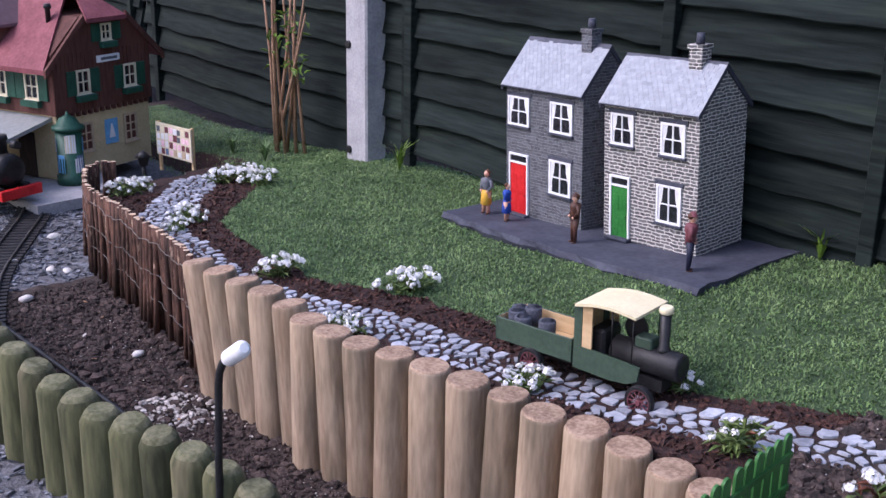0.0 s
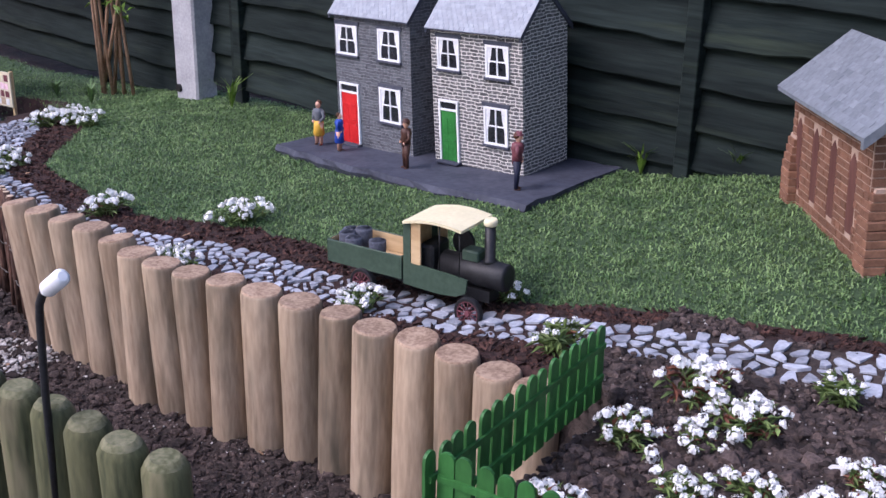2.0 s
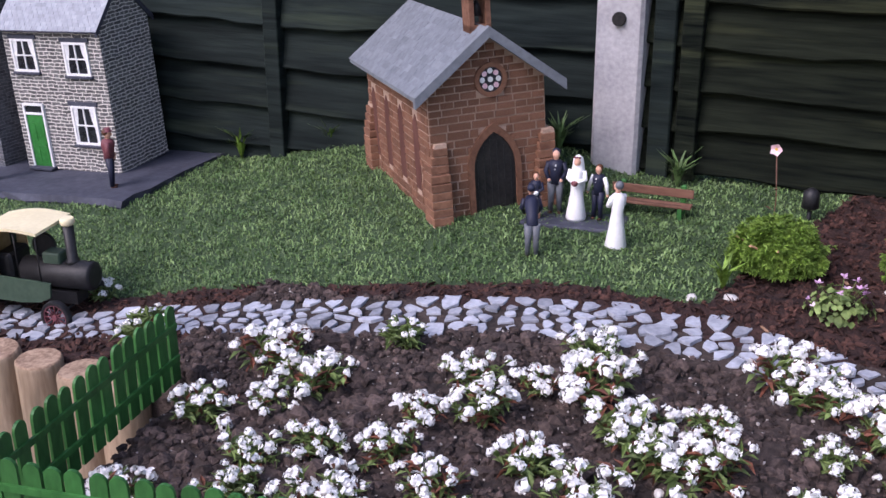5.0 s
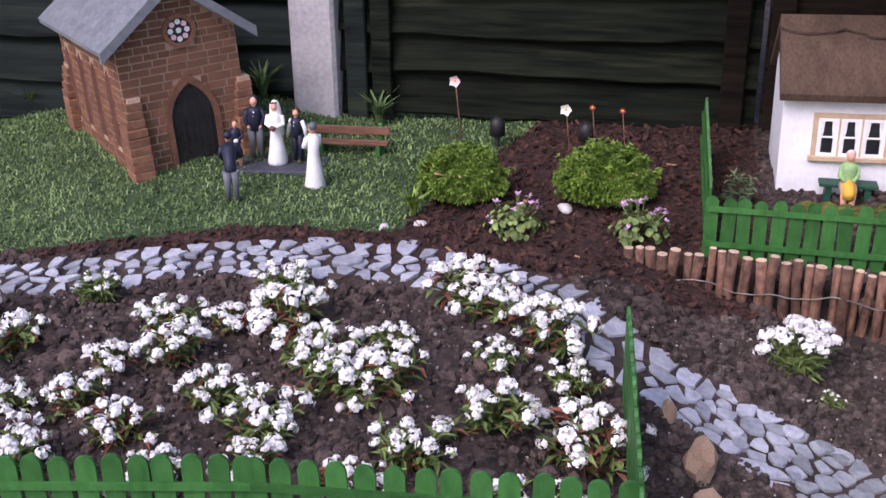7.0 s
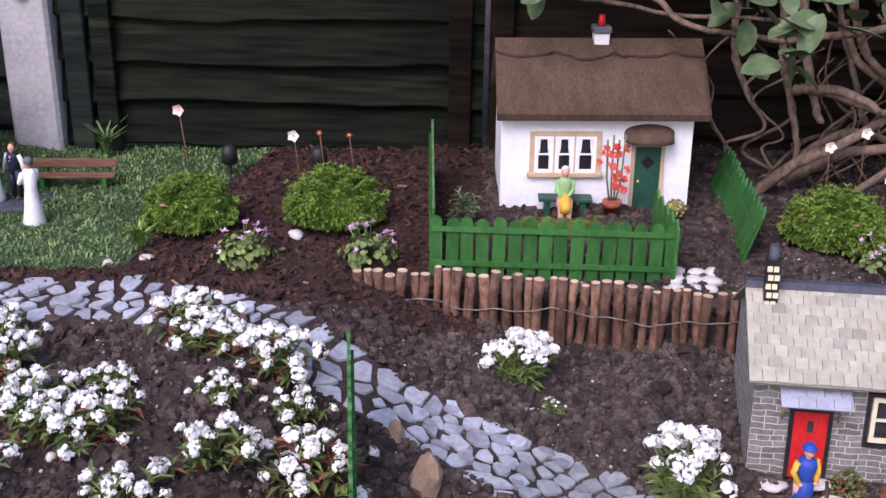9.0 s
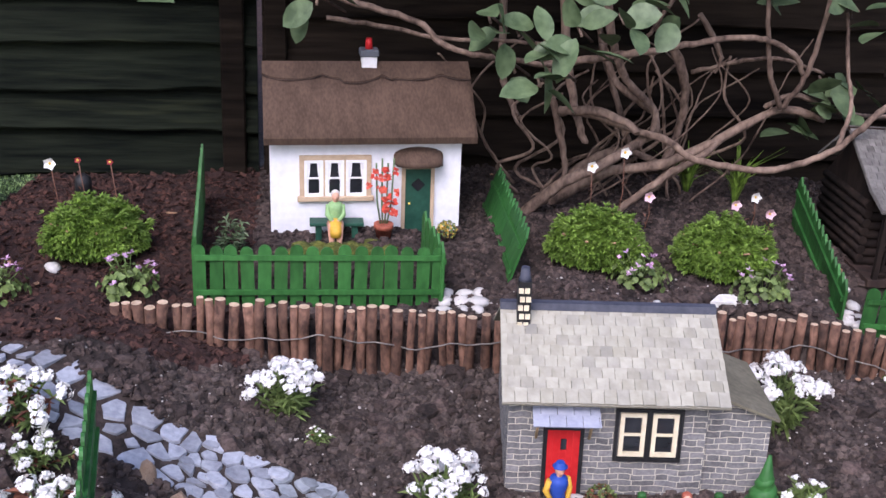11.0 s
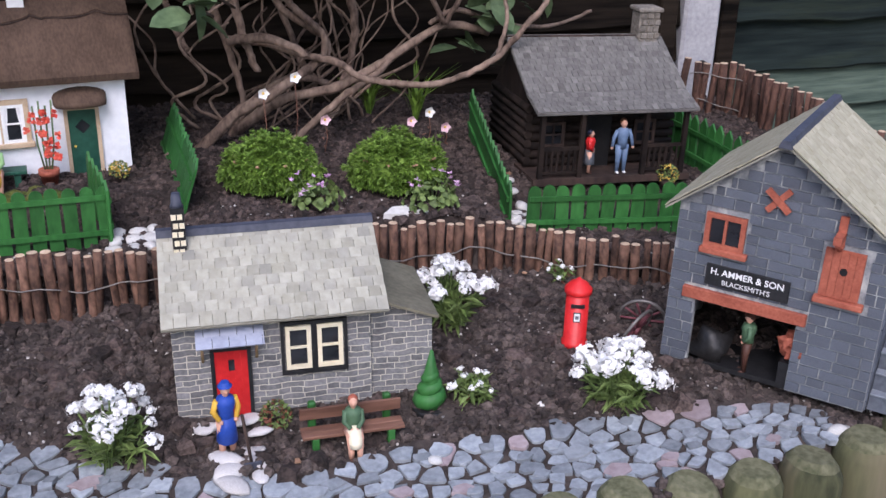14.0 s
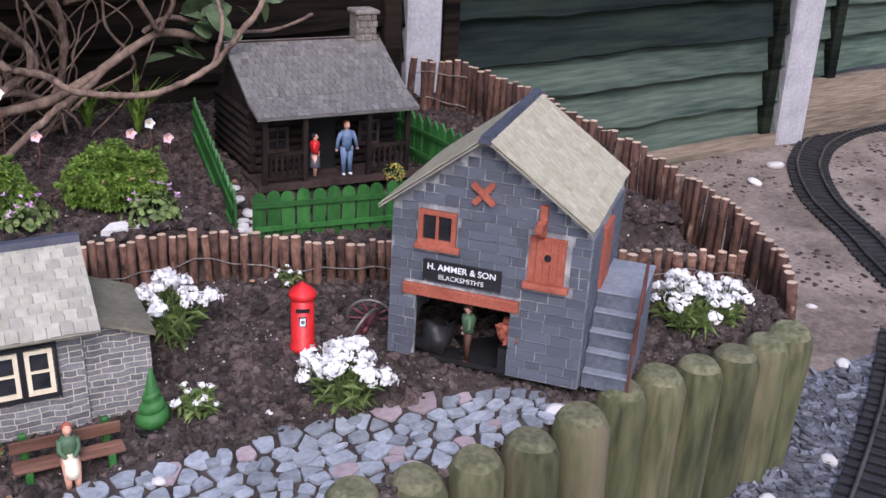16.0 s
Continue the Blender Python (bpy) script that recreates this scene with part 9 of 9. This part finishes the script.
track("black model railway track curving over bare earth", [(4.6, 2.12), (4.03, 2.245), (3.8, 2.26), (3.6, 2.248), (3.42, 2.19), (3.3, 2.12), (3.17, 2.02), (3.0, 1.826), (2.88, 1.617), (2.79, 1.476), (2.66, 1.25)], -0.22, 0.062, 0.115, 0.028)
track("black model railway track laid on slate chippings", [(2.5, 1.2), (2.28, 1.056), (2.136, 0.971), (2.038, 0.916), (1.9, 0.84), (1.7, 0.72)], -0.214, 0.062, 0.115, 0.028)
track("black model railway track beside the stick edging", [(-2.75, 0.72), (-3.0, 0.79), (-3.3, 0.9), (-3.6, 1.06), (-3.9, 1.22), (-4.3, 1.37), (-5.2, 1.72)], -0.306, 0.07, 0.125, 0.03)

# ---- lamps, cables, canes ----
th = thing("garden_light", "thin black garden light with a white lamp head", "garden light", (-1.50, 0.765, -0.31))
bm = bmesh.new()
tube(bm, [(-0.015, 0, 0), (-0.005, 0, 0.25), (0.008, 0, 0.385), (0.014, 0, 0.41), (0.028, 0, 0.43), (0.045, 0, 0.442)], 0.0065, 10)
part("stem", bm, BLACK, th)
bm = bmesh.new()
tube(bm, [(0.04, 0, 0.438), (0.05, 0, 0.446), (0.094, 0, 0.476), (0.1, 0, 0.48)], [0.008, 0.0135, 0.0135, 0.007], 14)
part("lamp_head", bm, WHITE, th)
th = thing("station_lamp", "small black lantern on a short post", "lamp", (-3.82, 1.60, -0.2))
bm = bmesh.new()
tube(bm, [(0, 0, -0.03), (0, 0, 0.03)], 0.008, 8)
part("post", bm, BLACK, th)
bm = bmesh.new()
tube(bm, [(0, 0, 0.03), (0, 0, 0.062), (0, 0, 0.063), (0, 0, 0.085)], [0.015, 0.024, 0.034, 0.004], 6)
part("lantern", bm, BLACK, th)
bm = bmesh.new()
tube(bm, [(-3.3, 0.72, -0.285), (-2.9, 0.79, -0.28), (-2.53, 0.83, -0.285), (-2.2, 0.865, -0.29), (-2.0, 0.86, -0.3)], 0.006, 6)
tagged(part("cable", bm, BLACK), "thin black cable lying along the trackbed", "cable")
for i, (x, y) in enumerate(((-0.095, 2.12), (0.075, 2.1))):
    th = thing("solar_lantern", "small black solar lantern standing in the mulch", "lantern", (x, y, height(x, y)), group="black solar lanterns")
    th.scale = (0.7, 0.7, 0.7)
    bm = bmesh.new()
    tube(bm, [(0, 0, -0.02), (0, 0, 0.03)], 0.006, 8)
    part("spike", bm, BLACK, th)
    bm = bmesh.new()
    tube(bm, [(0, 0, 0.03), (0, 0, 0.035), (0, 0, 0.075), (0, 0, 0.085)], [0.012, 0.022, 0.02, 0.008], 12)
    part("head", bm, BLACK, th)
th = thing("cane_clump", "bundle of dry brown canes and dead stems by the fence", "canes", (-3.66, 2.12, -0.16))
g = random.Random(9)
for k in range(9):
    bm = bmesh.new()
    x, y = g.uniform(-0.1, 0.08), g.uniform(-0.04, 0.04)
    tx, tz = x + g.uniform(-0.12, 0.28), g.uniform(0.5, 0.85)
    tube(bm, [(x, y, 0), ((x + tx) / 2 + g.uniform(-0.02, 0.02), y, tz * 0.5), (tx, y, tz)], [0.007, 0.006, 0.003], 6)
    part("cane", bm, STEM, th)
bm = bmesh.new()
for k in range(60):
    leaf_quad(bm, (g.uniform(-0.1, 0.12), g.uniform(-0.05, 0.03), g.uniform(0.3, 0.55)), dome(g, -0.5), (0, 0, 1), 0.04, 0.014)
part("leaves", bm, LEAF_LIME, th)


def grass_tuft(label, at, n, h, seed, material=None):
    g = random.Random(seed)
    bm = bmesh.new()
    for i in range(n):
        a, l = g.uniform(0, math.tau), h * g.uniform(0.5, 1.1)
        c, s = math.cos(a), math.sin(a)
        k = g.uniform(0.2, 0.8)
        p = [(0, 0, 0), (c * l * k * 0.3, s * l * k * 0.3, l * 0.6), (c * l * k, s * l * k, l * 0.85)]
        w = 0.0028
        rows = [[bm.verts.new((x - s * w * q, y + c * w * q, z)), bm.verts.new((x + s * w * q, y - c * w * q, z))] for (x, y, z), q in zip(p, (1, 1, 0.15))]
        for r0, r1 in zip(rows, rows[1:]):
            bm.faces.new((r0[0], r0[1], r1[1], r1[0]))
    ob = part("grass_tuft", bm, material or LEAF_LIME)
    ob.matrix_world = pose(*at)
    tagged(ob, label, "grass", "grass tufts")


for i, (x, y, n, h) in enumerate(((-0.165, 1.77, 40, 0.055), (-2.25, 2.27, 30, 0.12), (-1.75, 2.28, 16, 0.1), (-1.45, 2.27, 30, 0.09), (-1.2, 2.28, 25, 0.08), (-3.05, 2.2, 25, 0.12), (-3.6, 1.98, 60, 0.09), (-3.9, 2.0, 60, 0.08), (-0.62, 2.25, 50, 0.09), (-0.36, 2.22, 50, 0.08), (1.2, 2.15, 40, 0.11), (1.28, 2.1, 40, 0.12))):
    grass_tuft("loose green grass tuft at the fence foot", (x, y, height(x, y)), n, h, i, BLADE if i in (6, 7, 8, 9) else None)
bm = bmesh.new()
for k in range(40):
    a = k * 2.4
    ball(bm, (0.16 * (k % 10) / 10 + rnd.uniform(-0.012, 0.012), rnd.uniform(-0.02, 0.02), rnd.uniform(0, 0.006)), (0.018, 0.013, 0.010), sub=1)
for v in bm.verts:
    v.co += Vector((noise.noise(v.co * 90), noise.noise(v.co * 95 + Vector((3, 0, 0))), noise.noise(v.co * 99))) * 0.004
MOSS = mat("olive moss", (0.035, 0.045, 0.008), (0.14, 0.15, 0.03), 60, 0.95, 0.9, 4, depth=0.004)
ob = part("moss_patch", bm, MOSS)
ob.matrix_world = pose(0.45, 1.86, 0.108)
tagged(ob, "patch of olive moss before the cottage", "moss")
th = thing("dark_foliage_plant", "small dark green plant beside a picket fence", "plant", (0.345, 1.87, 0.1))
g = random.Random(2)
bm = bmesh.new()
for i in range(160):
    p = Vector((g.uniform(-0.02, 0.02), g.uniform(-0.02, 0.02), g.uniform(0, 0.055)))
    leaf_quad(bm, p, dome(g, -0.2), (0, 0, 1), 0.014, 0.005)
part("foliage", bm, LEAF_BIG, th)
scatter("fallen_leaves", "few dry fallen leaves and twigs on soil", "leaf litter", spots(60, -3.0, 2.0, 0.9, 2.25, lambda x, y, k: k in (0, 1) and clear(x, y), 31, 0.004), flake(0.007), STEM)
